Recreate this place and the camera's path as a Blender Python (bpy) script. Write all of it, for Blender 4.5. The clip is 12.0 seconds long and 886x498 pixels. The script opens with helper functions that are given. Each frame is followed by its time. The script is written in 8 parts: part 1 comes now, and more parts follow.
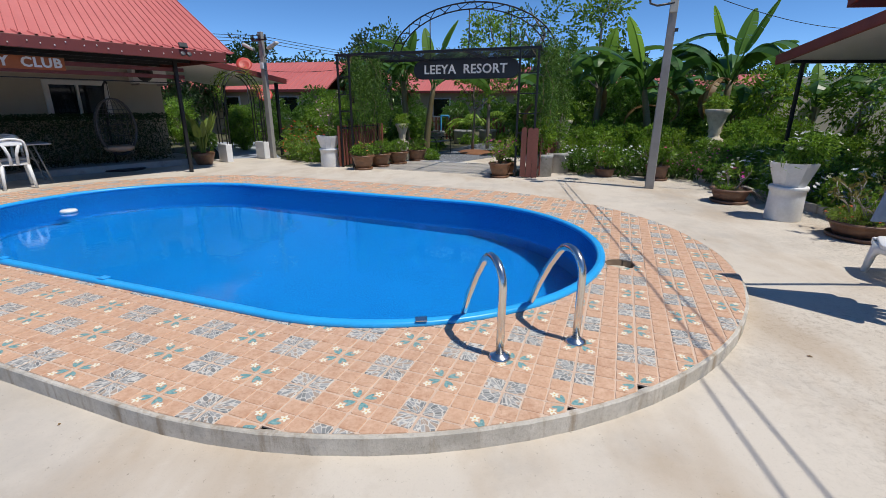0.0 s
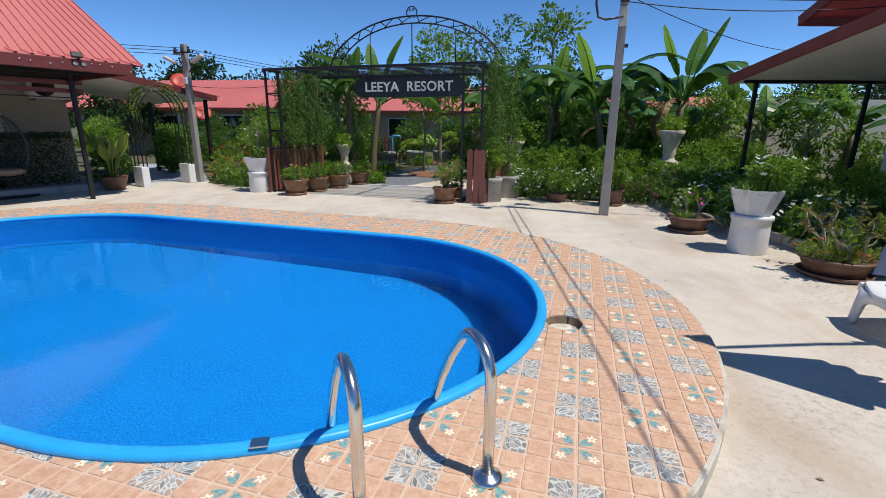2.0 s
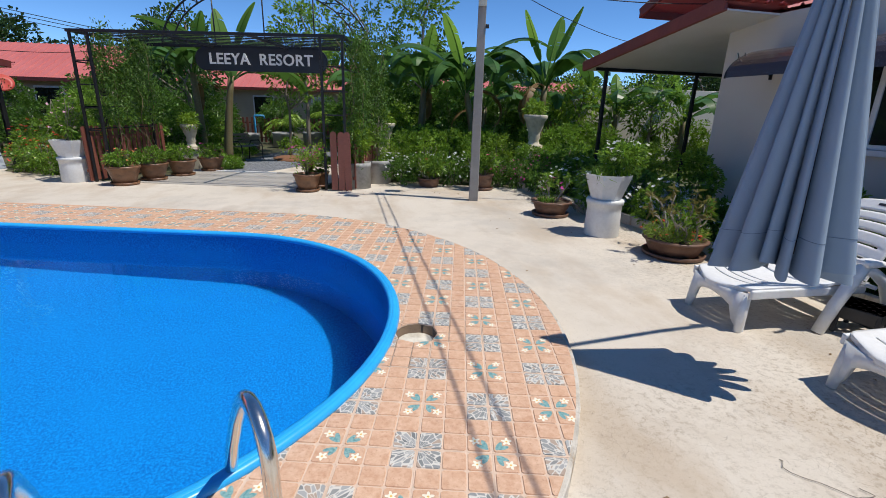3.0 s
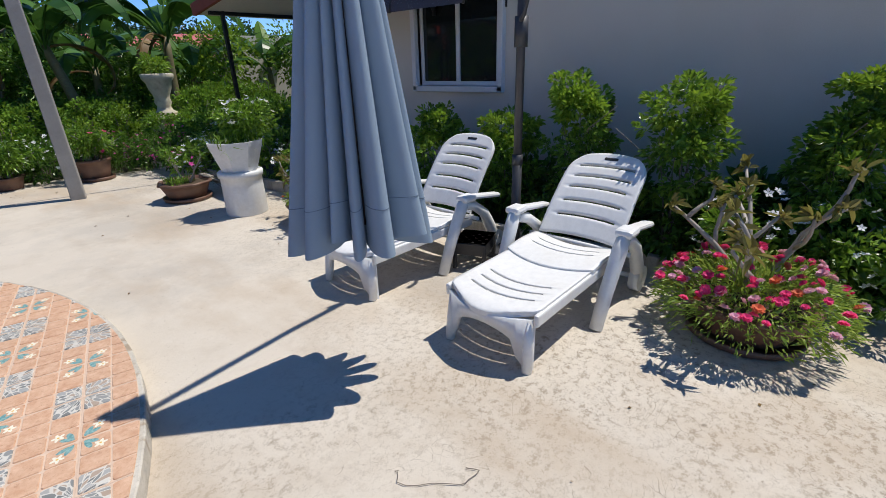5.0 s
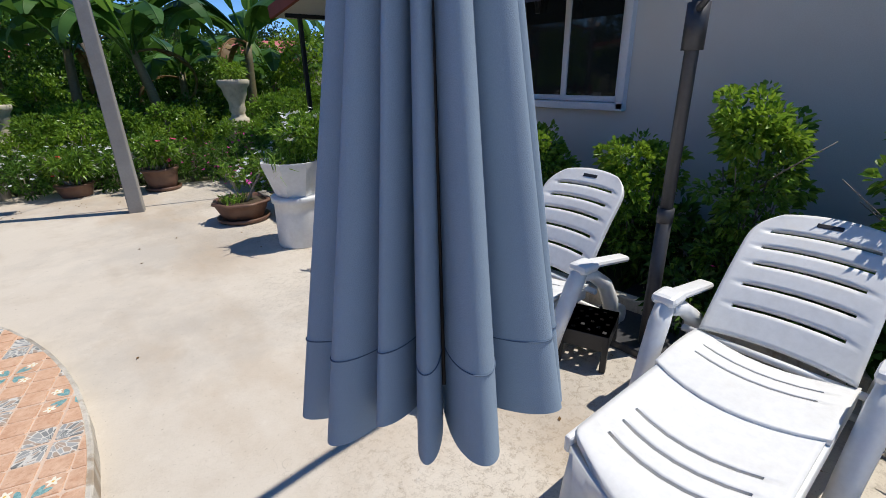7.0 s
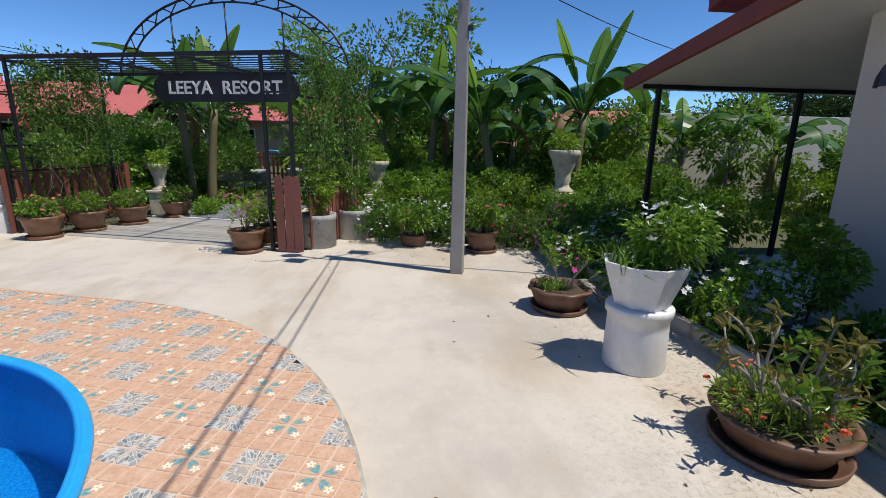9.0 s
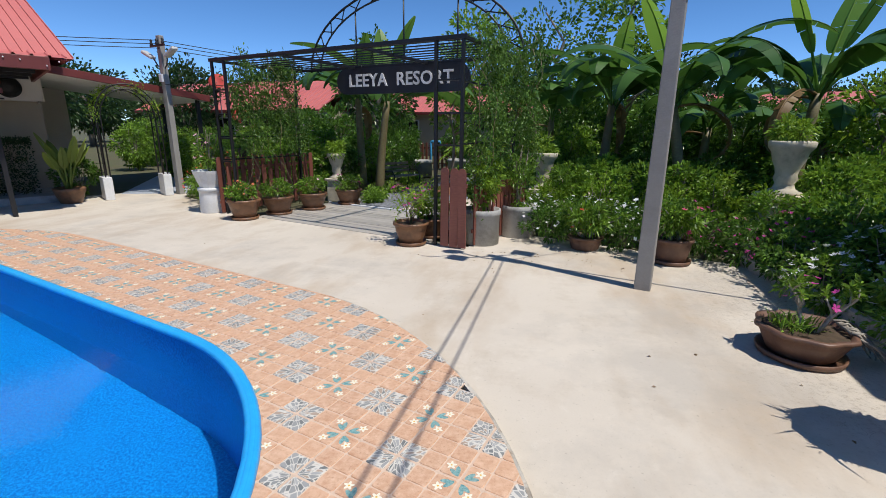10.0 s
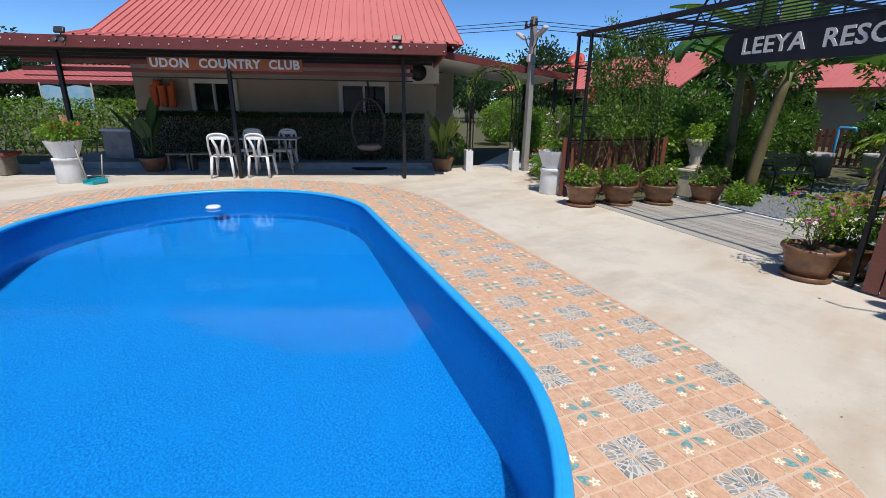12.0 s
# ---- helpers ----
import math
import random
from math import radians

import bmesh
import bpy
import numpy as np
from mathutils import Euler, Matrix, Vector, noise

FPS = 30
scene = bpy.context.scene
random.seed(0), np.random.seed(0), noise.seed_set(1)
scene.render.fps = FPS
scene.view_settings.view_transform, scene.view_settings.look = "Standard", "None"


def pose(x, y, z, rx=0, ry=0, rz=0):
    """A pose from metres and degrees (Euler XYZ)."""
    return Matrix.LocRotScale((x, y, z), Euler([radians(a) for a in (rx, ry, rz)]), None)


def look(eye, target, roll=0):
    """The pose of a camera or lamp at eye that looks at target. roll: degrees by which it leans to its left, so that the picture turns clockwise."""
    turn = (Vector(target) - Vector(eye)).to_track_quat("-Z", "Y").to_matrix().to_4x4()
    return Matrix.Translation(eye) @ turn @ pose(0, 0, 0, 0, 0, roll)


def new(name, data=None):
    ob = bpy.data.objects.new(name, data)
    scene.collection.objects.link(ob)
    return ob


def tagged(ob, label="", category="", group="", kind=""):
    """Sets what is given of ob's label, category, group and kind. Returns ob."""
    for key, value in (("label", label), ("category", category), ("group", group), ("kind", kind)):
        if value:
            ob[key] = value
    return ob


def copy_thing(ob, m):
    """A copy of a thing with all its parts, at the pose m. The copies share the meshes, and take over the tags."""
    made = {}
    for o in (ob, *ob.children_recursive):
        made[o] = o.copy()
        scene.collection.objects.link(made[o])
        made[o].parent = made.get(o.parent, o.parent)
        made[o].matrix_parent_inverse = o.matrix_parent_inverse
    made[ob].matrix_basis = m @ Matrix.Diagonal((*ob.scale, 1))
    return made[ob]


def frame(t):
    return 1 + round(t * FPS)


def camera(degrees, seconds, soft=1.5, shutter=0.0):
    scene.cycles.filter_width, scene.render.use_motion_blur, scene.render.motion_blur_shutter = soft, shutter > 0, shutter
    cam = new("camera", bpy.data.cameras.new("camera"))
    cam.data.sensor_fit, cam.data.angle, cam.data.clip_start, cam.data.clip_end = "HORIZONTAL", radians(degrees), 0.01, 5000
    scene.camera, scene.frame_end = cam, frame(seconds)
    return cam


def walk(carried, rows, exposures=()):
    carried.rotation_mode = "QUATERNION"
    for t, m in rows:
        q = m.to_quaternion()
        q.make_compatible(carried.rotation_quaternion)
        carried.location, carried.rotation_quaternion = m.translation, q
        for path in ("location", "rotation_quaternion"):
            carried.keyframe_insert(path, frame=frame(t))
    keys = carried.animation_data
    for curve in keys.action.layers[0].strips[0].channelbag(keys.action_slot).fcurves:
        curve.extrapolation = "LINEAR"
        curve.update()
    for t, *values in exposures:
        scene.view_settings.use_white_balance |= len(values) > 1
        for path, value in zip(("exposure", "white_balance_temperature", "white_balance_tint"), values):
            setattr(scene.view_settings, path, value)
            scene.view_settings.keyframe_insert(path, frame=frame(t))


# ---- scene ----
cam = camera(88.1, 12.0, 0.75)
PATH = [
    (0, (0.056, -0.001, 1.421), (-0.118, 1.9, 0.824), 0.2),
    (0.5, (0.064, 0.225, 1.412), (-0.021, 2.14, 0.84), 1.1),
    (1, (0.175, 0.461, 1.409), (0.12, 2.389, 0.878), 1.2),
    (1.5, (0.306, 0.711, 1.413), (0.229, 2.643, 0.901), 0.4),
    (2, (0.458, 0.982, 1.411), (0.429, 2.914, 0.894), 0.5),
    (2.5, (0.662, 1.243, 1.387), (0.795, 3.165, 0.848), 0.9),
    (3, (0.806, 1.43, 1.421), (1.256, 3.29, 0.839), 1.7),
    (3.5, (1.036, 1.549, 1.414), (1.83, 3.273, 0.783), 0.8),
    (5.5, (2.046, 1.812, 1.398), (3.489, 2.953, 0.614), -1.3),
    (6, (2.224, 1.996, 1.391), (3.663, 3.124, 0.581), -0.5),
    (6.5, (2.368, 2.204, 1.407), (3.721, 3.429, 0.588), -1.3),
    (7, (2.445, 2.488, 1.413), (3.643, 3.918, 0.694), -1.2),
    (9, (2.381, 3.52, 1.506), (2.565, 5.456, 1.04), 1.1),
    (9.5, (2.293, 3.839, 1.492), (2.181, 5.778, 1.014), 0.7),
    (10, (2.103, 4.062, 1.494), (1.661, 5.944, 0.98), 0.6),
    (10.5, (1.842, 4.225, 1.531), (1.102, 6.003, 0.993), 0.7),
    (11, (1.713, 4.416, 1.545), (0.648, 6.015, 0.991), 0.0),
    (11.5, (1.605, 4.554, 1.535), (0.285, 5.946, 0.969), 0.3),
    (12, (1.477, 4.655, 1.478), (-0.04, 5.808, 0.87), 0.8),
]
walk(cam, [(t, look(eye, target, roll)) for t, eye, target, roll in PATH], ((0, -0.13), (1, -0.08), (2, 0.0), (12, 0.0)))

# ---- light ----
SUN = Vector((0.40, -0.20, 0.93)).normalized()
world = bpy.data.worlds.new("sky")
scene.world = world
world.use_nodes = True
wn = world.node_tree
sky = wn.nodes.new("ShaderNodeTexSky")
sky.sky_type, sky.sun_disc = "NISHITA", False
sky.sun_elevation = math.asin(SUN.z)
sky.sun_rotation = math.atan2(SUN.x, SUN.y)
sky.altitude, sky.air_density, sky.dust_density, sky.ozone_density = 6500, 1.0, 0.0, 1.8
deep = wn.nodes.new("ShaderNodeHueSaturation")
deep.inputs["Saturation"].default_value = 1.2
wn.links.new(sky.outputs[0], deep.inputs["Color"])
wn.links.new(deep.outputs[0], wn.nodes["Background"].inputs[0])
wn.nodes["Background"].inputs[1].default_value = 0.19
sun_data = bpy.data.lights.new("sun", "SUN")
sun_data.energy, sun_data.angle, sun_data.color = 4.5, radians(0.53), (1.0, 0.95, 0.87)
sun = new("sun", sun_data)
sun.matrix_world = look(SUN * 60, (0, 0, 0))


# ---- node helpers ----
class Net:
    """A material and short ways to wire its nodes."""

    def __init__(self, name):
        self.mat = bpy.data.materials.new(name)
        self.mat.use_nodes = True
        self.t = self.mat.node_tree
        self.bsdf = self.t.nodes["Principled BSDF"]
        self.out = self.t.nodes["Material Output"]

    def node(self, kind, operation="", feature="", data_type=""):
        n = self.t.nodes.new(kind)
        if operation:
            n.operation = operation
        if feature:
            n.feature = feature
        if data_type:
            n.data_type = data_type
        return n

    def put(self, socket, v):
        if isinstance(v, bpy.types.NodeSocket):
            self.t.links.new(v, socket)
        else:
            socket.default_value = v

    def m(self, op, a, b=0.0, c=0.0):
        n = self.node("ShaderNodeMath", operation=op)
        for s, v in zip(n.inputs, (a, b, c)):
            self.put(s, v)
        return n.outputs[0]

    def mix(self, f, a, b):
        n = self.node("ShaderNodeMix", data_type="RGBA")
        self.put(n.inputs[0], f)
        for s, v in ((n.inputs[6], a), (n.inputs[7], b)):
            self.put(s, (*v, 1) if isinstance(v, tuple) and len(v) == 3 else v)
        return n.outputs[2]

    def coord(self, kind="Object"):
        return self.node("ShaderNodeTexCoord").outputs[kind]

    def xyz(self, v):
        n = self.node("ShaderNodeSeparateXYZ")
        self.put(n.inputs[0], v)
        return n.outputs

    def noise(self, scale, detail=4.0, rough=0.55, vec=None, stretch=None):
        n = self.node("ShaderNodeTexNoise")
        v = vec if vec is not None else self.coord()
        if stretch:
            k = self.node("ShaderNodeMapping")
            self.put(k.inputs[0], v)
            k.inputs["Scale"].default_value = stretch
            v = k.outputs[0]
        self.put(n.inputs["Vector"], v)
        n.inputs["Scale"].default_value = scale
        n.inputs["Detail"].default_value = detail
        n.inputs["Roughness"].default_value = rough
        return n.outputs[0]

    def ramp(self, f, lo, hi):
        n = self.node("ShaderNodeMapRange")
        n.clamp = True
        self.put(n.inputs[0], f)
        n.inputs[1].default_value, n.inputs[2].default_value = lo, hi
        return n.outputs[0]

    def bump(self, h, strength=0.3, dist=0.01):
        n = self.node("ShaderNodeBump")
        n.inputs["Strength"].default_value, n.inputs["Distance"].default_value = strength, dist
        self.put(n.inputs["Height"], h)
        self.t.links.new(n.outputs[0], self.bsdf.inputs["Normal"])

    def set(self, color=None, rough=None, metal=None, spec=None):
        for key, v in (("Base Color", color), ("Roughness", rough), ("Metallic", metal), ("Specular IOR Level", spec)):
            if v is not None:
                self.put(self.bsdf.inputs[key], (*v, 1) if isinstance(v, tuple) and len(v) == 3 else v)
        return self.mat


def surface(name, a, b, scale=4.0, rough=0.6, metal=0.0, fine=60.0, bump=0.15, stain=None, stain_scale=1.2, stain_amount=0.5, world_space=False):
    """Two tones in clouds, fine grain, bump, and stains of a third tone."""
    n = Net(name)
    v = n.node("ShaderNodeNewGeometry").outputs["Position"] if world_space else n.coord()
    big = n.ramp(n.noise(scale, 5, 0.6, v), 0.3, 0.7)
    small = n.noise(fine, 3, 0.6, v)
    c = n.mix(big, a, b)
    c = n.mix(n.m("MULTIPLY", n.ramp(small, 0.35, 0.75), 0.25), c, tuple(x * 0.6 for x in a))
    if stain:
        c = n.mix(n.m("MULTIPLY", n.ramp(n.noise(stain_scale, 6, 0.65, v), 0.5, 0.72), stain_amount), c, stain)
    n.bump(small, bump, 0.004)
    return n.set(c, n.m("ADD", n.m("MULTIPLY", small, 0.2), rough - 0.1), metal)


def leafy(name, a, b, gloss=0.45, through_light=0.26):
    """Leaves: each one its own tone, some light coming through."""
    n = Net(name)
    g = n.node("ShaderNodeNewGeometry")
    o = n.node("ShaderNodeObjectInfo")
    r = g.outputs["Random Per Island"]
    c = n.mix(r, a, b)
    c = n.mix(n.m("MULTIPLY", o.outputs["Random"], 0.35), c, tuple(x * 0.6 for x in a))
    n.set(c, gloss, spec=0.35)
    tr = n.node("ShaderNodeBsdfTranslucent")
    n.put(tr.inputs[0], n.mix(0.5, c, (b[0] * 1.5, b[1] * 1.5, b[2])))
    mx = n.node("ShaderNodeMixShader")
    mx.inputs[0].default_value = through_light
    n.t.links.new(n.bsdf.outputs[0], mx.inputs[1])
    n.t.links.new(tr.outputs[0], mx.inputs[2])
    n.t.links.new(mx.outputs[0], n.out.inputs[0])
    return n.mat


# ---- materials ----
def concrete_floor():
    n = Net("concrete_floor")
    p = n.node("ShaderNodeNewGeometry").outputs["Position"]
    c = n.mix(n.ramp(n.noise(0.7, 6, 0.6, p), 0.3, 0.7), (0.62, 0.56, 0.475), (0.55, 0.49, 0.41))
    c = n.mix(n.m("MULTIPLY", n.ramp(n.noise(1.9, 8, 0.7, p), 0.52, 0.75), 0.5), c, (0.40, 0.33, 0.25))
    c = n.mix(n.m("MULTIPLY", n.ramp(n.noise(5.0, 8, 0.75, p), 0.58, 0.7), 0.4), c, (0.70, 0.65, 0.57))
    x, y, z = n.xyz(p)
    # worn, pitted ground by the loungers
    worn = n.m("MULTIPLY", n.ramp(x, 1.1, 2.8), n.ramp(n.m("MULTIPLY", y, -1.0), -4.6, -3.0))
    worn = n.m("MAXIMUM", worn, n.m("MULTIPLY", n.ramp(x, 3.0, 4.2), 0.9))
    pits = n.m("MULTIPLY", n.ramp(n.noise(24, 10, 0.85, p), 0.51, 0.565), n.m("MULTIPLY", worn, n.ramp(n.noise(0.9, 4, 0.6, p), 0.34, 0.55)))
    c = n.mix(n.m("MULTIPLY", pits, 0.75), c, (0.24, 0.19, 0.135))
    fine = n.noise(90, 4, 0.7, p)
    # brownish water marks, pale scuffs and small dark specks
    c = n.mix(n.m("MULTIPLY", n.ramp(n.noise(1.1, 5, 0.6, p, (1.0, 0.45, 1.0)), 0.48, 0.64), 0.55), c, (0.40, 0.30, 0.20))
    c = n.mix(n.m("MULTIPLY", n.ramp(n.noise(0.45, 7, 0.7, p), 0.50, 0.62), 0.45), c, (0.38, 0.35, 0.31))
    c = n.mix(n.m("MULTIPLY", n.ramp(n.noise(40, 5, 0.75, p), 0.62, 0.68), 0.6), c, (0.20, 0.165, 0.125))
    c = n.mix(n.m("MULTIPLY", n.ramp(fine, 0.55, 0.8), 0.3), c, (0.30, 0.26, 0.21))
    vo = n.node("ShaderNodeTexVoronoi", feature="DISTANCE_TO_EDGE")
    warp = n.node("ShaderNodeVectorMath", operation="ADD")
    nz = n.node("ShaderNodeTexNoise")
    n.put(nz.inputs["Vector"], p)
    nz.inputs["Scale"].default_value = 1.5
    n.put(warp.inputs[0], p)
    n.put(warp.inputs[1], nz.outputs[1])
    n.put(vo.inputs["Vector"], warp.outputs[0])
    vo.inputs["Scale"].default_value = 19.0
    crack = n.m("MULTIPLY", n.m("LESS_THAN", vo.outputs[0], 0.012), n.m("MULTIPLY", worn, n.ramp(n.noise(3.3, 5, 0.7, p), 0.50, 0.58)))
    c = n.mix(n.m("MULTIPLY", crack, 0.5), c, (0.14, 0.11, 0.08))
    n.bump(n.m("SUBTRACT", n.m("ADD", fine, n.m("MULTIPLY", n.noise(14, 5, 0.6, p), 1.5)), n.m("MULTIPLY", pits, 2.0)), 0.25, 0.004)
    return n.set(c, 0.82)


def kerb_mat():
    """Pale cement render with rusty runs and grey damp patches."""
    n = Net("kerb_cement")
    p = n.node("ShaderNodeNewGeometry").outputs["Position"]
    c = n.mix(n.ramp(n.noise(6, 7, 0.7, p), 0.35, 0.65), (0.60, 0.56, 0.49), (0.43, 0.395, 0.335))
    c = n.mix(n.m("MULTIPLY", n.ramp(n.noise(9, 6, 0.65, p, (1.0, 1.0, 0.12)), 0.52, 0.66), 0.75), c, (0.28, 0.205, 0.13))
    c = n.mix(n.m("MULTIPLY", n.ramp(n.noise(2.6, 5, 0.6, p), 0.54, 0.68), 0.55), c, (0.22, 0.21, 0.19))
    fine = n.noise(60, 5, 0.7, p)
    c = n.mix(n.m("MULTIPLY", n.ramp(fine, 0.52, 0.7), 0.4), c, (0.20, 0.17, 0.13))
    n.bump(fine, 0.5, 0.006)
    return n.set(c, 0.88)


def liner_mat():
    n = Net("pool_liner")
    p = n.node("ShaderNodeNewGeometry").outputs["Position"]
    speck = n.noise(62, 4, 0.75, p)
    c = n.mix(n.ramp(speck, 0.42, 0.60), (0.001, 0.098, 0.36), (0.003, 0.225, 0.58))
    c = n.mix(n.ramp(n.noise(2.0, 3, 0.5, p), 0.45, 0.95), c, (0.001, 0.175, 0.50))
    return n.set(c, 0.35)


def water_mat():
    n = Net("pool_water")
    p = n.node("ShaderNodeNewGeometry").outputs["Position"]
    n.bsdf.inputs["Transmission Weight"].default_value = 1.0
    n.bsdf.inputs["IOR"].default_value = 1.19
    h = n.m("ADD", n.noise(2.2, 3, 0.5, p), n.m("MULTIPLY", n.noise(11.0, 3, 0.5, p), 0.4))
    n.bump(h, 0.10, 0.03)
    return n.set((0.55, 0.93, 1.0), 0.0)


def tile_mat():
    """Terracotta print with grey pebble rosettes at two corners and leaf-and-blossom sprigs at the other two."""
    n = Net("deck_tile")
    x, y, z = n.xyz(n.coord())
    rnd = n.node("ShaderNodeObjectInfo").outputs["Random"]
    ax, ay = n.m("ABSOLUTE", x), n.m("ABSOLUTE", y)
    corner = n.m("MULTIPLY", n.m("GREATER_THAN", ax, 0.05), n.m("GREATER_THAN", ay, 0.05))
    same = n.m("GREATER_THAN", n.m("MULTIPLY", x, y), 0.0)
    rosette = n.m("MULTIPLY", corner, same)
    sprig = n.m("MULTIPLY", corner, n.m("SUBTRACT", 1.0, same))
    cx, cy = n.m("SUBTRACT", 0.15, ax), n.m("SUBTRACT", 0.15, ay)
    r = n.m("SQRT", n.m("ADD", n.m("MULTIPLY", cx, cx), n.m("MULTIPLY", cy, cy)))
    th = n.m("ARCTAN2", cy, cx)
    pos = n.node("ShaderNodeNewGeometry").outputs["Position"]
    cloud = n.ramp(n.noise(26, 6, 0.7, pos), 0.35, 0.7)
    base = n.mix(cloud, (0.52, 0.295, 0.18), (0.70, 0.48, 0.335))
    base = n.mix(n.m("MULTIPLY", n.ramp(n.noise(60, 5, 0.7, pos), 0.55, 0.68), 0.6), base, (0.36, 0.165, 0.085))
    base = n.mix(n.m("MULTIPLY", rnd, 0.22), base, (0.74, 0.47, 0.30))
    # rosette of pebbles, longer towards the rim
    pv = n.node("ShaderNodeCombineXYZ")
    n.put(pv.inputs[0], n.m("MULTIPLY", th, 4.6))
    n.put(pv.inputs[1], n.m("MULTIPLY", n.m("POWER", r, 0.75), 16.0))
    n.put(pv.inputs[2], n.m("MULTIPLY", rnd, 9.0))
    vo = n.node("ShaderNodeTexVoronoi", feature="DISTANCE_TO_EDGE")
    vc = n.node("ShaderNodeTexVoronoi")
    for v in (vo, vc):
        n.put(v.inputs["Vector"], pv.outputs[0])
        v.inputs["Scale"].default_value = 1.0
        v.inputs["Randomness"].default_value = 0.75
    tone = n.mix(n.xyz(vc.outputs["Color"])[0], (0.165, 0.175, 0.17), (0.40, 0.40, 0.385))
    tone = n.mix(n.m("GREATER_THAN", n.xyz(vc.outputs["Color"])[1], 0.72), tone, (0.40, 0.31, 0.24))
    peb = n.mix(n.ramp(vo.outputs[0], 0.05, 0.10), (0.62, 0.59, 0.53), tone)
    c = n.mix(rosette, base, peb)

    # sprig: two leaves and a blossom, turned along the diagonal
    def ellipse(px, py, ang, la, lb):
        ca, sa = math.cos(ang), math.sin(ang)
        dx, dy = n.m("SUBTRACT", cx, px), n.m("SUBTRACT", cy, py)
        u = n.m("ADD", n.m("MULTIPLY", dx, ca), n.m("MULTIPLY", dy, sa))
        w = n.m("SUBTRACT", n.m("MULTIPLY", dy, ca), n.m("MULTIPLY", dx, sa))
        u, w = n.m("DIVIDE", u, la), n.m("DIVIDE", w, lb)
        return n.m("ADD", n.m("MULTIPLY", u, u), n.m("MULTIPLY", w, w))
    leaf = n.m("MINIMUM", ellipse(0.036, 0.026, 0.45, 0.027, 0.0105), ellipse(0.027, 0.043, 1.2, 0.025, 0.0105))
    leaf_c = n.mix(n.ramp(n.noise(80, 3, 0.6, pos), 0.35, 0.65), (0.09, 0.25, 0.26), (0.27, 0.44, 0.42))
    c = n.mix(n.m("MULTIPLY", sprig, n.m("LESS_THAN", leaf, 1.0)), c, leaf_c)
    fx, fy = n.m("SUBTRACT", cx, 0.066), n.m("SUBTRACT", cy, 0.060)
    fr = n.m("SQRT", n.m("ADD", n.m("MULTIPLY", fx, fx), n.m("MULTIPLY", fy, fy)))
    petal = n.m("ADD", 0.0175, n.m("MULTIPLY", n.m("COSINE", n.m("MULTIPLY", n.m("ARCTAN2", fy, fx), 5.0)), 0.006))
    c = n.mix(n.m("MULTIPLY", sprig, n.m("LESS_THAN", fr, petal)), c, (0.78, 0.74, 0.60))
    c = n.mix(n.m("MULTIPLY", sprig, n.m("LESS_THAN", fr, 0.0045)), c, (0.72, 0.45, 0.06))
    # dirt over everything
    c = n.mix(n.m("MULTIPLY", n.ramp(n.noise(3.0, 7, 0.7, pos), 0.5, 0.8), 0.25), c, (0.42, 0.30, 0.21))
    n.bump(n.noise(70, 4, 0.6, pos), 0.12, 0.003)
    return n.set(c, 0.5)


def sheet_roof_mat(name, a, b):
    n = Net(name)
    p = n.coord()
    c = n.mix(n.ramp(n.noise(0.8, 6, 0.6, p), 0.3, 0.7), a, b)
    c = n.mix(n.m("MULTIPLY", n.ramp(n.noise(3, 8, 0.7, p, (1, 1, 6)), 0.55, 0.75), 0.3), c, (0.30, 0.12, 0.10))
    return n.set(c, 0.5)


def wood_mat(name, a, b, along=(2, 2, 14)):
    n = Net(name)
    g = n.noise(6, 6, 0.65, None, along)
    c = n.mix(n.ramp(g, 0.3, 0.7), a, b)
    c = n.mix(n.m("MULTIPLY", n.node("ShaderNodeObjectInfo").outputs["Random"], 0.4), c, tuple(v * 0.55 for v in a))
    n.bump(g, 0.2, 0.003)
    return n.set(c, 0.55)


def glass_dark():
    n = Net("window_glass")
    return n.set((0.012, 0.016, 0.018), 0.04, spec=0.6)


def steel_mat():
    n = Net("stainless_steel")
    s = n.noise(40, 3, 0.6, None, (1, 1, 8))
    n.bump(s, 0.03, 0.002)
    return n.set((0.72, 0.70, 0.66), n.m("ADD", 0.14, n.m("MULTIPLY", s, 0.12)), 1.0)


M_SLAB = concrete_floor()
M_LINER, M_WATER, M_TILE = liner_mat(), water_mat(), tile_mat()
M_GROUT = surface("tile_groove", (0.60, 0.44, 0.33), (0.68, 0.52, 0.40), 9, 0.8)
M_KERB = kerb_mat()
M_RIM = surface("rim_plastic", (0.02, 0.36, 0.80), (0.03, 0.42, 0.86), 3, 0.35, fine=20, bump=0.05)
M_GROUND = surface("garden_soil", (0.10, 0.085, 0.05), (0.07, 0.09, 0.03), 1.4, 0.95, fine=30, bump=0.6, stain=(0.16, 0.12, 0.075), world_space=True)
M_STEEL = steel_mat()
M_WHITE = surface("white_plastic", (0.80, 0.80, 0.79), (0.76, 0.76, 0.75), 3, 0.38, fine=30, bump=0.04, stain=(0.60, 0.57, 0.50), stain_scale=5, stain_amount=0.3)
M_POTWHITE = surface("white_painted_pot", (0.76, 0.76, 0.75), (0.69, 0.69, 0.68), 4, 0.6, fine=30, bump=0.2, stain=(0.50, 0.46, 0.39), stain_scale=6, stain_amount=0.3)
M_CANVAS = surface("blue_grey_canvas", (0.24, 0.315, 0.40), (0.27, 0.35, 0.44), 2.0, 0.85, fine=420, bump=0.3)
M_GREYMETAL = surface("dark_grey_metal", (0.055, 0.055, 0.06), (0.075, 0.075, 0.08), 6, 0.45, 0.3, bump=0.05)
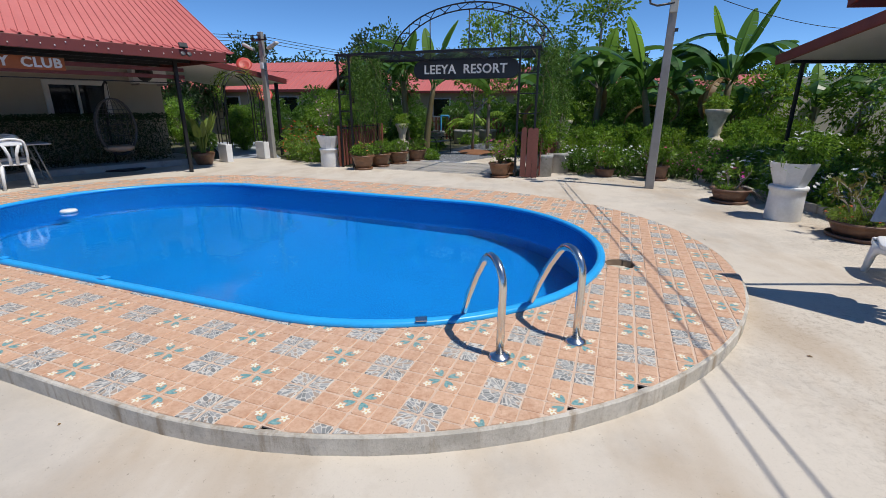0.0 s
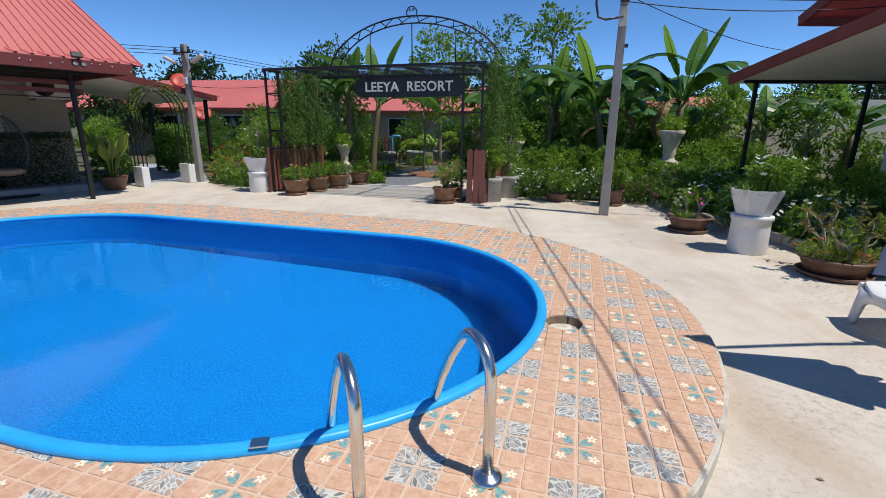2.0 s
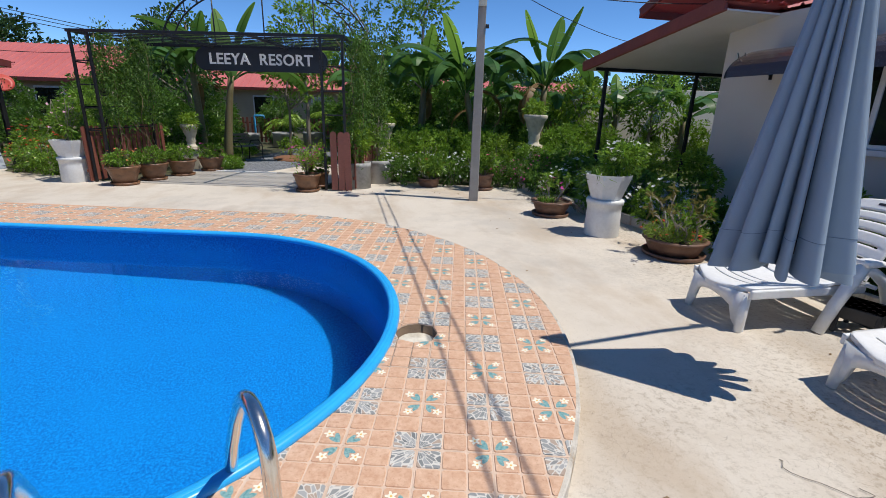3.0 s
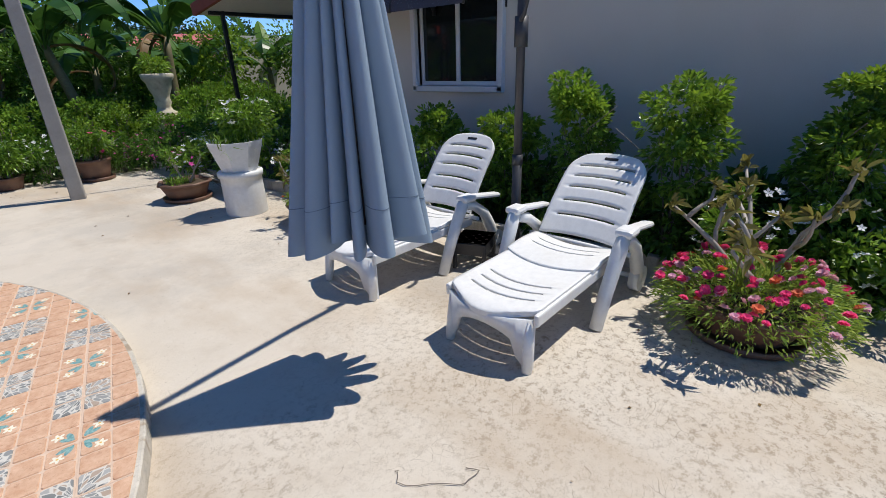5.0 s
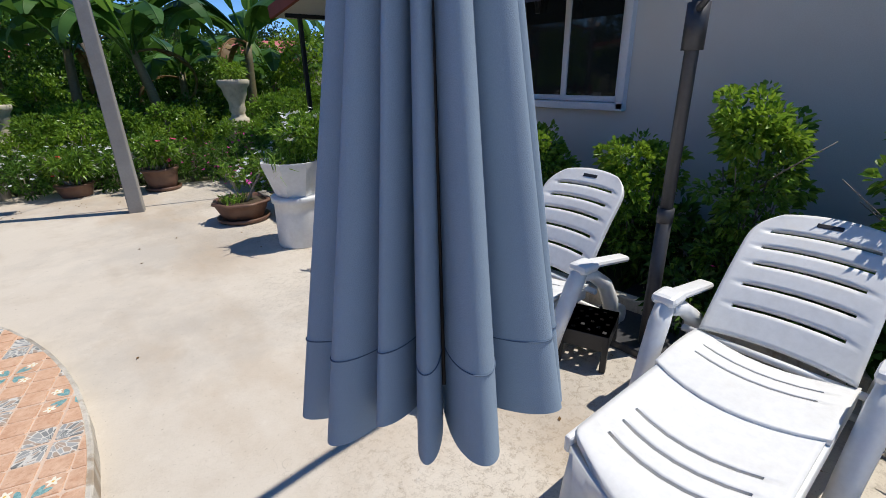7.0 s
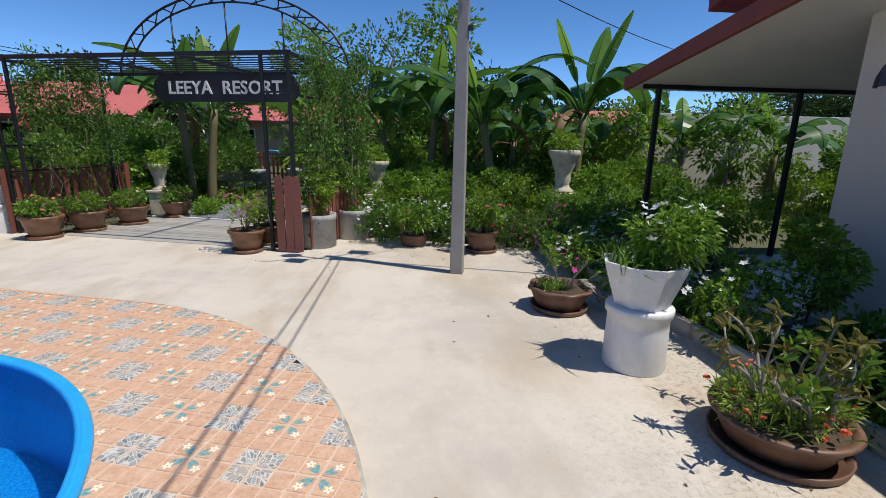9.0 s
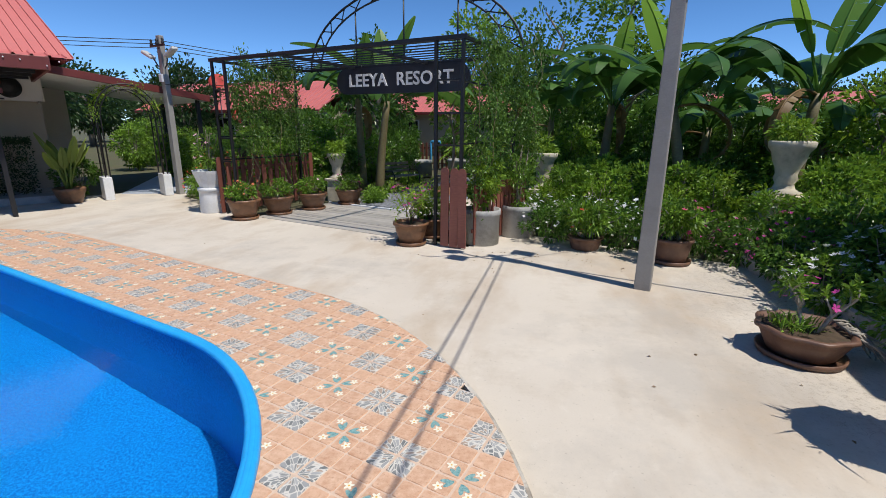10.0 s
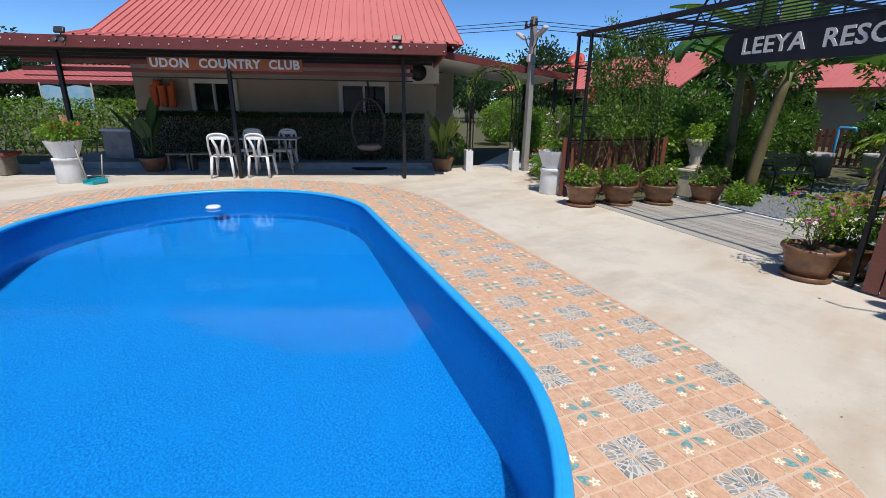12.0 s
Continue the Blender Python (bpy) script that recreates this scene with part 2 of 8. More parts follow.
M_BLACK = surface("black_painted_steel", (0.012, 0.012, 0.014), (0.02, 0.02, 0.022), 8, 0.45, 0.2, bump=0.1)
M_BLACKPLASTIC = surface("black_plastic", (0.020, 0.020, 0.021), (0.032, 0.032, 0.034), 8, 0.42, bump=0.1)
M_POLE = surface("pole_concrete", (0.34, 0.325, 0.30), (0.27, 0.255, 0.235), 3, 0.9, bump=0.5, stain=(0.15, 0.14, 0.13), stain_amount=0.4)
M_TERRA = surface("glazed_brown_pot", (0.15, 0.068, 0.034), (0.25, 0.125, 0.062), 7, 0.42, bump=0.2, stain=(0.05, 0.03, 0.02), stain_scale=9, stain_amount=0.7)
M_BOWL = surface("brown_clay_bowl", (0.115, 0.060, 0.040), (0.17, 0.09, 0.06), 6, 0.5, bump=0.25, stain=(0.24, 0.13, 0.075), stain_scale=7, stain_amount=0.5)
M_CEMENT = surface("cement_ring", (0.42, 0.415, 0.40), (0.32, 0.315, 0.30), 4, 0.85, bump=0.4, stain=(0.14, 0.13, 0.11), stain_scale=5, stain_amount=0.6)
M_SOIL = surface("potting_soil", (0.05, 0.034, 0.02), (0.09, 0.06, 0.035), 20, 0.95, fine=120, bump=0.8)
M_WALL = surface("cream_render", (0.63, 0.595, 0.53), (0.59, 0.555, 0.49), 1.3, 0.85, fine=140, bump=0.15, stain=(0.50, 0.46, 0.39), stain_scale=0.9, stain_amount=0.3)
M_WALL2 = surface("beige_render", (0.42, 0.365, 0.275), (0.37, 0.32, 0.245), 1.3, 0.85, fine=140, bump=0.15, stain=(0.34, 0.29, 0.22), stain_scale=0.9, stain_amount=0.35)
M_SOFFIT = surface("soffit_board", (0.68, 0.66, 0.62), (0.62, 0.60, 0.56), 2, 0.8, bump=0.05)
M_FASCIA = surface("maroon_fascia", (0.17, 0.035, 0.028), (0.13, 0.028, 0.024), 4, 0.5, bump=0.1)
M_FASCIA2 = surface("rust_red_fascia", (0.25, 0.055, 0.032), (0.19, 0.042, 0.028), 4, 0.6, bump=0.15)
M_ROOF = sheet_roof_mat("red_sheet_roof", (0.48, 0.125, 0.115), (0.54, 0.16, 0.145))
M_FRAME = surface("white_window_frame", (0.70, 0.71, 0.73), (0.66, 0.67, 0.69), 4, 0.4, bump=0.03)
M_GLASS = glass_dark()
M_PICKET = wood_mat("brown_painted_picket", (0.19, 0.060, 0.042), (0.26, 0.09, 0.062))
M_BOARD = wood_mat("grey_walk_board", (0.40, 0.37, 0.33), (0.50, 0.465, 0.42), (14, 2, 2))
M_SIGNWHITE = surface("sign_white", (0.80, 0.80, 0.80), (0.75, 0.75, 0.75), 5, 0.5, bump=0.02)
M_SIGNORANGE = wood_mat("orange_sign_board", (0.38, 0.10, 0.025), (0.47, 0.14, 0.04), (1, 2, 10))
M_GRAVEL = surface("blue_grey_gravel", (0.16, 0.17, 0.19), (0.26, 0.27, 0.29), 30, 0.9, fine=70, bump=1.0)
M_BARK = wood_mat("grey_bark", (0.17, 0.14, 0.11), (0.27, 0.23, 0.185), (3, 3, 8))
M_DESERT = wood_mat("pale_succulent_branch", (0.30, 0.265, 0.22), (0.40, 0.36, 0.31), (3, 3, 8))
M_BANSTEM = wood_mat("banana_stem", (0.15, 0.105, 0.055), (0.21, 0.20, 0.085), (3, 3, 9))
M_STONE = surface("cream_cast_stone", (0.62, 0.56, 0.43), (0.52, 0.46, 0.35), 6, 0.8, bump=0.3, stain=(0.22, 0.19, 0.14), stain_scale=8, stain_amount=0.5)
M_CABLE = surface("black_cable", (0.01, 0.01, 0.01), (0.015, 0.015, 0.015), 5, 0.6)
L_DARK = leafy("dark_leaves", (0.016, 0.050, 0.010), (0.16, 0.31, 0.045), 0.33)
L_MID = leafy("mid_green_leaves", (0.026, 0.082, 0.011), (0.29, 0.47, 0.06), 0.33)
L_LIGHT = leafy("yellow_green_leaves", (0.09, 0.19, 0.014), (0.33, 0.48, 0.055))
L_FERN = leafy("vine_leaves", (0.022, 0.065, 0.012), (0.15, 0.28, 0.045))
L_BANANA = leafy("banana_leaf", (0.035, 0.10, 0.022), (0.11, 0.235, 0.05), 0.36, 0.3)
L_YOUNG = leafy("young_banana_leaf", (0.13, 0.26, 0.04), (0.22, 0.38, 0.07), 0.4, 0.45)
L_BROWN = leafy("bronze_leaves", (0.14, 0.115, 0.035), (0.31, 0.29, 0.085))
L_FAR = leafy("far_leaves", (0.018, 0.05, 0.015), (0.05, 0.10, 0.025))
L_GRASS = leafy("grass_blades", (0.15, 0.26, 0.04), (0.36, 0.46, 0.09), 0.45, 0.35)
# veranda hedge: leaf tones darkened below real foliage to hold the veranda's shade
L_SHADE_HEDGE = leafy("shaded_hedge_leaves", (0.010, 0.030, 0.008), (0.024, 0.062, 0.014), 0.85, 0.1)
M_DRY = leafy("dry_leaves", (0.16, 0.09, 0.035), (0.30, 0.20, 0.09))


def petal_mat(name, a, b):
    return leafy(name, a, b, 0.6, 0.25)


F_WHITE = petal_mat("white_petals", (0.75, 0.77, 0.80), (0.82, 0.83, 0.84))
F_PINK = petal_mat("hot_pink_petals", (0.78, 0.04, 0.20), (0.85, 0.10, 0.30))
F_ROSE = petal_mat("pale_pink_petals", (0.75, 0.36, 0.50), (0.80, 0.50, 0.62))
F_RED = petal_mat("red_petals", (0.60, 0.03, 0.02), (0.70, 0.09, 0.05))
F_ORANGE = petal_mat("orange_petals", (0.72, 0.16, 0.07), (0.80, 0.24, 0.12))
F_MAGENTA = petal_mat("magenta_petals", (0.55, 0.04, 0.30), (0.68, 0.09, 0.40))

# ---- mesh helpers ----
def part(name, bm, material, parent=None, label=""):
    """Links a bmesh as one mesh object, under a thing or a part."""
    me = bpy.data.meshes.new(name)
    bm.to_mesh(me)
    bm.free()
    for m in material if isinstance(material, (list, tuple)) else [material]:
        me.materials.append(m)
    ob = new(name, me)
    if parent is not None:
        ob.parent = parent
    if label:
        ob["label"] = label
    return ob


def raw_part(name, verts, faces, material, parent=None, label="", smooth=False, slots=None):
    me = bpy.data.meshes.new(name)
    me.from_pydata(verts, [], faces)
    for m in material if isinstance(material, (list, tuple)) else [material]:
        me.materials.append(m)
    if slots is not None:
        me.polygons.foreach_set("material_index", slots)
    if smooth:
        me.polygons.foreach_set("use_smooth", [True] * len(me.polygons))
    me.update()
    ob = new(name, me)
    if parent is not None:
        ob.parent = parent
    if label:
        ob["label"] = label
    return ob


def thing(name, m, label, category, group="", kind=""):
    ob = new(name)
    ob.empty_display_size = 0.1
    ob.matrix_world = m
    return tagged(ob, label, category, group, kind)


def slab(bm, size, at, bevel=0.004, turn=None):
    """A block of that size, centred at a place, with soft edges; turn is an extra matrix."""
    g = bmesh.ops.create_cube(bm, size=1)["verts"]
    bmesh.ops.scale(bm, vec=size, verts=g)
    if bevel:
        es = list({e for v in g for e in v.link_edges})
        r = bmesh.ops.bevel(bm, geom=es, offset=min(bevel, min(size) * 0.45), segments=2, affect="EDGES", profile=0.5)
        g = list({v for f in r["faces"] for v in f.verts} | {v for v in g if v.is_valid})
    if turn is not None:
        bmesh.ops.transform(bm, matrix=turn, verts=g)
    bmesh.ops.translate(bm, vec=at, verts=g)
    return g


def tube(bm, pts, r, seg=8, closed=False, caps=True):
    """A round tube along points; r is a radius or one for each point."""
    pts = [Vector(p) for p in pts]
    n = len(pts)
    rs = r if isinstance(r, (list, tuple)) else [r] * n
    rings, side = [], None
    for i, p in enumerate(pts):
        a = pts[i - 1] if i or closed else p
        b = pts[(i + 1) % n] if i < n - 1 or closed else p
        d = (b - a).normalized()
        if side is None:
            side = d.cross(Vector((0, 0, 1)) if abs(d.z) < 0.9 else Vector((1, 0, 0))).normalized()
        side = (side - d * side.dot(d)).normalized()
        up = d.cross(side)
        rings.append([bm.verts.new(p + (side * math.cos(k * math.tau / seg) + up * math.sin(k * math.tau / seg)) * rs[i]) for k in range(seg)])
    for i in range(n if closed else n - 1):
        A, B = rings[i], rings[(i + 1) % n]
        for k in range(seg):
            f = bm.faces.new((A[k], A[(k + 1) % seg], B[(k + 1) % seg], B[k]))
            f.smooth = True
    if caps and not closed:
        bm.faces.new(rings[0][::-1])
        bm.faces.new(rings[-1])


def lathe(bm, profile, seg=28, at=(0, 0, 0), wobble=None, flat=False):
    """Turns (radius, height) pairs about the upright axis."""
    rings = []
    for r, h in profile:
        ring = []
        for k in range(seg):
            a = k * math.tau / seg
            q = r * (wobble(a, h) if wobble else 1)
            ring.append(bm.verts.new((at[0] + q * math.cos(a), at[1] + q * math.sin(a), at[2] + h)))
        rings.append(ring)
    for A, B in zip(rings, rings[1:]):
        for k in range(seg):
            f = bm.faces.new((A[k], A[(k + 1) % seg], B[(k + 1) % seg], B[k]))
            f.smooth = not flat
    bm.faces.new(rings[0][::-1])
    bm.faces.new(rings[-1])


def prism(bm, outline, z0, z1):
    """A flat outline (x, y) drawn up from z0 to z1."""
    lo = [bm.verts.new((x, y, z0)) for x, y in outline]
    hi = [bm.verts.new((x, y, z1)) for x, y in outline]
    n = len(outline)
    bm.faces.new(hi)
    bm.faces.new(lo[::-1])
    for i in range(n):
        bm.faces.new((lo[i], lo[(i + 1) % n], hi[(i + 1) % n], hi[i]))


def sheet_with_hole(outline, hole, z):
    bm = bmesh.new()
    es = []
    for loop in (outline, hole):
        vs = [bm.verts.new((x, y, z)) for x, y in loop]
        es += [bm.edges.new((vs[i], vs[(i + 1) % len(vs)])) for i in range(len(vs))]
    bmesh.ops.triangle_fill(bm, edges=es, use_beauty=True)
    for f in bm.faces:
        f.normal_update()
        if f.normal.z < 0:
            f.normal_flip()
    return bm


def lettering(text, size, depth, material, parent, m, name="lettering", label="", spread=1.0, thick=0.0):
    """Raised letters from the built-in font, standing in the xz plane, centred."""
    cu = bpy.data.curves.new(name, "FONT")
    cu.body, cu.size, cu.extrude, cu.align_x, cu.align_y = text, size, depth / 2, "CENTER", "CENTER"
    cu.space_character, cu.offset, cu.resolution_u = spread, thick, 3
    tmp = new(name, cu)
    me = bpy.data.meshes.new_from_object(tmp.evaluated_get(bpy.context.evaluated_depsgraph_get()))
    bpy.data.objects.remove(tmp)
    me.transform(m @ pose(0, 0, 0, 90))
    bm = bmesh.new()
    bm.from_mesh(me)
    bpy.data.meshes.remove(me)
    bmesh.ops.remove_doubles(bm, verts=bm.verts, dist=1e-5)
    left = set(bm.verts)
    while left:
        island, todo = set(), [next(iter(left))]
        while todo:
            v = todo.pop()
            if v not in island:
                island.add(v)
                todo += [e.other_vert(v) for e in v.link_edges]
        left -= island
        faces = {f for v in island for f in v.link_faces}
        order = {v: i for i, v in enumerate(island)}
        raw_part("letter", [tuple(v.co) for v in island], [tuple(order[v] for v in f.verts) for f in faces], material, parent)
    bm.free()


# ---- growing things ----
rng = np.random.default_rng(7)


def leaf_arrays(base, way, length, width, fold=0.25, droop=0.25, full=False):
    """Folded leaves, four-cornered or full and rounded: foot points and directions give vertices and faces."""
    n = len(base)
    way = way / np.linalg.norm(way, axis=1, keepdims=True)
    side = np.cross(way, rng.normal(size=(n, 3)))
    side /= np.linalg.norm(side, axis=1, keepdims=True) + 1e-9
    nor = np.cross(side, way)
    nor *= np.where(nor[:, 2:] < 0, -1, 1)
    L = (length * rng.uniform(0.65, 1.3, n))[:, None]
    W = (width * rng.uniform(0.7, 1.25, n))[:, None]
    down = np.array([0, 0, 1]) * L * droop
    if full:
        v = np.empty((n, 6, 3))
        for k, f, w, sg in ((1, 0.3, 0.46, 1), (2, 0.68, 0.40, 1), (4, 0.68, 0.40, -1), (5, 0.3, 0.46, -1)):
            v[:, k] = base + way * L * f + side * W * w * sg + nor * W * fold - down * f * f
        v[:, 0], v[:, 3] = base, base + way * L - down
        i = np.arange(n)[:, None] * 6
        halves = np.stack([i + np.array([0, 1, 2, 3]), i + np.array([0, 3, 4, 5])], 1)
        return v.reshape(-1, 3), halves.reshape(-1, 4).tolist()
    mid = base + way * L * 0.5
    v = np.empty((n, 4, 3))
    v[:, 0] = base
    v[:, 1] = mid + side * W * 0.5 + nor * W * fold
    v[:, 2] = base + way * L - down
    v[:, 3] = mid - side * W * 0.5 + nor * W * fold
    i = np.arange(n)[:, None] * 4
    return v.reshape(-1, 3), (i + np.array([0, 1, 2, 3])).tolist()


def in_blob(n, radii, hollow=0.45):
    d = rng.normal(size=(n, 3))
    d /= np.linalg.norm(d, axis=1, keepdims=True)
    r = rng.uniform(hollow, 1.0, n)[:, None] ** 0.6
    return d * r * np.array(radii), d


def clumps(n_clumps, n_each, radii, clump_r, centre=(0, 0, 0), flat=0.8):
    """Points and ways of leaves that gather in clumps over an uneven crown."""
    c, d = in_blob(n_clumps, radii, 0.3)
    P, D = [], []
    for k in range(n_clumps):
        rr = clump_r * rng.uniform(0.6, 1.3)
        p, q = in_blob(n_each, (rr, rr, rr * flat), 0.2)
        P.append(p + c[k])
        D.append(q + d[k] * 0.6 + np.array([0, 0, 0.35]))
    return np.vstack(P) + np.array(centre), np.vstack(D)


def foliage(name, P, D, length, width, material, parent, label="", droop=0.25, fold=0.25, full=False):
    v, f = leaf_arrays(P, D, length, width, fold, droop, full)
    ob = raw_part(name, v.tolist(), f, material, parent, label)
    ob["kind"] = "stuff"
    return ob


def blossoms(name, pts, size, material, parent, label="", petals=5, cup=0.25):
    """Small flowers, each a ring of petals facing up and out."""
    V, F = [], []
    for p in pts:
        up = Vector((rng.normal() * 0.5, rng.normal() * 0.5, 1)).normalized()
        a = up.orthogonal().normalized()
        b = up.cross(a)
        s = size * rng.uniform(0.75, 1.2)
        t0 = rng.uniform(0, 6)
        for k in range(petals):
            t = t0 + k * math.tau / petals
            d = a * math.cos(t) + b * math.sin(t)
            e = a * math.cos(t + 1.57) + b * math.sin(t + 1.57)
            i = len(V)
            o = Vector(p)
            V += [tuple(o), tuple(o + d * s * 0.55 + e * s * 0.32 + up * s * cup * 0.6), tuple(o + d * s + up * s * cup), tuple(o + d * s * 0.55 - e * s * 0.32 + up * s * cup * 0.6)]
            F.append((i, i + 1, i + 2, i + 3))
    ob = raw_part(name, V, F, material, parent, label)
    ob["kind"] = "stuff"
    return ob


def pompons(name, pts, size, material, parent, label=""):
    """Double flowers, each an object: several tight rings of petals."""
    V, F = [], []
    s = size
    for lift, k_r, n in ((0.0, 1.0, 9), (0.25, 0.8, 8), (0.45, 0.55, 6)):
        for k in range(n):
            t = k * math.tau / n + lift * 5 + rng.uniform(-0.1, 0.1)
            d = Vector((math.cos(t), math.sin(t), 0))
            e = Vector((-math.sin(t), math.cos(t), 0))
            i = len(V)
            q = Vector((0, 0, lift * s * 0.6))
            V += [tuple(q), tuple(q + d * s * k_r * 0.7 + e * s * 0.32 + Vector((0, 0, s * 0.3))), tuple(q + d * s * k_r + Vector((0, 0, s * 0.2 + lift * s * 0.5))), tuple(q + d * s * k_r * 0.7 - e * s * 0.32 + Vector((0, 0, s * 0.3)))]
            F.append((i, i + 1, i + 2, i + 3))
    first = None
    for p in pts:
        if first is None:
            first = ob = raw_part(name, V, F, material, parent, label)
        else:
            ob = first.copy()
            scene.collection.objects.link(ob)
        ob.location = p
        g = rng.uniform(0.75, 1.25)
        ob.scale = (g, g, g)
        ob.rotation_euler = (rng.normal() * 0.45, rng.normal() * 0.45, rng.uniform(0, 6))


def twigs(bm, n, height, spread, r, foot=(0, 0, 0), bends=4, wild=0.15, forks=0):
    """Stems that rise from a foot, bending on the way; returns their tips."""
    tips = []
    for k in range(n):
        a = rng.uniform(0, math.tau)
        out = Vector((math.cos(a), math.sin(a), 0)) * spread * rng.uniform(0.3, 1)
        h = height * rng.uniform(0.75, 1.1)
        pts = []
        for i in range(bends + 1):
            t = i / bends
            pts.append(Vector(foot) + out * t ** 1.3 + Vector((rng.normal() * wild * t * spread, rng.normal() * wild * t * spread, h * t)))
        tube(bm, pts, [r * (1 - 0.6 * i / bends) for i in range(bends + 1)], 5)
        tips.append(pts[-1])
        for _ in range(forks):
            i = rng.integers(1, bends)
            p = pts[i]
            b = rng.uniform(0, math.tau)
            q = p + Vector((math.cos(b), math.sin(b), 0.9)) * height * rng.uniform(0.2, 0.4)
            md = (p + q) / 2 + Vector((rng.normal(), rng.normal(), 0)) * height * 0.05
            tube(bm, [p, md, q], [r * 0.6, r * 0.5, r * 0.3], 5)
            tips.append(q)
    return tips


def banana_leaf(bm, length, width, rise, bend, az, foot, torn=0.5, split=26, stalk=6):
    """One long blade on an arching midrib, its halves folded down and split into strips at the margin."""
    az_d = Vector((math.cos(az), math.sin(az), 0))
    side = Vector((-math.sin(az), math.cos(az), 0))
    pts, ups, ang = [Vector(foot)], [], rise
    step = length / split
    for i in range(split + 1):
        ups.append(az_d * -math.sin(ang) + Vector((0, 0, math.cos(ang))))
        pts.append(pts[-1] + (az_d * math.cos(ang) + Vector((0, 0, math.sin(ang)))) * step)
        ang -= bend / split * (0.4 + 1.2 * i / split)
    tube(bm, pts[:split + 1], [0.022 * (1 - 0.85 * i / split) + 0.003 for i in range(split + 1)], 5)
    for sgn in (-1, 1):
        fold = rng.uniform(-0.05, 0.3)
        prev = None
        for i in range(stalk, split):
            new_strip = prev is None or rng.uniform() < torn
            sag = fold + (rng.uniform(-0.15, 0.9) * torn if new_strip else 0)
            sag = sag if new_strip else prev[2]

            def edge(k):
                t = (k - stalk) / (split - stalk)
                w = width * 0.5 * max(0.02, math.sin(math.pi * min(0.985, max(0.015, t)) ** 0.8)) ** 0.5
                return pts[k] + side * sgn * w * math.cos(sag) - ups[k] * w * math.sin(sag) - Vector((0, 0, 0.12 * w))
            a0 = bm.verts.new(pts[i]) if new_strip else prev[0]
            b0 = bm.verts.new(edge(i).lerp(edge(i + 1), 0.12 if prev else 0.0)) if new_strip else prev[1]
            m1, e1 = bm.verts.new(pts[i + 1]), bm.verts.new(edge(i + 1))
            bm.faces.new((a0, b0, e1, m1)).smooth = True
            prev = (m1, e1, sag)


def banana_plant(at, height, leaves, leaf_len, label, lean=(0, 0), seed_az=0.0, torn=0.3, width=0.55, young=2, dead=1, long_leaves=()):
    """A sheathed stem, arching leaves all round, a few upright young ones and withered ones that hang."""
    t = thing("banana_plant", pose(*at), label, "banana plant", "banana plants in the garden")
    bm = bmesh.new()
    pts = [Vector((lean[0] * (i / 6) ** 1.5, lean[1] * (i / 6) ** 1.5, height * i / 6 - 0.04)) for i in range(7)]
    tube(bm, pts, [0.11 - 0.007 * i for i in range(7)], 10)
    part("stem", bm, M_BANSTEM, t)
    for k in range(leaves + young + dead):
        bm = bmesh.new()
        az = seed_az + k * 2.4 + rng.uniform(-0.25, 0.25)
        foot = pts[-1] - Vector((0, 0, rng.uniform(0, 0.25)))
        if k < leaves:
            banana_leaf(bm, leaf_len * rng.uniform(0.85, 1.1), width * rng.uniform(0.85, 1.15), rng.uniform(1.0, 1.38), rng.uniform(2.2, 3.1), az, foot, torn)
            part("leaf", bm, L_BANANA, t)
        elif k < leaves + young:
            banana_leaf(bm, leaf_len * rng.uniform(0.70, 0.85), width * 0.66, rng.uniform(1.2, 1.45), rng.uniform(0.15, 0.8), az, pts[-1], 0.2, stalk=9)
            part("leaf", bm, L_YOUNG, t, "upright young yellow green leaf")
        else:
            banana_leaf(bm, leaf_len * 0.75, width * 0.4, 0.3, 3.2, az, foot, 0.5)
            part("leaf", bm, M_DRY, t, "withered brown hanging leaf")
    for az, rise, bend, length in long_leaves:
        bm = bmesh.new()
        banana_leaf(bm, length, width * 1.1, rise, bend, az, pts[-1] - Vector((0, 0, 0.1)), 0.1)
        part("leaf", bm, L_BANANA, t)
    return t


def tree(at, height, crown_r, crown_h, mat, n_clumps, n_each, leaf, label, trunk_r=0.1, group="", clump_r=0.5, name="tree", limbs=7):
    t = thing(name, pose(*at), label, "tree", group)
    bm = bmesh.new()
    base = height - crown_h
    top = [Vector((rng.normal() * 0.04 * height * i / 6, rng.normal() * 0.04 * height * i / 6, height * 0.92 * i / 6 - 0.05)) for i in range(7)]
    tube(bm, top, [trunk_r * (1 - 0.13 * i) for i in range(7)], 8)
    for k in range(limbs):
        a = rng.uniform(0, math.tau)
        z = base + crown_h * rng.uniform(0.0, 0.6)
        p = Vector((0, 0, z)) + (top[min(6, int(z / height * 6))] * 1.0).xy.to_3d()
        q = p + Vector((math.cos(a), math.sin(a), 0.7)) * crown_r * rng.uniform(0.5, 0.9)
        tube(bm, [p, (p + q) / 2 + Vector((0, 0, -0.05 * crown_r)), q], [trunk_r * 0.4, trunk_r * 0.28, trunk_r * 0.1], 5)
    part("trunk", bm, M_BARK, t)
    P, D = clumps(n_clumps, n_each, (crown_r, crown_r, crown_h / 2), clump_r, (0, 0, base + crown_h * 0.5))
    foliage("crown", P, D, leaf, leaf * 0.5, mat, t)
    return t

# ---- plan ----
TILT = radians(-16)
AX = Vector((math.cos(TILT), math.sin(TILT)))
AN = Vector((-math.sin(TILT), math.cos(TILT)))


def on_plan(u, n):
    """A place from metres along and across the pool's axis."""
    q = AX * u + AN * n
    return (q.x, q.y)


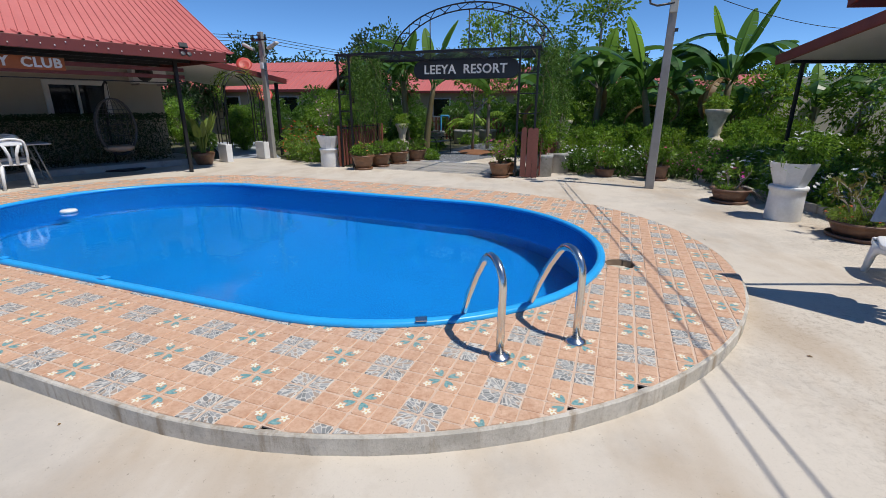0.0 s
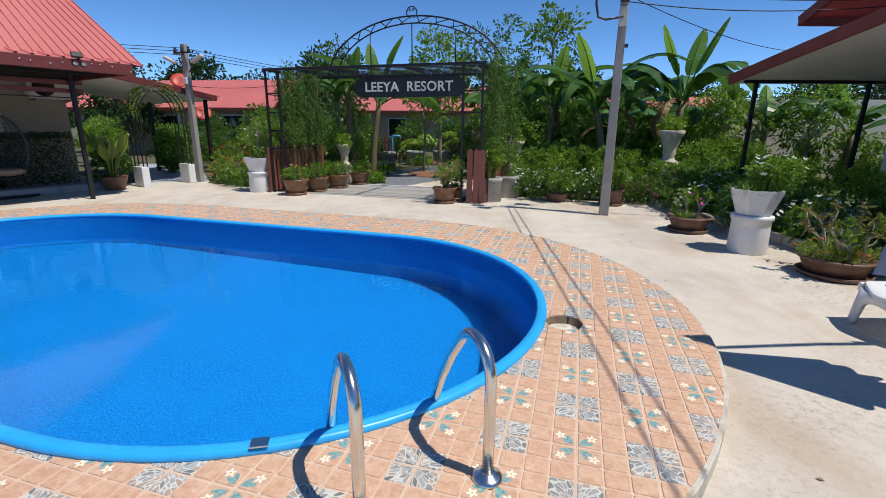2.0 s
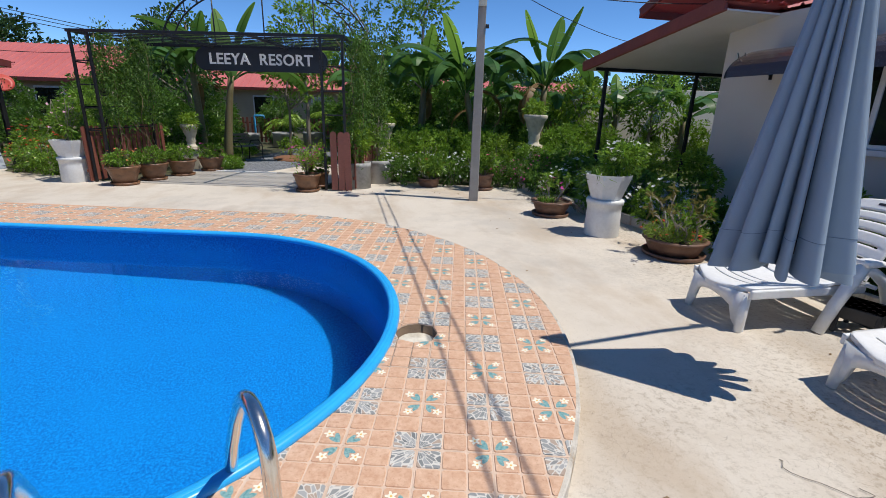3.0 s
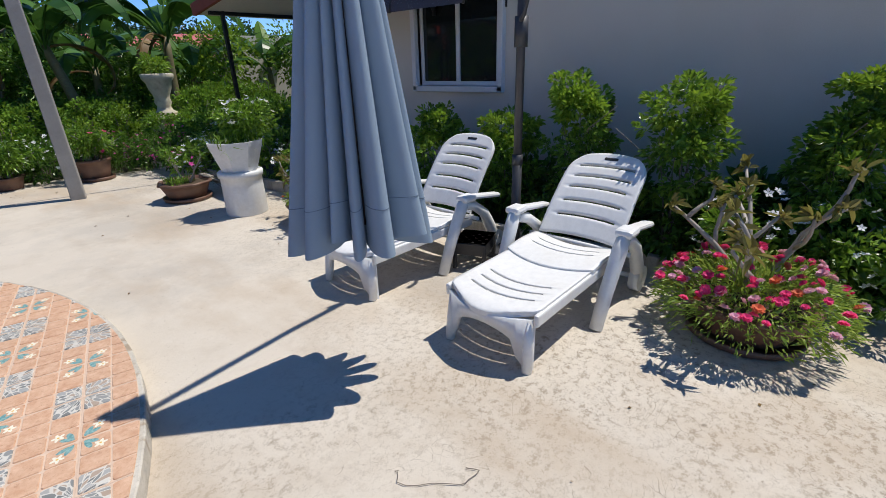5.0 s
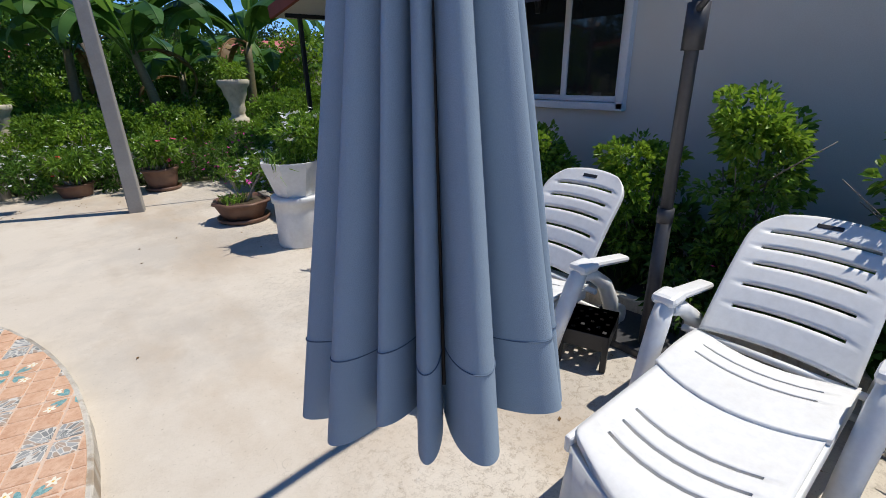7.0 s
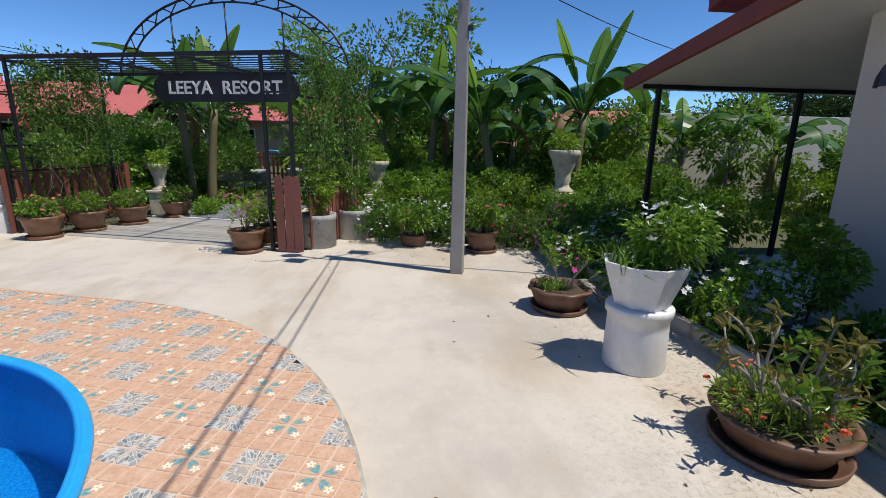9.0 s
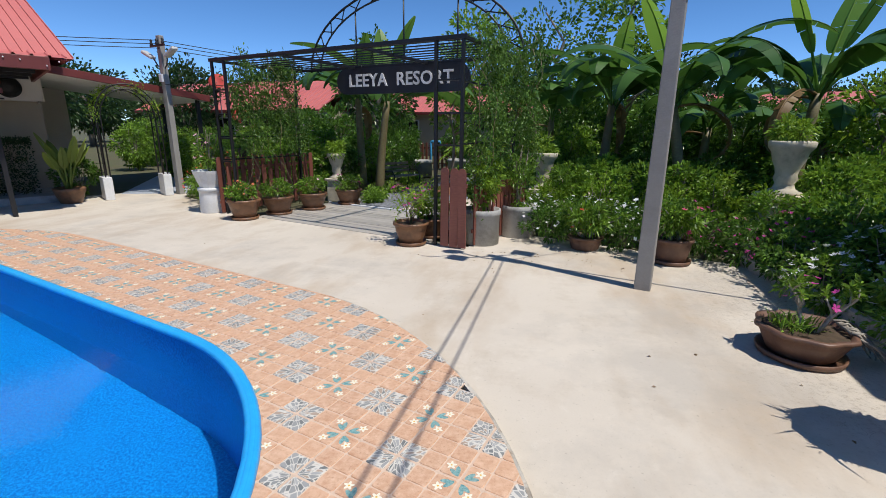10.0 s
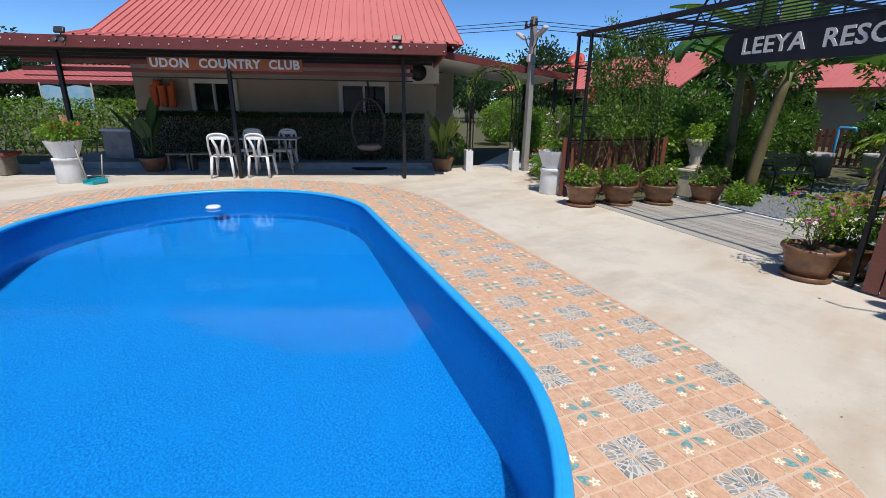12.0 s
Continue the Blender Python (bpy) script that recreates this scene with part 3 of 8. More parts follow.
def stadium(u0, u1, n, r, steps=26):
    pts = []
    for c, a0 in ((u1, -90), (u0, 90)):
        for k in range(steps + 1):
            a = radians(a0 + 180 * k / steps)
            pts.append(on_plan(c + r * math.cos(a), n + r * math.sin(a)))
    return pts


POOL = (-5.76, -2.015, 4.13)
DECK = (-5.85, -1.985, 4.195)
POOL_R, DECK_R, DECK_Z, RIM_Z, WATER_Z, FLOOR_Z = 1.98, 3.045, 0.10, 0.135, -0.07, -0.84

# ---- ground ----
hole = stadium(*POOL, POOL_R - 0.02)
ob = part("ground", sheet_with_hole([(-600, -600), (600, -600), (600, 600), (-600, 600)], hole, -0.03), M_GROUND)
tagged(ob, "dark garden soil with patchy low grass", "ground", kind="structure")
SLAB = [(5.05, -9), (5.05, 1.0), (4.68, 6.6), (4.25, 9.75), (1.5, 10.75), (1.1, 9.72), (-3.3, 10.95), (-3.9, 11.5), (-5.6, 12.35), (-5.75, 12.75), (-7.2, 12.3), (-12.2, 4.2), (-18, -3), (-18, -9)]
ob = part("pavement", sheet_with_hole(SLAB, hole, 0.0), M_SLAB)
tagged(ob, "pale sunlit concrete paving with stains and hairline cracks", "pavement", kind="structure")

# ---- pool ----
pool = thing("swimming_pool", Matrix(), "oval in-ground swimming pool with bright blue speckled liner", "pool")
inner = stadium(*POOL, POOL_R - 0.03, 40)
bm = bmesh.new()
lo = [bm.verts.new((x, y, FLOOR_Z)) for x, y in inner]
hi = [bm.verts.new((x, y, RIM_Z - 0.02)) for x, y in inner]
for i in range(len(inner)):
    f = bm.faces.new((lo[i], hi[i], hi[(i + 1) % len(inner)], lo[(i + 1) % len(inner)]))
    f.smooth = True
part("liner_wall", bm, M_LINER, pool)
bm = bmesh.new()
bm.faces.new([bm.verts.new((x, y, FLOOR_Z + 0.002)) for x, y in inner])
part("liner_floor", bm, M_LINER, pool)
bm = bmesh.new()
rim_line = stadium(*POOL, POOL_R, 40)
for dr, z, r in ((0.0, RIM_Z - 0.022, 0.026), (0.013, RIM_Z - 0.026, 0.026), (-0.013, RIM_Z - 0.026, 0.026)):
    tube(bm, [(x, y, z) for x, y in stadium(*POOL, POOL_R + dr, 40)], r, 8, closed=True)
part("rim", bm, M_RIM, pool, "light blue plastic coping rail")
for u, n in ((-1.02, 2.405), (-3.6, 2.16), (-4.9, 2.16)):
    bm = bmesh.new()
    x, y = on_plan(u, n)
    slab(bm, (0.075, 0.06, 0.010), (x, y, RIM_Z + 0.006), 0.004, pose(0, 0, 0, 0, 0, -16 + (28 if u > -1.9 else 0)))
    part("joint_cover", bm, M_STEEL if u > -1.9 else M_RIM, pool)
bm = bmesh.new()
bm.faces.new([bm.verts.new((x, y, WATER_Z)) for x, y in stadium(*POOL, POOL_R - 0.032, 40)])
water = part("water", bm, M_WATER)
tagged(water, "clear still pool water with faint ripples", "water", kind="structure")
water.visible_shadow = False
# a floating dispenser at the far end
t = thing("chlorine_floater", pose(*on_plan(-7.35, 4.1), WATER_Z), "white and blue plastic floating dispenser on the water", "floater")
bm = bmesh.new()
lathe(bm, [(0.03, -0.05), (0.05, -0.02), (0.10, 0.0), (0.11, 0.02), (0.09, 0.04), (0.02, 0.045)], 20)
part("body", bm, M_WHITE, t)

# ---- deck ----
deck = thing("pool_deck", Matrix(), "raised tiled surround with a bare cement edge", "deck", kind="structure")
bm = bmesh.new()
o_, i_ = stadium(*DECK, DECK_R, 40), stadium(*POOL, POOL_R - 0.015, 40)
rows = []
for loop, z in ((o_, -0.02), (o_, DECK_Z - 0.012), (stadium(*DECK, DECK_R - 0.006, 40), DECK_Z - 0.006), (stadium(*DECK, DECK_R - 0.03, 40), DECK_Z - 0.006), (stadium(*DECK, DECK_R - 0.032, 40), DECK_Z - 0.075), (i_, DECK_Z - 0.075), (i_, -0.1)):
    rows.append([bm.verts.new((x, y, z)) for x, y in loop])
for A, B in zip(rows, rows[1:]):
    for i in range(len(A)):
        bm.faces.new((A[i], A[(i + 1) % len(A)], B[(i + 1) % len(A)], B[i]))
part("cement_base", bm, M_KERB, deck)
SKIM = (Vector((1.262, 3.955)), 0.125)

# ---- bungalow by the loungers ----
WX = 6.0
house = thing("bungalow", Matrix(), "cream rendered bungalow with a red roof and a side porch", "house")


def wall_with_opening(name, x0, x1, y0, y1, z1, opening, mat, parent, thick=0.18):
    """A wall along y at x0..x1 with one opening (y0, y1, z0, z1) through it."""
    bm = bmesh.new()
    a0, a1, b0, b1 = opening
    for lo_y, hi_y, lo_z, hi_z in ((y0, a0, -0.05, z1), (a1, y1, -0.05, z1), (a0, a1, -0.05, b0), (a0, a1, b1, z1)):
        slab(bm, (x1 - x0, hi_y - lo_y, hi_z - lo_z), ((x0 + x1) / 2, (lo_y + hi_y) / 2, (lo_z + hi_z) / 2), 0)
    return part(name, bm, mat, parent)


wall_with_opening("wall", WX, WX + 0.16, -5.0, 7.05, 2.62, (4.5, 5.62, 1.16, 2.12), M_WALL, house)
bm = bmesh.new()
slab(bm, (6.0, 0.16, 2.7), (WX + 3.17, 6.97, 1.3), 0)
part("end_wall", bm, M_WALL, house)
bm = bmesh.new()
slab(bm, (6.0, 0.16, 2.7), (WX + 3.17, -4.92, 1.3), 0)
part("end_wall", bm, M_WALL, house)
bm = bmesh.new()
slab(bm, (0.16, 11.7, 4.2), (WX + 6.1, 1.0, 2.05), 0)
part("back_wall", bm, M_WALL, house)
win = part("window", bmesh.new(), M_FRAME, house, "white framed sliding window with dark glass")
bm = bmesh.new()
for y, z, sy, sz in ((4.47, 1.64, 0.06, 1.06), (5.65, 1.64, 0.06, 1.06), (5.06, 1.13, 1.24, 0.06), (5.06, 2.15, 1.24, 0.06)):
    slab(bm, (0.10, sy, sz), (WX - 0.012, y, z), 0.006)
part("frame", bm, M_FRAME, win)
for y0, dx in ((4.5, 0.0), (5.05, 0.03)):
    bm = bmesh.new()
    for y, z, sy, sz in ((y0 + 0.025, 1.64, 0.045, 0.96), (y0 + 0.545, 1.64, 0.045, 0.96), (y0 + 0.285, 1.185, 0.5, 0.045), (y0 + 0.285, 2.095, 0.5, 0.045)):
        slab(bm, (0.03, sy, sz), (WX + 0.015 + dx, y, z), 0.004)
    part("sash", bm, M_FRAME, win)
    bm = bmesh.new()
    slab(bm, (0.006, 0.5, 0.9), (WX + 0.018 + dx, y0 + 0.285, 1.64), 0)
    part("pane", bm, M_GLASS, win)
# no real part: a black slab that stands in for the unlit room
bm = bmesh.new()
slab(bm, (0.1, 1.4, 1.2), (WX + 0.5, 5.06, 1.6), 0)
part("dark_room_slab", bm, M_BLACKPLASTIC, house, "black slab standing in for the unlit room behind the window")


def ribbed_roof(corner, along, up, ribs, mat, parent, name="roof", pitch=0.2, height=0.025, label=""):
    """A sheet of metal roofing from one corner, with raised ribs that run up the slope."""
    corner, along, up = Vector(corner), Vector(along), Vector(up)
    nor = along.cross(up).normalized()
    if nor.z < 0:
        nor = -nor
    L = along.length
    a = along.normalized()
    V, F = [], []
    n = max(2, int(L / pitch))
    xs = []
    for k in range(n + 1):
        s = L * k / n
        xs += [(s - 0.028, 0), (s - 0.014, height), (s + 0.014, height), (s + 0.028, 0)]
    xs = [(min(L, max(0, s)), h) for s, h in xs]
    for j in range(2):
        for s, h in xs:
            V.append(tuple(corner + a * s + up * j + nor * h))
    m = len(xs)
    for k in range(m - 1):
        F.append((k, k + 1, m + k + 1, m + k))
    i = len(V)
    for q in (corner, corner + along, corner + along + up, corner + up):
        V.append(tuple(q - nor * 0.03))
    F.append((i, i + 3, i + 2, i + 1))
    return raw_part(name, V, F, mat, parent, label)


# porch roof at the far end of the bungalow: low at its far side, rising to the wall
bm = bmesh.new()
for x0, y0, z0, x1, y1, z1 in ((5.25, 6.35, 2.60, 10.5, 9.35, 2.16),):
    vs = [bm.verts.new(p) for p in ((x0, y0, z0), (x1, y0, z0), (x1, y1, z1), (x0, y1, z1), (x0, y0, z0 + 0.02), (x1, y0, z0 + 0.02), (x1, y1, z1 + 0.02), (x0, y1, z1 + 0.02))]
    for q in ((3, 2, 1, 0), (4, 5, 6, 7), (0, 1, 5, 4), (1, 2, 6, 5), (2, 3, 7, 6), (3, 0, 4, 7)):
        bm.faces.new([vs[k] for k in q])
part("soffit", bm, M_SOFFIT, house, "pale grey porch soffit")
ribbed_roof((5.2, 9.42, 2.26), (5.4, 0, 0), (0, -3.1, 0.46), 20, M_ROOF, house, "porch_roof")
bm = bmesh.new()
d = Vector((0, -3.05, 0.447))
slab(bm, (0.05, d.length, 0.165), (5.22, 7.87, 2.45), 0.008, pose(0, 0, 0, -math.degrees(math.atan2(0.447, 3.05))))
slab(bm, (5.4, 0.05, 0.13), (7.9, 9.39, 2.23), 0.008)
part("fascia", bm, M_FASCIA2, house, "rust red fascia board")
for x in (5.5, 7.35):
    bm = bmesh.new()
    slab(bm, (0.055, 0.055, 2.22), (x, 9.1, 1.09), 0.006)
    part("porch_post", bm, M_BLACK, house)
bm = bmesh.new()
slab(bm, (5.0, 0.05, 0.05), (7.8, 9.1, 2.172), 0.004)
part("porch_beam", bm, M_BLACK, house)
bm = bmesh.new()
slab(bm, (5.0, 2.2, 0.10), (8.05, 8.1, 0.0), 0.01)
part("porch_floor", bm, surface("blue_grey_floor_tile", (0.40, 0.45, 0.52), (0.34, 0.39, 0.46), 3, 0.45), house)
# main roof: it ends flush with the window wall and overhangs the far end
ribbed_roof((6.0, 7.7, 2.66), (0, -12.9, 0), (6.2, 0, 1.55), 40, M_ROOF, house, "main_roof")
bm = bmesh.new()
slab(bm, (6.2, 0.05, 0.14), (9.08, 7.7, 3.37), 0.008, pose(0, 0, 0, 0, -14))
part("eave_board", bm, M_FASCIA2, house)
bm = bmesh.new()
slab(bm, (6.2, 0.6, 0.02), (9.1, 7.38, 3.34), 0, pose(0, 0, 0, 0, -14))
part("eave_soffit", bm, M_SOFFIT, house)
bm = bmesh.new()
bm.faces.new([bm.verts.new(p) for p in ((WX + 0.1, 7.04, 2.6), (WX + 6.0, 7.04, 2.6), (WX + 6.0, 7.04, 4.1), (WX + 0.1, 7.04, 2.64))])
part("gable", bm, M_WALL, house)
ribbed_roof((5.9, 8.95, 3.12), (6.2, 0, 0), (0, -1.95, 0.75), 20, M_ROOF, house, "upper_roof")
bm = bmesh.new()
slab(bm, (6.2, 0.05, 0.15), (9.0, 8.95, 3.06), 0.008)
slab(bm, (0.05, 2.05, 0.15), (5.9, 7.98, 3.42), 0.008, pose(0, 0, 0, -21))
part("upper_fascia", bm, M_FASCIA2, house)
# window awning
awning = thing("window_awning", pose(WX, 5.35, 2.12), "brown polycarbonate window awning on black curved brackets", "awning")
bm = bmesh.new()
arc = [(-0.66 * math.sin(radians(a)), -0.14 + 0.24 * math.cos(radians(a)) - 0.1 * (a / 90) ** 2) for a in range(0, 91, 10)]
for (x0, z0), (x1, z1) in zip(arc, arc[1:]):
    vs = [bm.verts.new(p) for p in ((x0, -0.9, z0), (x1, -0.9, z1), (x1, 0.95, z1), (x0, 0.95, z0), (x0, -0.9, z0 - 0.006), (x1, -0.9, z1 - 0.006), (x1, 0.95, z1 - 0.006), (x0, 0.95, z0 - 0.006))]
    for q in ((0, 1, 2, 3), (7, 6, 5, 4), (0, 4, 5, 1), (2, 6, 7, 3)):
        bm.faces.new([vs[k] for k in q])
part("canopy", bm, surface("brown_polycarbonate", (0.045, 0.032, 0.035), (0.06, 0.045, 0.045), 3, 0.25), awning)
for y in (-0.9, 0.02, 0.94):
    bm = bmesh.new()
    tube(bm, [(x, y, z - 0.012) for x, z in arc], 0.013, 6)
    tube(bm, [(0, y, 0.08), (0, y, -0.24)], 0.022, 6)
    tube(bm, [(0, y, -0.22), (-0.06, y, -0.1), (-0.22, y, -0.03), (-0.44, y, -0.04), (-0.6, y, -0.12)], 0.014, 6)
    for x in (-0.1, -0.2, -0.3, -0.4, -0.5):
        tube(bm, [(x, y, -0.06), (x - 0.04, y, 0.06 + 0.05 * x)], 0.008, 5)
    part("bracket", bm, M_BLACK, awning)

# ---- kerb of the planting strip ----
kerb = [(5.12, -8.9), (5.08, 1.0), (4.72, 6.6), (4.3, 9.75)]
bm = bmesh.new()
for (x0, y0), (x1, y1) in zip(kerb, kerb[1:]):
    L = math.hypot(x1 - x0, y1 - y0)
    slab(bm, (0.07, L, 0.15), ((x0 + x1) / 2, (y0 + y1) / 2, 0.045), 0.01, pose(0, 0, 0, 0, 0, math.degrees(math.atan2(-(x1 - x0), y1 - y0))))
ob = part("kerb", bm, M_KERB)
tagged(ob, "low cement kerb along the planting strip", "kerb", kind="structure")

# ---- club house across the pool ----
HD = Vector((0.535, 0.845, 0))
HN = Vector((0.845, -0.535, 0))
HOUSE = Matrix(((HD.x, -HN.x, 0, 0), (HD.y, -HN.y, 0, 0), (0, 0, 1, 0), (0, 0, 0, 1)))  # local x along the front, y inwards
club = thing("club_house", HOUSE, "beige house with steep red sheet roof and dark veranda", "house")
# y inwards: canopy edge 9.95, posts 10.6, plinth 12.0, wall 13.5
bm = bmesh.new()
wins = ((-0.35, 0.58, 1.15, 1.86), (3.2, 4.26, 1.15, 1.86))
xs = [-1.75, wins[0][0], wins[0][1], wins[1][0], wins[1][1], 5.55]
for k in range(5):
    if k in (1, 3):
        w = wins[k // 2]
        for z0, z1 in ((-0.05, w[2]), (w[3], 3.0)):
            bm = bmesh.new()
            slab(bm, (xs[k + 1] - xs[k], 0.16, z1 - z0), ((xs[k] + xs[k + 1]) / 2, 13.58, (z0 + z1) / 2), 0)
            part("front_wall", bm, M_WALL2, club)
    else:
        bm = bmesh.new()
        slab(bm, (xs[k + 1] - xs[k], 0.16, 3.05), ((xs[k] + xs[k + 1]) / 2, 13.58, 1.475), 0)
        part("front_wall", bm, M_WALL2, club)
for name, size, at in (("side_wall", (0.16, 6.0, 3.05), (5.47, 16.66, 1.475)), ("side_wall", (0.16, 6.0, 3.05), (-1.67, 16.66, 1.475)), ("back_wall", (7.3, 0.16, 3.05), (1.9, 19.74, 1.475))):
    bm = bmesh.new()
    slab(bm, size, at, 0)
    part(name, bm, M_WALL2, club)
for x0, x1, z0, z1 in wins:
    w = part("window", bmesh.new(), M_FRAME, club, "sliding window with a cream frame and dark glass")
    bm = bmesh.new()
    mx = (x0 + x1) / 2
    for x, z, sx, sz in ((x0 - 0.04, (z0 + z1) / 2, 0.10, z1 - z0 + 0.18), (x1 + 0.04, (z0 + z1) / 2, 0.10, z1 - z0 + 0.18), (mx, z1 + 0.04, x1 - x0, 0.10), (mx, z0 - 0.04, x1 - x0, 0.10), (mx, (z0 + z1) / 2, 0.05, z1 - z0)):
        slab(bm, (sx, 0.09, sz), (x, 13.47, z), 0.005)
    part("frame", bm, M_SOFFIT, w)
    bm = bmesh.new()
    slab(bm, (x1 - x0, 0.008, z1 - z0), (mx, 13.52, (z0 + z1) / 2), 0)
    part("pane", bm, M_GLASS, w)
bm = bmesh.new()
slab(bm, (9.0, 4.0, 0.16), (1.3, 14.0, 0.06), 0.012)
part("plinth", bm, M_CEMENT, club, "low cement plinth")
# veranda canopy
for x in (4.72, 1.5, -1.45, -5.0):
    bm = bmesh.new()
    slab(bm, (0.07, 0.07, 2.3), (x, 10.61, 1.14), 0.006)
    part("veranda_post", bm, M_BLACK, club)
bm = bmesh.new()
slab(bm, (12.0, 0.05, 0.19), (-0.52, 9.95, 2.37), 0.008)
slab(bm, (0.05, 3.4, 0.19), (5.46, 11.65, 2.38), 0.008)
part("canopy_fascia", bm, M_FASCIA, club, "maroon fascia with a row of small fairy lights")
bulb = None
for k in range(60):
    at = (-6.2 + k * 0.2 + rng.uniform(-0.06, 0.06), 9.915, 2.37 + rng.uniform(-0.05, 0.05))
    if bulb is None:
        bm = bmesh.new()
        lathe(bm, [(0.006, -0.01), (0.012, 0), (0.006, 0.012)], 6)
        bulb = part("fairy_light", bm, M_WHITE, club)
        bulb.location = at
    else:
        ob = bulb.copy()
        scene.collection.objects.link(ob)
        ob.location = at
# ceiling sheet in flat black: the veranda's deep shade is put into its colour
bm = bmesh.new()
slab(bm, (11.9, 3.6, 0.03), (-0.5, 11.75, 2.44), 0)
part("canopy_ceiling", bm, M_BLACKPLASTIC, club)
bm = bmesh.new()
for y in (10.2, 10.6, 11.4, 12.2, 13.0):
    slab(bm, (11.8, 0.05, 0.07), (-0.5, y, 2.36), 0.004)
part("canopy_batten", bm, M_BLACK, club)
for z in (2.12, 1.98):
    bm = bmesh.new()
    slab(bm, (7.0, 0.03, 0.075), (1.4, 10.66, z), 0.004)
    part("cross_rail", bm, M_FASCIA, club)
bm = bmesh.new()
slab(bm, (7.0, 0.02, 0.02), (1.4, 10.66, 1.86), 0.002)
part("cross_rail", bm, M_BLACK, club)
# front roof: a shallow flare above the canopy, then a steep face with slanting sides
ribbed_roof((-0.9, 9.98, 2.47), (6.6, 0, 0), (0, 1.9, 0.42), 30, M_ROOF, club, "canopy_roof")
V, F = [], []
n = 44
for j in range(2):
    for k in range(n + 1):
        for q, h in ((-0.028, 0), (-0.014, 0.025), (0.014, 0.025), (0.028, 0)):
            f = (k + q * 3.0) / n
            x = (-0.72 + f * 6.55) if j == 0 else (1.45 + f * 3.1)
            y, z = (10.3, 2.50) if j == 0 else (14.2, 5.9)
            V.append((x, y - h * 0.6, z + h * 0.6))
m = 4 * (n + 1)
F = [(k, k + 1, m + k + 1, m + k) for k in range(m - 1)]
raw_part("roof", V, F, M_ROOF, club, "steep coral red sheet metal roof")
bm = bmesh.new()
for pts in (((5.83, 10.3, 2.5), (4.55, 14.2, 5.9), (5.6, 19.5, 2.6)), ((-0.72, 10.3, 2.5), (1.45, 14.2, 5.9), (-1.8, 19.5, 2.6)), ((4.55, 14.2, 5.9), (1.45, 14.2, 5.9), (-1.8, 19.5, 2.6), (5.6, 19.5, 2.6))):
    bm.faces.new([bm.verts.new(p) for p in pts])
part("roof_side", bm, M_ROOF, club)
# side porch with pale soffit and red edge
bm = bmesh.new()
vs = [bm.verts.new(p) for p in ((5.5, 11.5, 2.36), (8.5, 12.3, 2.02), (8.5, 16.0, 2.02), (5.5, 16.0, 2.40), (5.5, 11.5, 2.38), (8.5, 12.3, 2.04), (8.5, 16.0, 2.04), (5.5, 16.0, 2.42))]
for q in ((3, 2, 1, 0), (4, 5, 6, 7), (0, 1, 5, 4), (1, 2, 6, 5), (2, 3, 7, 6), (3, 0, 4, 7)):
    bm.faces.new([vs[k] for k in q])
part("porch_soffit", bm, M_SOFFIT, club)
bm = bmesh.new()
slab(bm, (3.12, 0.05, 0.14), (7.0, 11.88, 2.26), 0.006, pose(0, 0, 0, 0, 6.5, 14.9))
slab(bm, (0.05, 3.8, 0.14), (8.5, 14.2, 2.09), 0.006)
part("porch_fascia", bm, M_FASCIA, club)
ribbed_roof((5.4, 11.5, 2.46), (3.2, 0.8, -0.34), (0, 4.5, 0.1), 16, M_ROOF, club, "porch_roof")
for x, y in ((8.3, 12.5), (8.3, 15.5)):
    bm = bmesh.new()
    slab(bm, (0.08, 0.08, 2.1), (x, y, 1.0), 0.006)
    part("porch_post", bm, M_BLACK, club)
bm = bmesh.new()
slab(bm, (0.7, 0.16, 2.4), (5.9, 16.2, 1.15), 0)
part("porch_wall", bm, M_WALL, club)
# sign over the veranda
sign = thing("veranda_sign", HOUSE @ pose(1.47, 10.60, 2.10), "orange board with raised white capital letters", "sign")
bm = bmesh.new()
slab(bm, (2.75, 0.03, 0.21), (0, 0, 0), 0.004)
part("board", bm, M_SIGNORANGE, sign)
for word, x in (("UDON", -0.99), ("COUNTRY", 0.07), ("CLUB", 1.05)):
    lettering(word, 0.215, 0.014, M_SIGNWHITE, sign, pose(x, -0.024, 0), "word", "white block letters", 1.08, 0.007)

# ---- pool handrails ----
def nearest_out(x, y):
    """Whether a place lies on the deck or in the pool."""
    p = Vector((x, y))
    u = min(max(p.dot(AX), DECK[0]), DECK[1])
    return (p - AX * u - AN * DECK[2]).length < DECK_R + 0.05


def handrail(x, y):
    t = thing("pool_handrail", pose(x, y, DECK_Z, 0, 0, 25), "curved stainless steel pool handrail with round floor flanges", "handrail", "pair of pool handrails")
    bm = bmesh.new()
    pts = [(0, 0, 0.0), (0, 0, 0.20), (0, 0, 0.36)]
    for k in range(0, 8):
        a = radians(k * 20)
        pts.append((0, 0.13 - 0.13 * math.cos(a), 0.41 + 0.13 * math.sin(a)))
    pts += [(0, 0.33, 0.37), (0, 0.44, 0.20), (0, 0.53, 0.02), (0, 0.60, -0.12), (0, 0.62, -0.5), (0, 0.62, -1.1)]
    tube(bm, pts, 0.0225, 14)
    part("rail", bm, M_STEEL, t)
    bm = bmesh.new()
    lathe(bm, [(0.062, 0.0), (0.062, 0.006), (0.052, 0.016), (0.032, 0.024), (0.027, 0.03)], 24)
    part("flange", bm, M_STEEL, t)


handrail(0.165, 2.25)
handrail(0.615, 2.47)

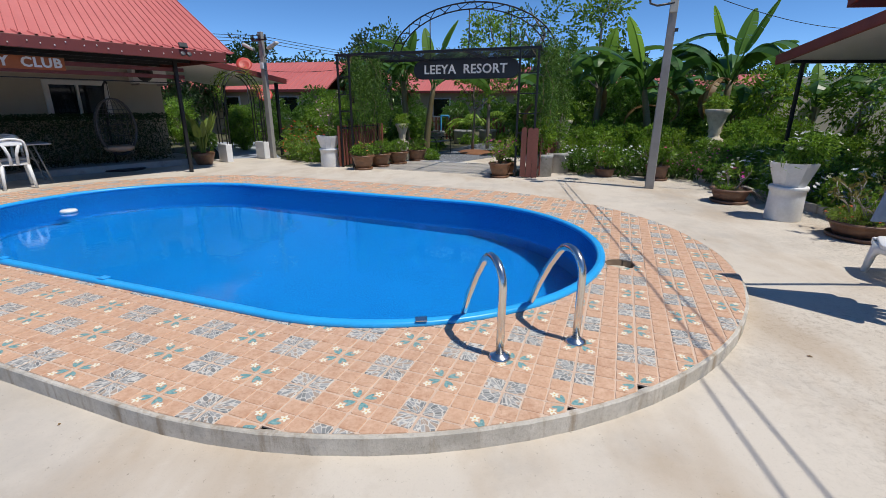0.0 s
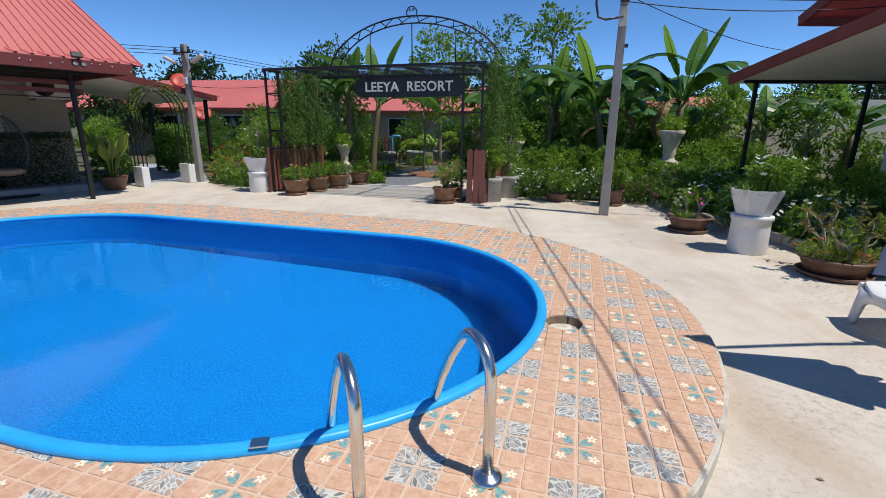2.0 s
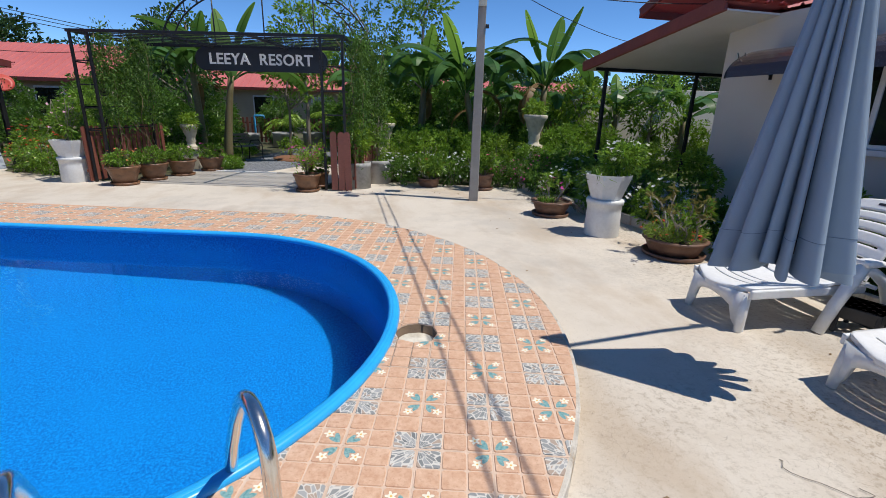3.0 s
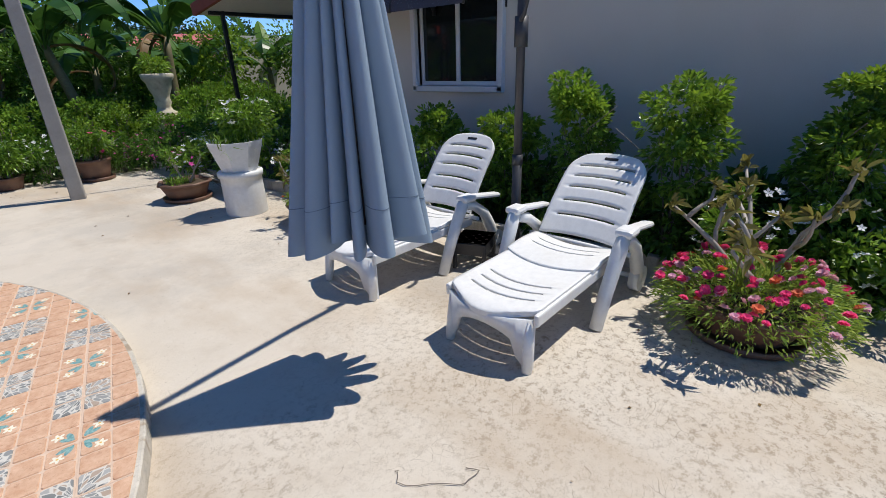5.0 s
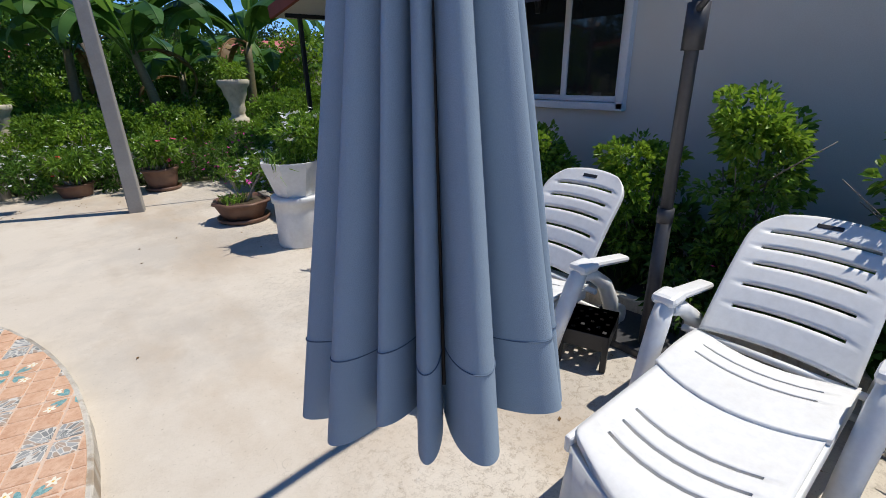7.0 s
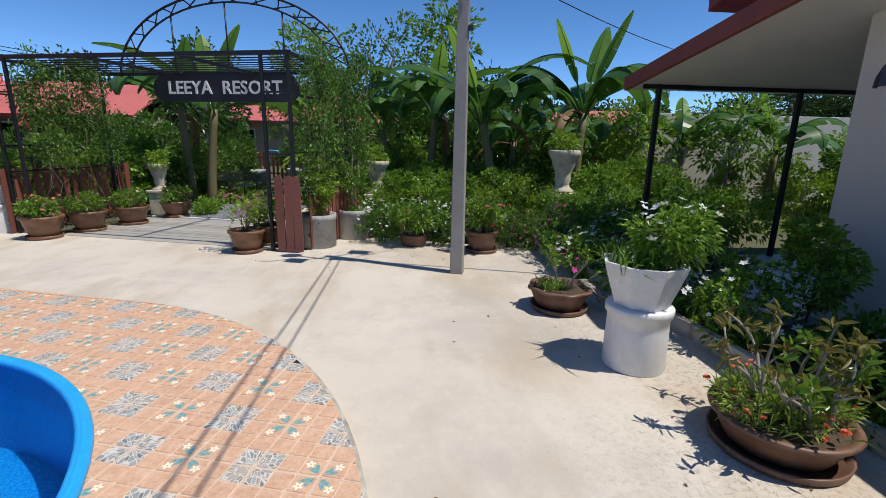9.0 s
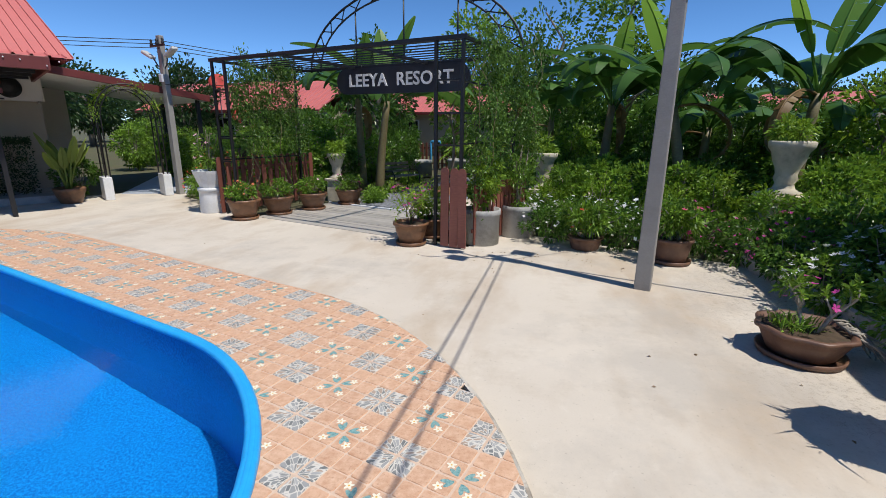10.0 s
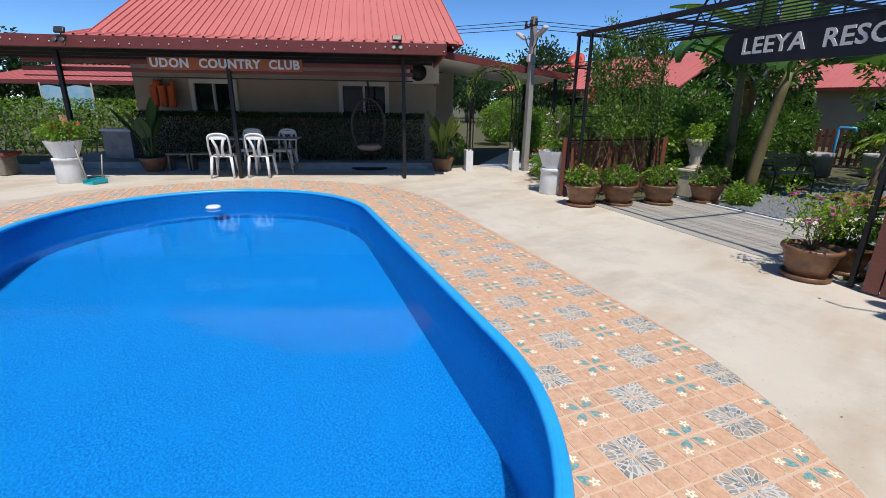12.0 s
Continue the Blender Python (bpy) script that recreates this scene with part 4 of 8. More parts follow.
# ---- skimmer opening in the deck ----
t = thing("skimmer_well", pose(SKIM[0].x, SKIM[0].y, 0), "round skimmer opening with a pale chipped cement edge", "skimmer")
bm = bmesh.new()
uneven = lambda a, h: 1 + 0.03 * math.sin(3 * a) + 0.02 * math.sin(7 * a)
lathe(bm, [(0.16, DECK_Z - 0.09), (0.16, DECK_Z - 0.014), (0.133, DECK_Z - 0.008), (0.126, DECK_Z - 0.014), (0.124, DECK_Z - 0.085), (0.02, DECK_Z - 0.09)], 30, (0, 0, 0), uneven)
part("edge", bm, surface("raw_brown_cement", (0.20, 0.14, 0.09), (0.13, 0.09, 0.06), 12, 0.9, bump=0.5), t)
bm = bmesh.new()
lathe(bm, [(0.118, DECK_Z - 0.086), (0.118, DECK_Z - 0.066), (0.11, DECK_Z - 0.060), (0.02, DECK_Z - 0.062)], 30, (0, 0, 0), uneven)
part("lid", bm, surface("pale_cement", (0.72, 0.68, 0.58), (0.62, 0.57, 0.47), 12, 0.9, bump=0.5, stain=(0.3, 0.25, 0.17), stain_scale=14), t, "pale cement lid in the well")


# ---- loungers ----
def arc_slot_panel(bm, x0, x1, half, z_of, slots, bow=0.06, thick=0.018, corner=0.0, n=26, taper=0.0):
    """A moulded panel along x with bowed open slots across it; z_of gives its height along x."""
    cols = [x0 + (x1 - x0) * i / n for i in range(n + 1)]
    rows = [-1, -0.93, -0.72, -0.5, -0.25, 0.0, 0.25, 0.5, 0.72, 0.93, 1]

    def place(i, r):
        x = cols[i]
        f = (x - x0) / (x1 - x0)
        w = half * (1 - taper * f)
        if corner:
            e = max(0.0, (f - 1 + corner) / corner) if corner > 0 else max(0.0, (-corner - f) / -corner)
            w *= 1 - 0.35 * e ** 3
        dx = bow * (1 - r * r)
        lift = 0.012 * r * r
        return Vector((x + dx * (0.6), w * r, z_of(x) + lift))
    up = [[bm.verts.new(place(i, r)) for r in rows] for i in range(n + 1)]
    dn = [[bm.verts.new(place(i, r) - Vector((0, 0, thick))) for r in rows] for i in range(n + 1)]
    gaps = set()
    for s in slots:
        i = int(round((s - x0) / (x1 - x0) * n))
        for j in range(2, len(rows) - 3):
            gaps.add((i, j))
    for i in range(n):
        for j in range(len(rows) - 1):
            if (i, j) in gaps:
                for a, b in (((i, j), (i, j + 1)), ((i + 1, j + 1), (i + 1, j))):
                    bm.faces.new((up[a[0]][a[1]], dn[a[0]][a[1]], dn[b[0]][b[1]], up[b[0]][b[1]]))
                if (i, j - 1) not in gaps:
                    bm.faces.new((up[i][j], up[i + 1][j], dn[i + 1][j], dn[i][j]))
                if (i, j + 1) not in gaps:
                    bm.faces.new((up[i + 1][j + 1], up[i][j + 1], dn[i][j + 1], dn[i + 1][j + 1]))
                continue
            f = bm.faces.new((up[i][j], up[i + 1][j], up[i + 1][j + 1], up[i][j + 1]))
            f.smooth = True
            f = bm.faces.new((dn[i][j + 1], dn[i + 1][j + 1], dn[i + 1][j], dn[i][j]))
            f.smooth = True
    m = len(rows) - 1
    for i in range(n):
        bm.faces.new((up[i + 1][0], up[i][0], dn[i][0], dn[i + 1][0]))
        bm.faces.new((up[i][m], up[i + 1][m], dn[i + 1][m], dn[i][m]))
    for j in range(m):
        bm.faces.new((up[0][j], up[0][j + 1], dn[0][j + 1], dn[0][j]))
        bm.faces.new((up[n][j + 1], up[n][j], dn[n][j], dn[n][j + 1]))


def lounger_thing(recline, back=0.63):
    """Feet at x 0, seat hinge near x 1, back leaning away along x; y is its width."""
    t = thing("sun_lounger", Matrix(), "white moulded plastic sun lounger with slatted seat and raised back", "sun lounger", "white loungers by the wall")
    bm = bmesh.new()
    arc_slot_panel(bm, 0.02, 0.61, 0.268, lambda x: 0.315 - 0.03 * max(0, (0.10 - x) / 0.1) ** 2, (0.17, 0.26, 0.35), -0.13, 0.024, corner=-0.14, n=42)
    part("foot_section", bm, M_WHITE, t)
    bm = bmesh.new()
    arc_slot_panel(bm, 0.61, 1.0, 0.28, lambda x: 0.325 + 0.018 * math.sin((x - 0.61) * 8) - 0.01 * (x - 0.61), (0.80, 0.89), -0.13, 0.02, n=34)
    part("seat_section", bm, M_WHITE, t)
    bm = bmesh.new()
    arc_slot_panel(bm, 0.0, back, 0.27, lambda x: 0.025 * math.sin(x * 5), [back * f for f in (0.20, 0.36, 0.52, 0.68, 0.80)], 0.05, 0.02, corner=0.3, n=36, taper=0.03)
    bmesh.ops.transform(bm, matrix=pose(0.975, 0, 0.34, 0, -recline), verts=bm.verts)
    part("backrest", bm, M_WHITE, t)
    # grip slot isn't cut: a black inset stands for the dark inside the opening
    bm = bmesh.new()
    slab(bm, (0.02, 0.09, 0.008), (back * 0.92 + 0.03, 0, 0.025 * math.sin(back * 4.6) + 0.001), 0.003)
    bmesh.ops.transform(bm, matrix=pose(0.975, 0, 0.34, 0, -recline), verts=bm.verts)
    part("hand_grip", bm, M_BLACKPLASTIC, t, "black inset standing in for the dark grip opening")
    # side rails and the arched front apron
    for s in (-1, 1):
        bm = bmesh.new()
        slab(bm, (0.96, 0.026, 0.065), (0.51, s * 0.268, 0.282), 0.01)
        part("side_rail", bm, M_WHITE, t)
    bm = bmesh.new()
    n = 16
    top = [(0.03 - 0.084 * (1 - (2 * k / n - 1) ** 2), -0.255 + 0.51 * k / n) for k in range(n + 1)]
    ring = []
    for k, (x, y) in enumerate(top):
        f = abs(2 * k / n - 1)
        low = 0.20 if f < 0.62 else 0.20 - 0.20 * ((f - 0.62) / 0.38) ** 0.45
        if f < 0.62:
            low = 0.225 - 0.05 * (f / 0.62) ** 2
        fx = x + (0.012 - 0.02 * (0.225 - low) / 0.225)
        ring.append((bm.verts.new((x, y, 0.283)), bm.verts.new((fx, y, max(0.0, low))), bm.verts.new((x + 0.03, y, 0.283)), bm.verts.new((fx + 0.035, y, max(0.0, low)))))
    for A, B in zip(ring, ring[1:]):
        for a, b in ((0, 1), (1, 3), (3, 2), (2, 0)):
            f = bm.faces.new((A[a], A[b], B[b], B[a]))
            f.smooth = True
    for A in (ring[0], ring[-1]):
        bm.faces.new((A[0], A[1], A[3], A[2]))
    part("front_apron", bm, M_WHITE, t)
    for s in (-1, 1):
        bm = bmesh.new()
        tube(bm, [(0.045, s * 0.225, 0.27), (0.03, s * 0.235, 0.14), (0.015, s * 0.243, 0.0)], [0.030, 0.030, 0.026], 10)
        part("front_leg", bm, M_WHITE, t)
        arm = part("armrest", bmesh.new(), M_WHITE, t)
        bm = bmesh.new()
        tube(bm, [(0.585, s * 0.335, 0.0), (0.66, s * 0.342, 0.2), (0.76, s * 0.352, 0.42), (0.80, s * 0.356, 0.50)], [0.038, 0.040, 0.043, 0.038], 12)
        part("arm_leg", bm, M_WHITE, arm)
        bm = bmesh.new()
        slab(bm, (0.40, 0.075, 0.034), (1.0, s * 0.352, 0.49), 0.016, pose(0, 0, 0, 0, 9))
        slab(bm, (0.13, 0.105, 0.05), (0.825, s * 0.358, 0.512), 0.024)
        part("arm_top", bm, M_WHITE, arm)
        bm = bmesh.new()
        tube(bm, [(0.82, s * 0.345, 0.46), (0.93, s * 0.34, 0.43), (1.06, s * 0.335, 0.34), (1.15, s * 0.33, 0.20), (1.18, s * 0.33, 0.10)], [0.03, 0.036, 0.04, 0.045, 0.04], 8)
        part("rear_strut", bm, M_WHITE, arm)
        bm = bmesh.new()
        tube(bm, [(1.20, s * 0.30, 0.085), (1.20, s * 0.36, 0.085)], [0.085, 0.085], 24)
        tube(bm, [(1.20, s * 0.295, 0.085), (1.20, s * 0.367, 0.085)], [0.04, 0.04], 16)
        part("wheel", bm, M_WHITE, t)
    bm = bmesh.new()
    tube(bm, [(0.98, -0.34, 0.315), (0.98, 0.34, 0.315)], 0.016, 8)
    tube(bm, [(1.20, -0.30, 0.085), (1.20, 0.30, 0.085)], 0.016, 8)
    part("hinge_rod", bm, M_WHITE, t)
    return t


lounger_thing(45).matrix_world = pose(3.445, 2.855, 0, 0, 0, -1)
lounger_thing(53).matrix_world = pose(3.485, 4.01, 0, 0, 0, -2)

# ---- plastic step stool between the loungers ----
t = thing("step_stool", pose(4.36, 3.60, 0, 0, 0, 20), "small black plastic step stool with a pierced top", "stool")
bm = bmesh.new()
n = 13
grid = [[bm.verts.new(((i / n - 0.5) * 0.28, (j / n - 0.5) * 0.25, 0.206)) for j in range(n + 1)] for i in range(n + 1)]
for i in range(n):
    for j in range(n):
        if not (i % 2 and j % 2 and (i + j) % 4):
            bm.faces.new((grid[i][j], grid[i + 1][j], grid[i + 1][j + 1], grid[i][j + 1]))
bmesh.ops.solidify(bm, geom=bm.faces[:], thickness=0.012)
part("top", bm, M_BLACKPLASTIC, t)
for s in (-1, 1):
    bm = bmesh.new()
    for k in range(2):
        slab(bm, (0.03, 0.03, 0.2), (s * 0.13, (k - 0.5) * 0.22, 0.1), 0.006, pose(0, 0, 0, 0, -s * 5))
    slab(bm, (0.012, 0.24, 0.09), (s * 0.132, 0, 0.155), 0.004)
    part("leg_frame", bm, M_BLACKPLASTIC, t)
    bm = bmesh.new()
    slab(bm, (0.25, 0.012, 0.09), (0, s * 0.115, 0.155), 0.004)
    part("side_panel", bm, M_BLACKPLASTIC, t)

# ---- cantilever umbrella, closed ----
umb = thing("cantilever_umbrella", pose(4.61, 3.41, 0), "closed blue grey canvas umbrella hanging from a dark mast", "umbrella")
bm = bmesh.new()
tube(bm, [(0, 0, 0.0), (0, 0, 0.78)], 0.034, 14)
part("mast_foot", bm, M_GREYMETAL, umb)
bm = bmesh.new()
tube(bm, [(0, 0, 0.74), (0, 0, 2.36)], 0.029, 14)
tube(bm, [(0, 0, 0.72), (0, 0, 0.79)], 0.038, 14)
part("mast", bm, M_GREYMETAL, umb)
bm = bmesh.new()
tube(bm, [(0, 0, 1.48), (0, 0, 1.66)], 0.044, 14)
tube(bm, [(-0.02, 0, 1.62), (-0.06, -0.05, 1.66), (-0.06, -0.09, 1.80), (-0.04, -0.11, 1.90)], 0.014, 8)
part("crank", bm, M_GREYMETAL, umb)
bm = bmesh.new()
tube(bm, [(0.06, 0, 2.30), (-0.6, -0.06, 2.42), (-1.57, -0.18, 2.50)], 0.022, 12)
tube(bm, [(0, 0, 1.86), (-0.35, 0, 2.36)], 0.014, 10)
part("arm", bm, M_GREYMETAL, umb)
bm = bmesh.new()
slab(bm, (0.8, 0.8, 0.05), (0.30, 0.0, 0.02), 0.01)
part("base_plate", bm, M_GREYMETAL, umb)
bm = bmesh.new()
NS, NH = 420, 26


def drape(a, f):
    """Radius and hem lift of the gathered canvas: round lobes with tight creases between them."""
    w = a * 7 + 0.55 * math.sin(a * 2 + 0.4) + 0.5 * math.sin(3 * a + 1) + 0.15 * f
    lobe = abs(math.cos(w)) ** 0.5
    fold = math.floor(w / math.pi + 0.5) % 14
    depth = 0.40 + 0.08 * math.sin(fold * 2.4)
    r = (0.05 + 0.238 * f ** 1.12) * (1 - 0.12 * math.sin(2 * a)) * (1.06 - depth * (0.9 + 0.9 * f) * (1 - lobe) - (0.05 + 0.05 * math.sin(fold * 1.7)) * f)
    hem = 0.05 * math.sin(fold * 2.1 + 0.6) * lobe * f ** 6 + 0.03 * math.sin(a + 0.8) * f ** 4
    return r, hem


cx, cy = -1.57, -0.18
grid = []
for j in range(NH + 1):
    f = j / NH
    z = 2.36 - 1.68 * f
    row = []
    for k in range(NS):
        a = k / NS * math.tau
        r, hem = drape(a, f)
        row.append(bm.verts.new((cx + r * math.cos(a), cy + r * math.sin(a), z - hem)))
    grid.append(row)
for j in range(NH):
    for k in range(NS):
        f = bm.faces.new((grid[j][k], grid[j + 1][k], grid[j + 1][(k + 1) % NS], grid[j][(k + 1) % NS]))
        f.smooth = True
canopy = part("canopy", bm, M_CANVAS, umb)
bm = bmesh.new()
hem_f = (NH - 3) / NH
pts = []
for k in range(NS):
    a = k / NS * math.tau
    r, hem = drape(a, hem_f)
    r += 0.0015
    pts.append((cx + r * math.cos(a), cy + r * math.sin(a), 2.36 - 1.68 * hem_f - hem))
tube(bm, pts, 0.0014, 4, closed=True)
part("hem_seam", bm, surface("hem_thread", (0.10, 0.145, 0.21), (0.11, 0.155, 0.22), 5, 0.8), canopy)
bm = bmesh.new()
tube(bm, [(cx, cy, 2.50), (cx, cy, 0.86)], 0.016, 8)
part("inner_pole", bm, M_GREYMETAL, umb)
for k in range(8):
    bm = bmesh.new()
    a = k * math.tau / 8 + 0.2
    tube(bm, [(cx + 0.03 * math.cos(a), cy + 0.03 * math.sin(a), 2.38), (cx + 0.15 * math.cos(a), cy + 0.15 * math.sin(a), 0.80)], 0.007, 5)
    part("rib", bm, M_BLACK, umb)


# ---- pots ----
def round_pot(name, r_foot, r_rim, h, mat, at, label, group="", saucer=False, category="plant pot", turn=0.0, scallop=0.0):
    t = thing(name, pose(at[0], at[1], 0, 0, 0, turn), label, category, group)
    bm = bmesh.new()
    wob = (lambda a, z: 1 + scallop * math.cos(8 * a) * (z / h)) if scallop else None
    z0 = 0.03 if saucer else 0.0
    lathe(bm, [(r_foot * 0.96, z0), (r_foot, z0 + 0.012), (r_foot + (r_rim - r_foot) * 0.55, z0 + h * 0.45), (r_rim * 0.96, h * 0.86), (r_rim * 1.04, h * 0.88), (r_rim * 1.06, h * 0.94), (r_rim * 1.03, h), (r_rim * 0.93, h), (r_rim * 0.90, h * 0.86), (0.02, h * 0.85)], 32, (0, 0, 0), wob)
    part("pot", bm, mat, t)
    if saucer:
        bm = bmesh.new()
        lathe(bm, [(r_foot * 1.1, 0.0), (r_foot * 1.28, 0.012), (r_foot * 1.32, 0.05), (r_foot * 1.26, 0.05), (r_foot * 1.2, 0.022), (0.02, 0.02)], 28)
        part("saucer", bm, mat, t)
    bm = bmesh.new()
    lathe(bm, [(r_rim * 0.91, h * 0.84), (r_rim * 0.88, h * 0.885), (r_rim * 0.4, h * 0.91), (0.01, h * 0.90)], 20, (0, 0, 0), lambda a, z: 1 + 0.01 * math.sin(5 * a))
    part("soil", bm, M_SOIL, t)
    return t


def tall_white_pot(at, label, s=1.0, turn=0.0, corners=8, slim=0.91):
    t = thing("white_planter", pose(at[0], at[1], 0, 0, 0, turn), label, "planter", "white two-piece planters")
    bm = bmesh.new()
    lathe(bm, [(0.235 * s, 0.0), (0.240 * s, 0.01), (0.232 * s, 0.30 * s), (0.232 * s, 0.385 * s), (0.252 * s, 0.39 * s), (0.254 * s, 0.435 * s), (0.244 * s, 0.445 * s), (0.02, 0.445 * s)], 36)
    part("pedestal", bm, M_POTWHITE, t)
    bm = bmesh.new()
    lathe(bm, [(0.20 * s, 0.446 * s), (0.21 * s, 0.46 * s), (0.305 * s, 0.70 * s), (0.318 * s, 0.745 * s), (0.292 * s, 0.745 * s), (0.27 * s, 0.69 * s), (0.02, 0.68 * s)], corners, (0, 0, 0), None, True)
    bowl = part("bowl", bm, M_POTWHITE, t, "white eight-sided flared bowl")
    bm = bmesh.new()
    lathe(bm, [(0.242 * s, 0.675 * s), (0.2 * s, 0.70 * s), (0.01, 0.70 * s)], corners)
    part("soil", bm, M_SOIL, t)
    for ob in t.children:
        ob.data.transform(Matrix.Diagonal((slim, slim, 1, 1)))
    return t


def succulent_tree(parent, foot, height, spread, n, leaf_mat, r=0.018, tufts=14, leaf=0.07):
    """Thick pale crooked branches with tufts of leaves at their tips."""
    bm = bmesh.new()
    tips = []
    for k in range(n):
        a = k * math.tau / n + rng.uniform(-0.4, 0.4)
        p = Vector(foot) + Vector((math.cos(a), math.sin(a), 0)) * 0.04
        d = Vector((math.cos(a) * 0.35, math.sin(a) * 0.35, 1))
        pts, rr = [p.copy()], [r]
        for i in range(6):
            d = (d + Vector((rng.normal() * 0.3 + math.cos(a) * 0.18 * spread / height, rng.normal() * 0.3 + math.sin(a) * 0.18 * spread / height, rng.normal() * 0.15 + 0.22))).normalized()
            p = p + d * height / 5.5
            pts.append(p.copy())
            rr.append(r * (1 - 0.11 * (i + 1)))
            if i in (2, 4):
                q, e, fork = p.copy(), (d + Vector((rng.normal(), rng.normal(), 0.3))).normalized(), [p.copy()]
                for _ in range(3):
                    e = (e + Vector((rng.normal() * 0.4, rng.normal() * 0.4, 0.2))).normalized()
                    q = q + e * height / 7
                    fork.append(q.copy())
                tube(bm, fork, [r * 0.6, r * 0.5, r * 0.42, r * 0.35], 6)
                tips.append(fork[-1])
        tube(bm, pts, rr, 7)
        tips.append(pts[-1])
    part("branch_frame", bm, M_DESERT, parent)
    P = np.vstack([np.array(tp)[None] + rng.normal(size=(tufts, 3)) * 0.012 for tp in tips])
    D = rng.normal(size=P.shape) + np.array([0, 0, 0.8])
    foliage("leaf_tuft", P, D, leaf, leaf * 0.34, leaf_mat, parent, full=True)
    return tips


def grassy(parent, foot, r, n, length, mat, name="grass_tuft"):
    P = np.column_stack([rng.uniform(-r, r, n), rng.uniform(-r, r, n), np.zeros(n)]) + np.array(foot)
    D = rng.normal(size=(n, 3)) * 0.45 + np.array([0, 0, 1.0])
    foliage(name, P, D, length, 0.012, mat, parent, droop=0.3, fold=0.1)


def spread_points(n, r, z0, z1, centre=(0, 0)):
    a, q = rng.uniform(0, math.tau, n), np.sqrt(rng.uniform(0, 1, n)) * r
    return np.column_stack([centre[0] + q * np.cos(a), centre[1] + q * np.sin(a), rng.uniform(z0, z1, n)])


# big bowl of moss roses and a crooked succulent beside the lounger
t = round_pot("clay_bowl", 0.22, 0.30, 0.22, M_BOWL, (4.48, 1.88), "wide brown clay bowl overflowing with pink moss roses", saucer=True, category="planter bowl")
n = 3600
a, q = rng.uniform(0, math.tau, n), 0.44 * np.sqrt(rng.uniform(0, 1, n))
P = np.column_stack([q * np.cos(a), q * np.sin(a), 0.24 + 0.15 * rng.uniform(0, 1, n) - 0.75 * np.maximum(0, q - 0.26)])
D = np.column_stack([np.cos(a) * q * 3, np.sin(a) * q * 3, 0.9 - q * 1.4]) + rng.normal(size=(n, 3)) * 0.5
foliage("moss_rose_foliage", P, D, 0.06, 0.011, L_GRASS, t, "fine yellow green needle leaves", droop=0.15)
for nm, mat, k, lab in (("pink_flower", F_PINK, 64, "hot pink double flower"), ("pale_pink_flower", F_ROSE, 36, "pale pink double flower"), ("orange_flower", F_ORANGE, 18, "orange double flower")):
    a, q = rng.uniform(0, math.tau, k), 0.46 * np.sqrt(rng.uniform(0.05, 1, k))
    pts = np.column_stack([q * np.cos(a), q * np.sin(a), 0.395 + 0.04 * rng.uniform(0, 1, k) - 0.75 * np.maximum(0, q - 0.26)])
    pompons(nm, pts.tolist(), 0.027, mat, t, lab)
tips = succulent_tree(t, (0.05, 0.0, 0.2), 0.56, 0.45, 5, L_BROWN, 0.023, 12, 0.085)
grassy(t, (0.12, -0.1, 0.22), 0.16, 90, 0.26, L_GRASS)

# bowl with a bonsai-like succulent and orange flowers by the planting strip
t = round_pot("clay_bowl", 0.24, 0.31, 0.20, M_BOWL, (4.30, 5.42), "wide brown clay bowl with grey branches and orange moss roses", saucer=True, category="planter bowl")
succulent_tree(t, (0, 0.02, 0.16), 0.42, 0.5, 9, L_BROWN, 0.014, 9, 0.075)
P, D = clumps(26, 60, (0.30, 0.30, 0.06), 0.07, (0, 0, 0.24))
foliage("moss_rose_foliage", P, D, 0.05, 0.011, L_GRASS, t)
grassy(t, (0.0, 0.0, 0.18), 0.22, 160, 0.2, L_GRASS)
pompons("orange_flower", spread_points(22, 0.36, 0.22, 0.32).tolist(), 0.021, F_ORANGE, t)
succulent_tree(t, (0.1, -0.1, 0.16), 0.36, 0.6, 5, L_MID, 0.012, 12, 0.08)

t = round_pot("clay_bowl", 0.20, 0.275, 0.22, M_BOWL, (3.84, 7.42), "brown scalloped clay bowl with a small succulent and pink flowers", category="planter bowl", scallop=0.05, saucer=True)
succulent_tree(t, (0.03, 0, 0.17), 0.34, 0.35, 4, L_MID, 0.014, 12, 0.07)
grassy(t, (-0.08, 0.0, 0.18), 0.11, 130, 0.17, L_MID)
blossoms("blossom", spread_points(7, 0.22, 0.35, 0.55).tolist(), 0.03, F_MAGENTA, t)
bm = bmesh.new()
for k in range(16):
    y0 = rng.uniform(-0.14, 0.14)
    pts = [Vector((0.21, y0, 0.235))]
    for i in range(5):
        pts.append(pts[-1] + Vector((0.055 + rng.normal() * 0.015, rng.normal() * 0.03, -0.045 * (i > 0) + 0.01 * rng.normal())))
    pts[-1].z = max(pts[-1].z, 0.01)
    tube(bm, pts, [0.010, 0.009, 0.008, 0.007, 0.006, 0.005], 5)
part("hanging_roots", bm, M_DESERT, t, "pale tangled roots hanging over the rim")

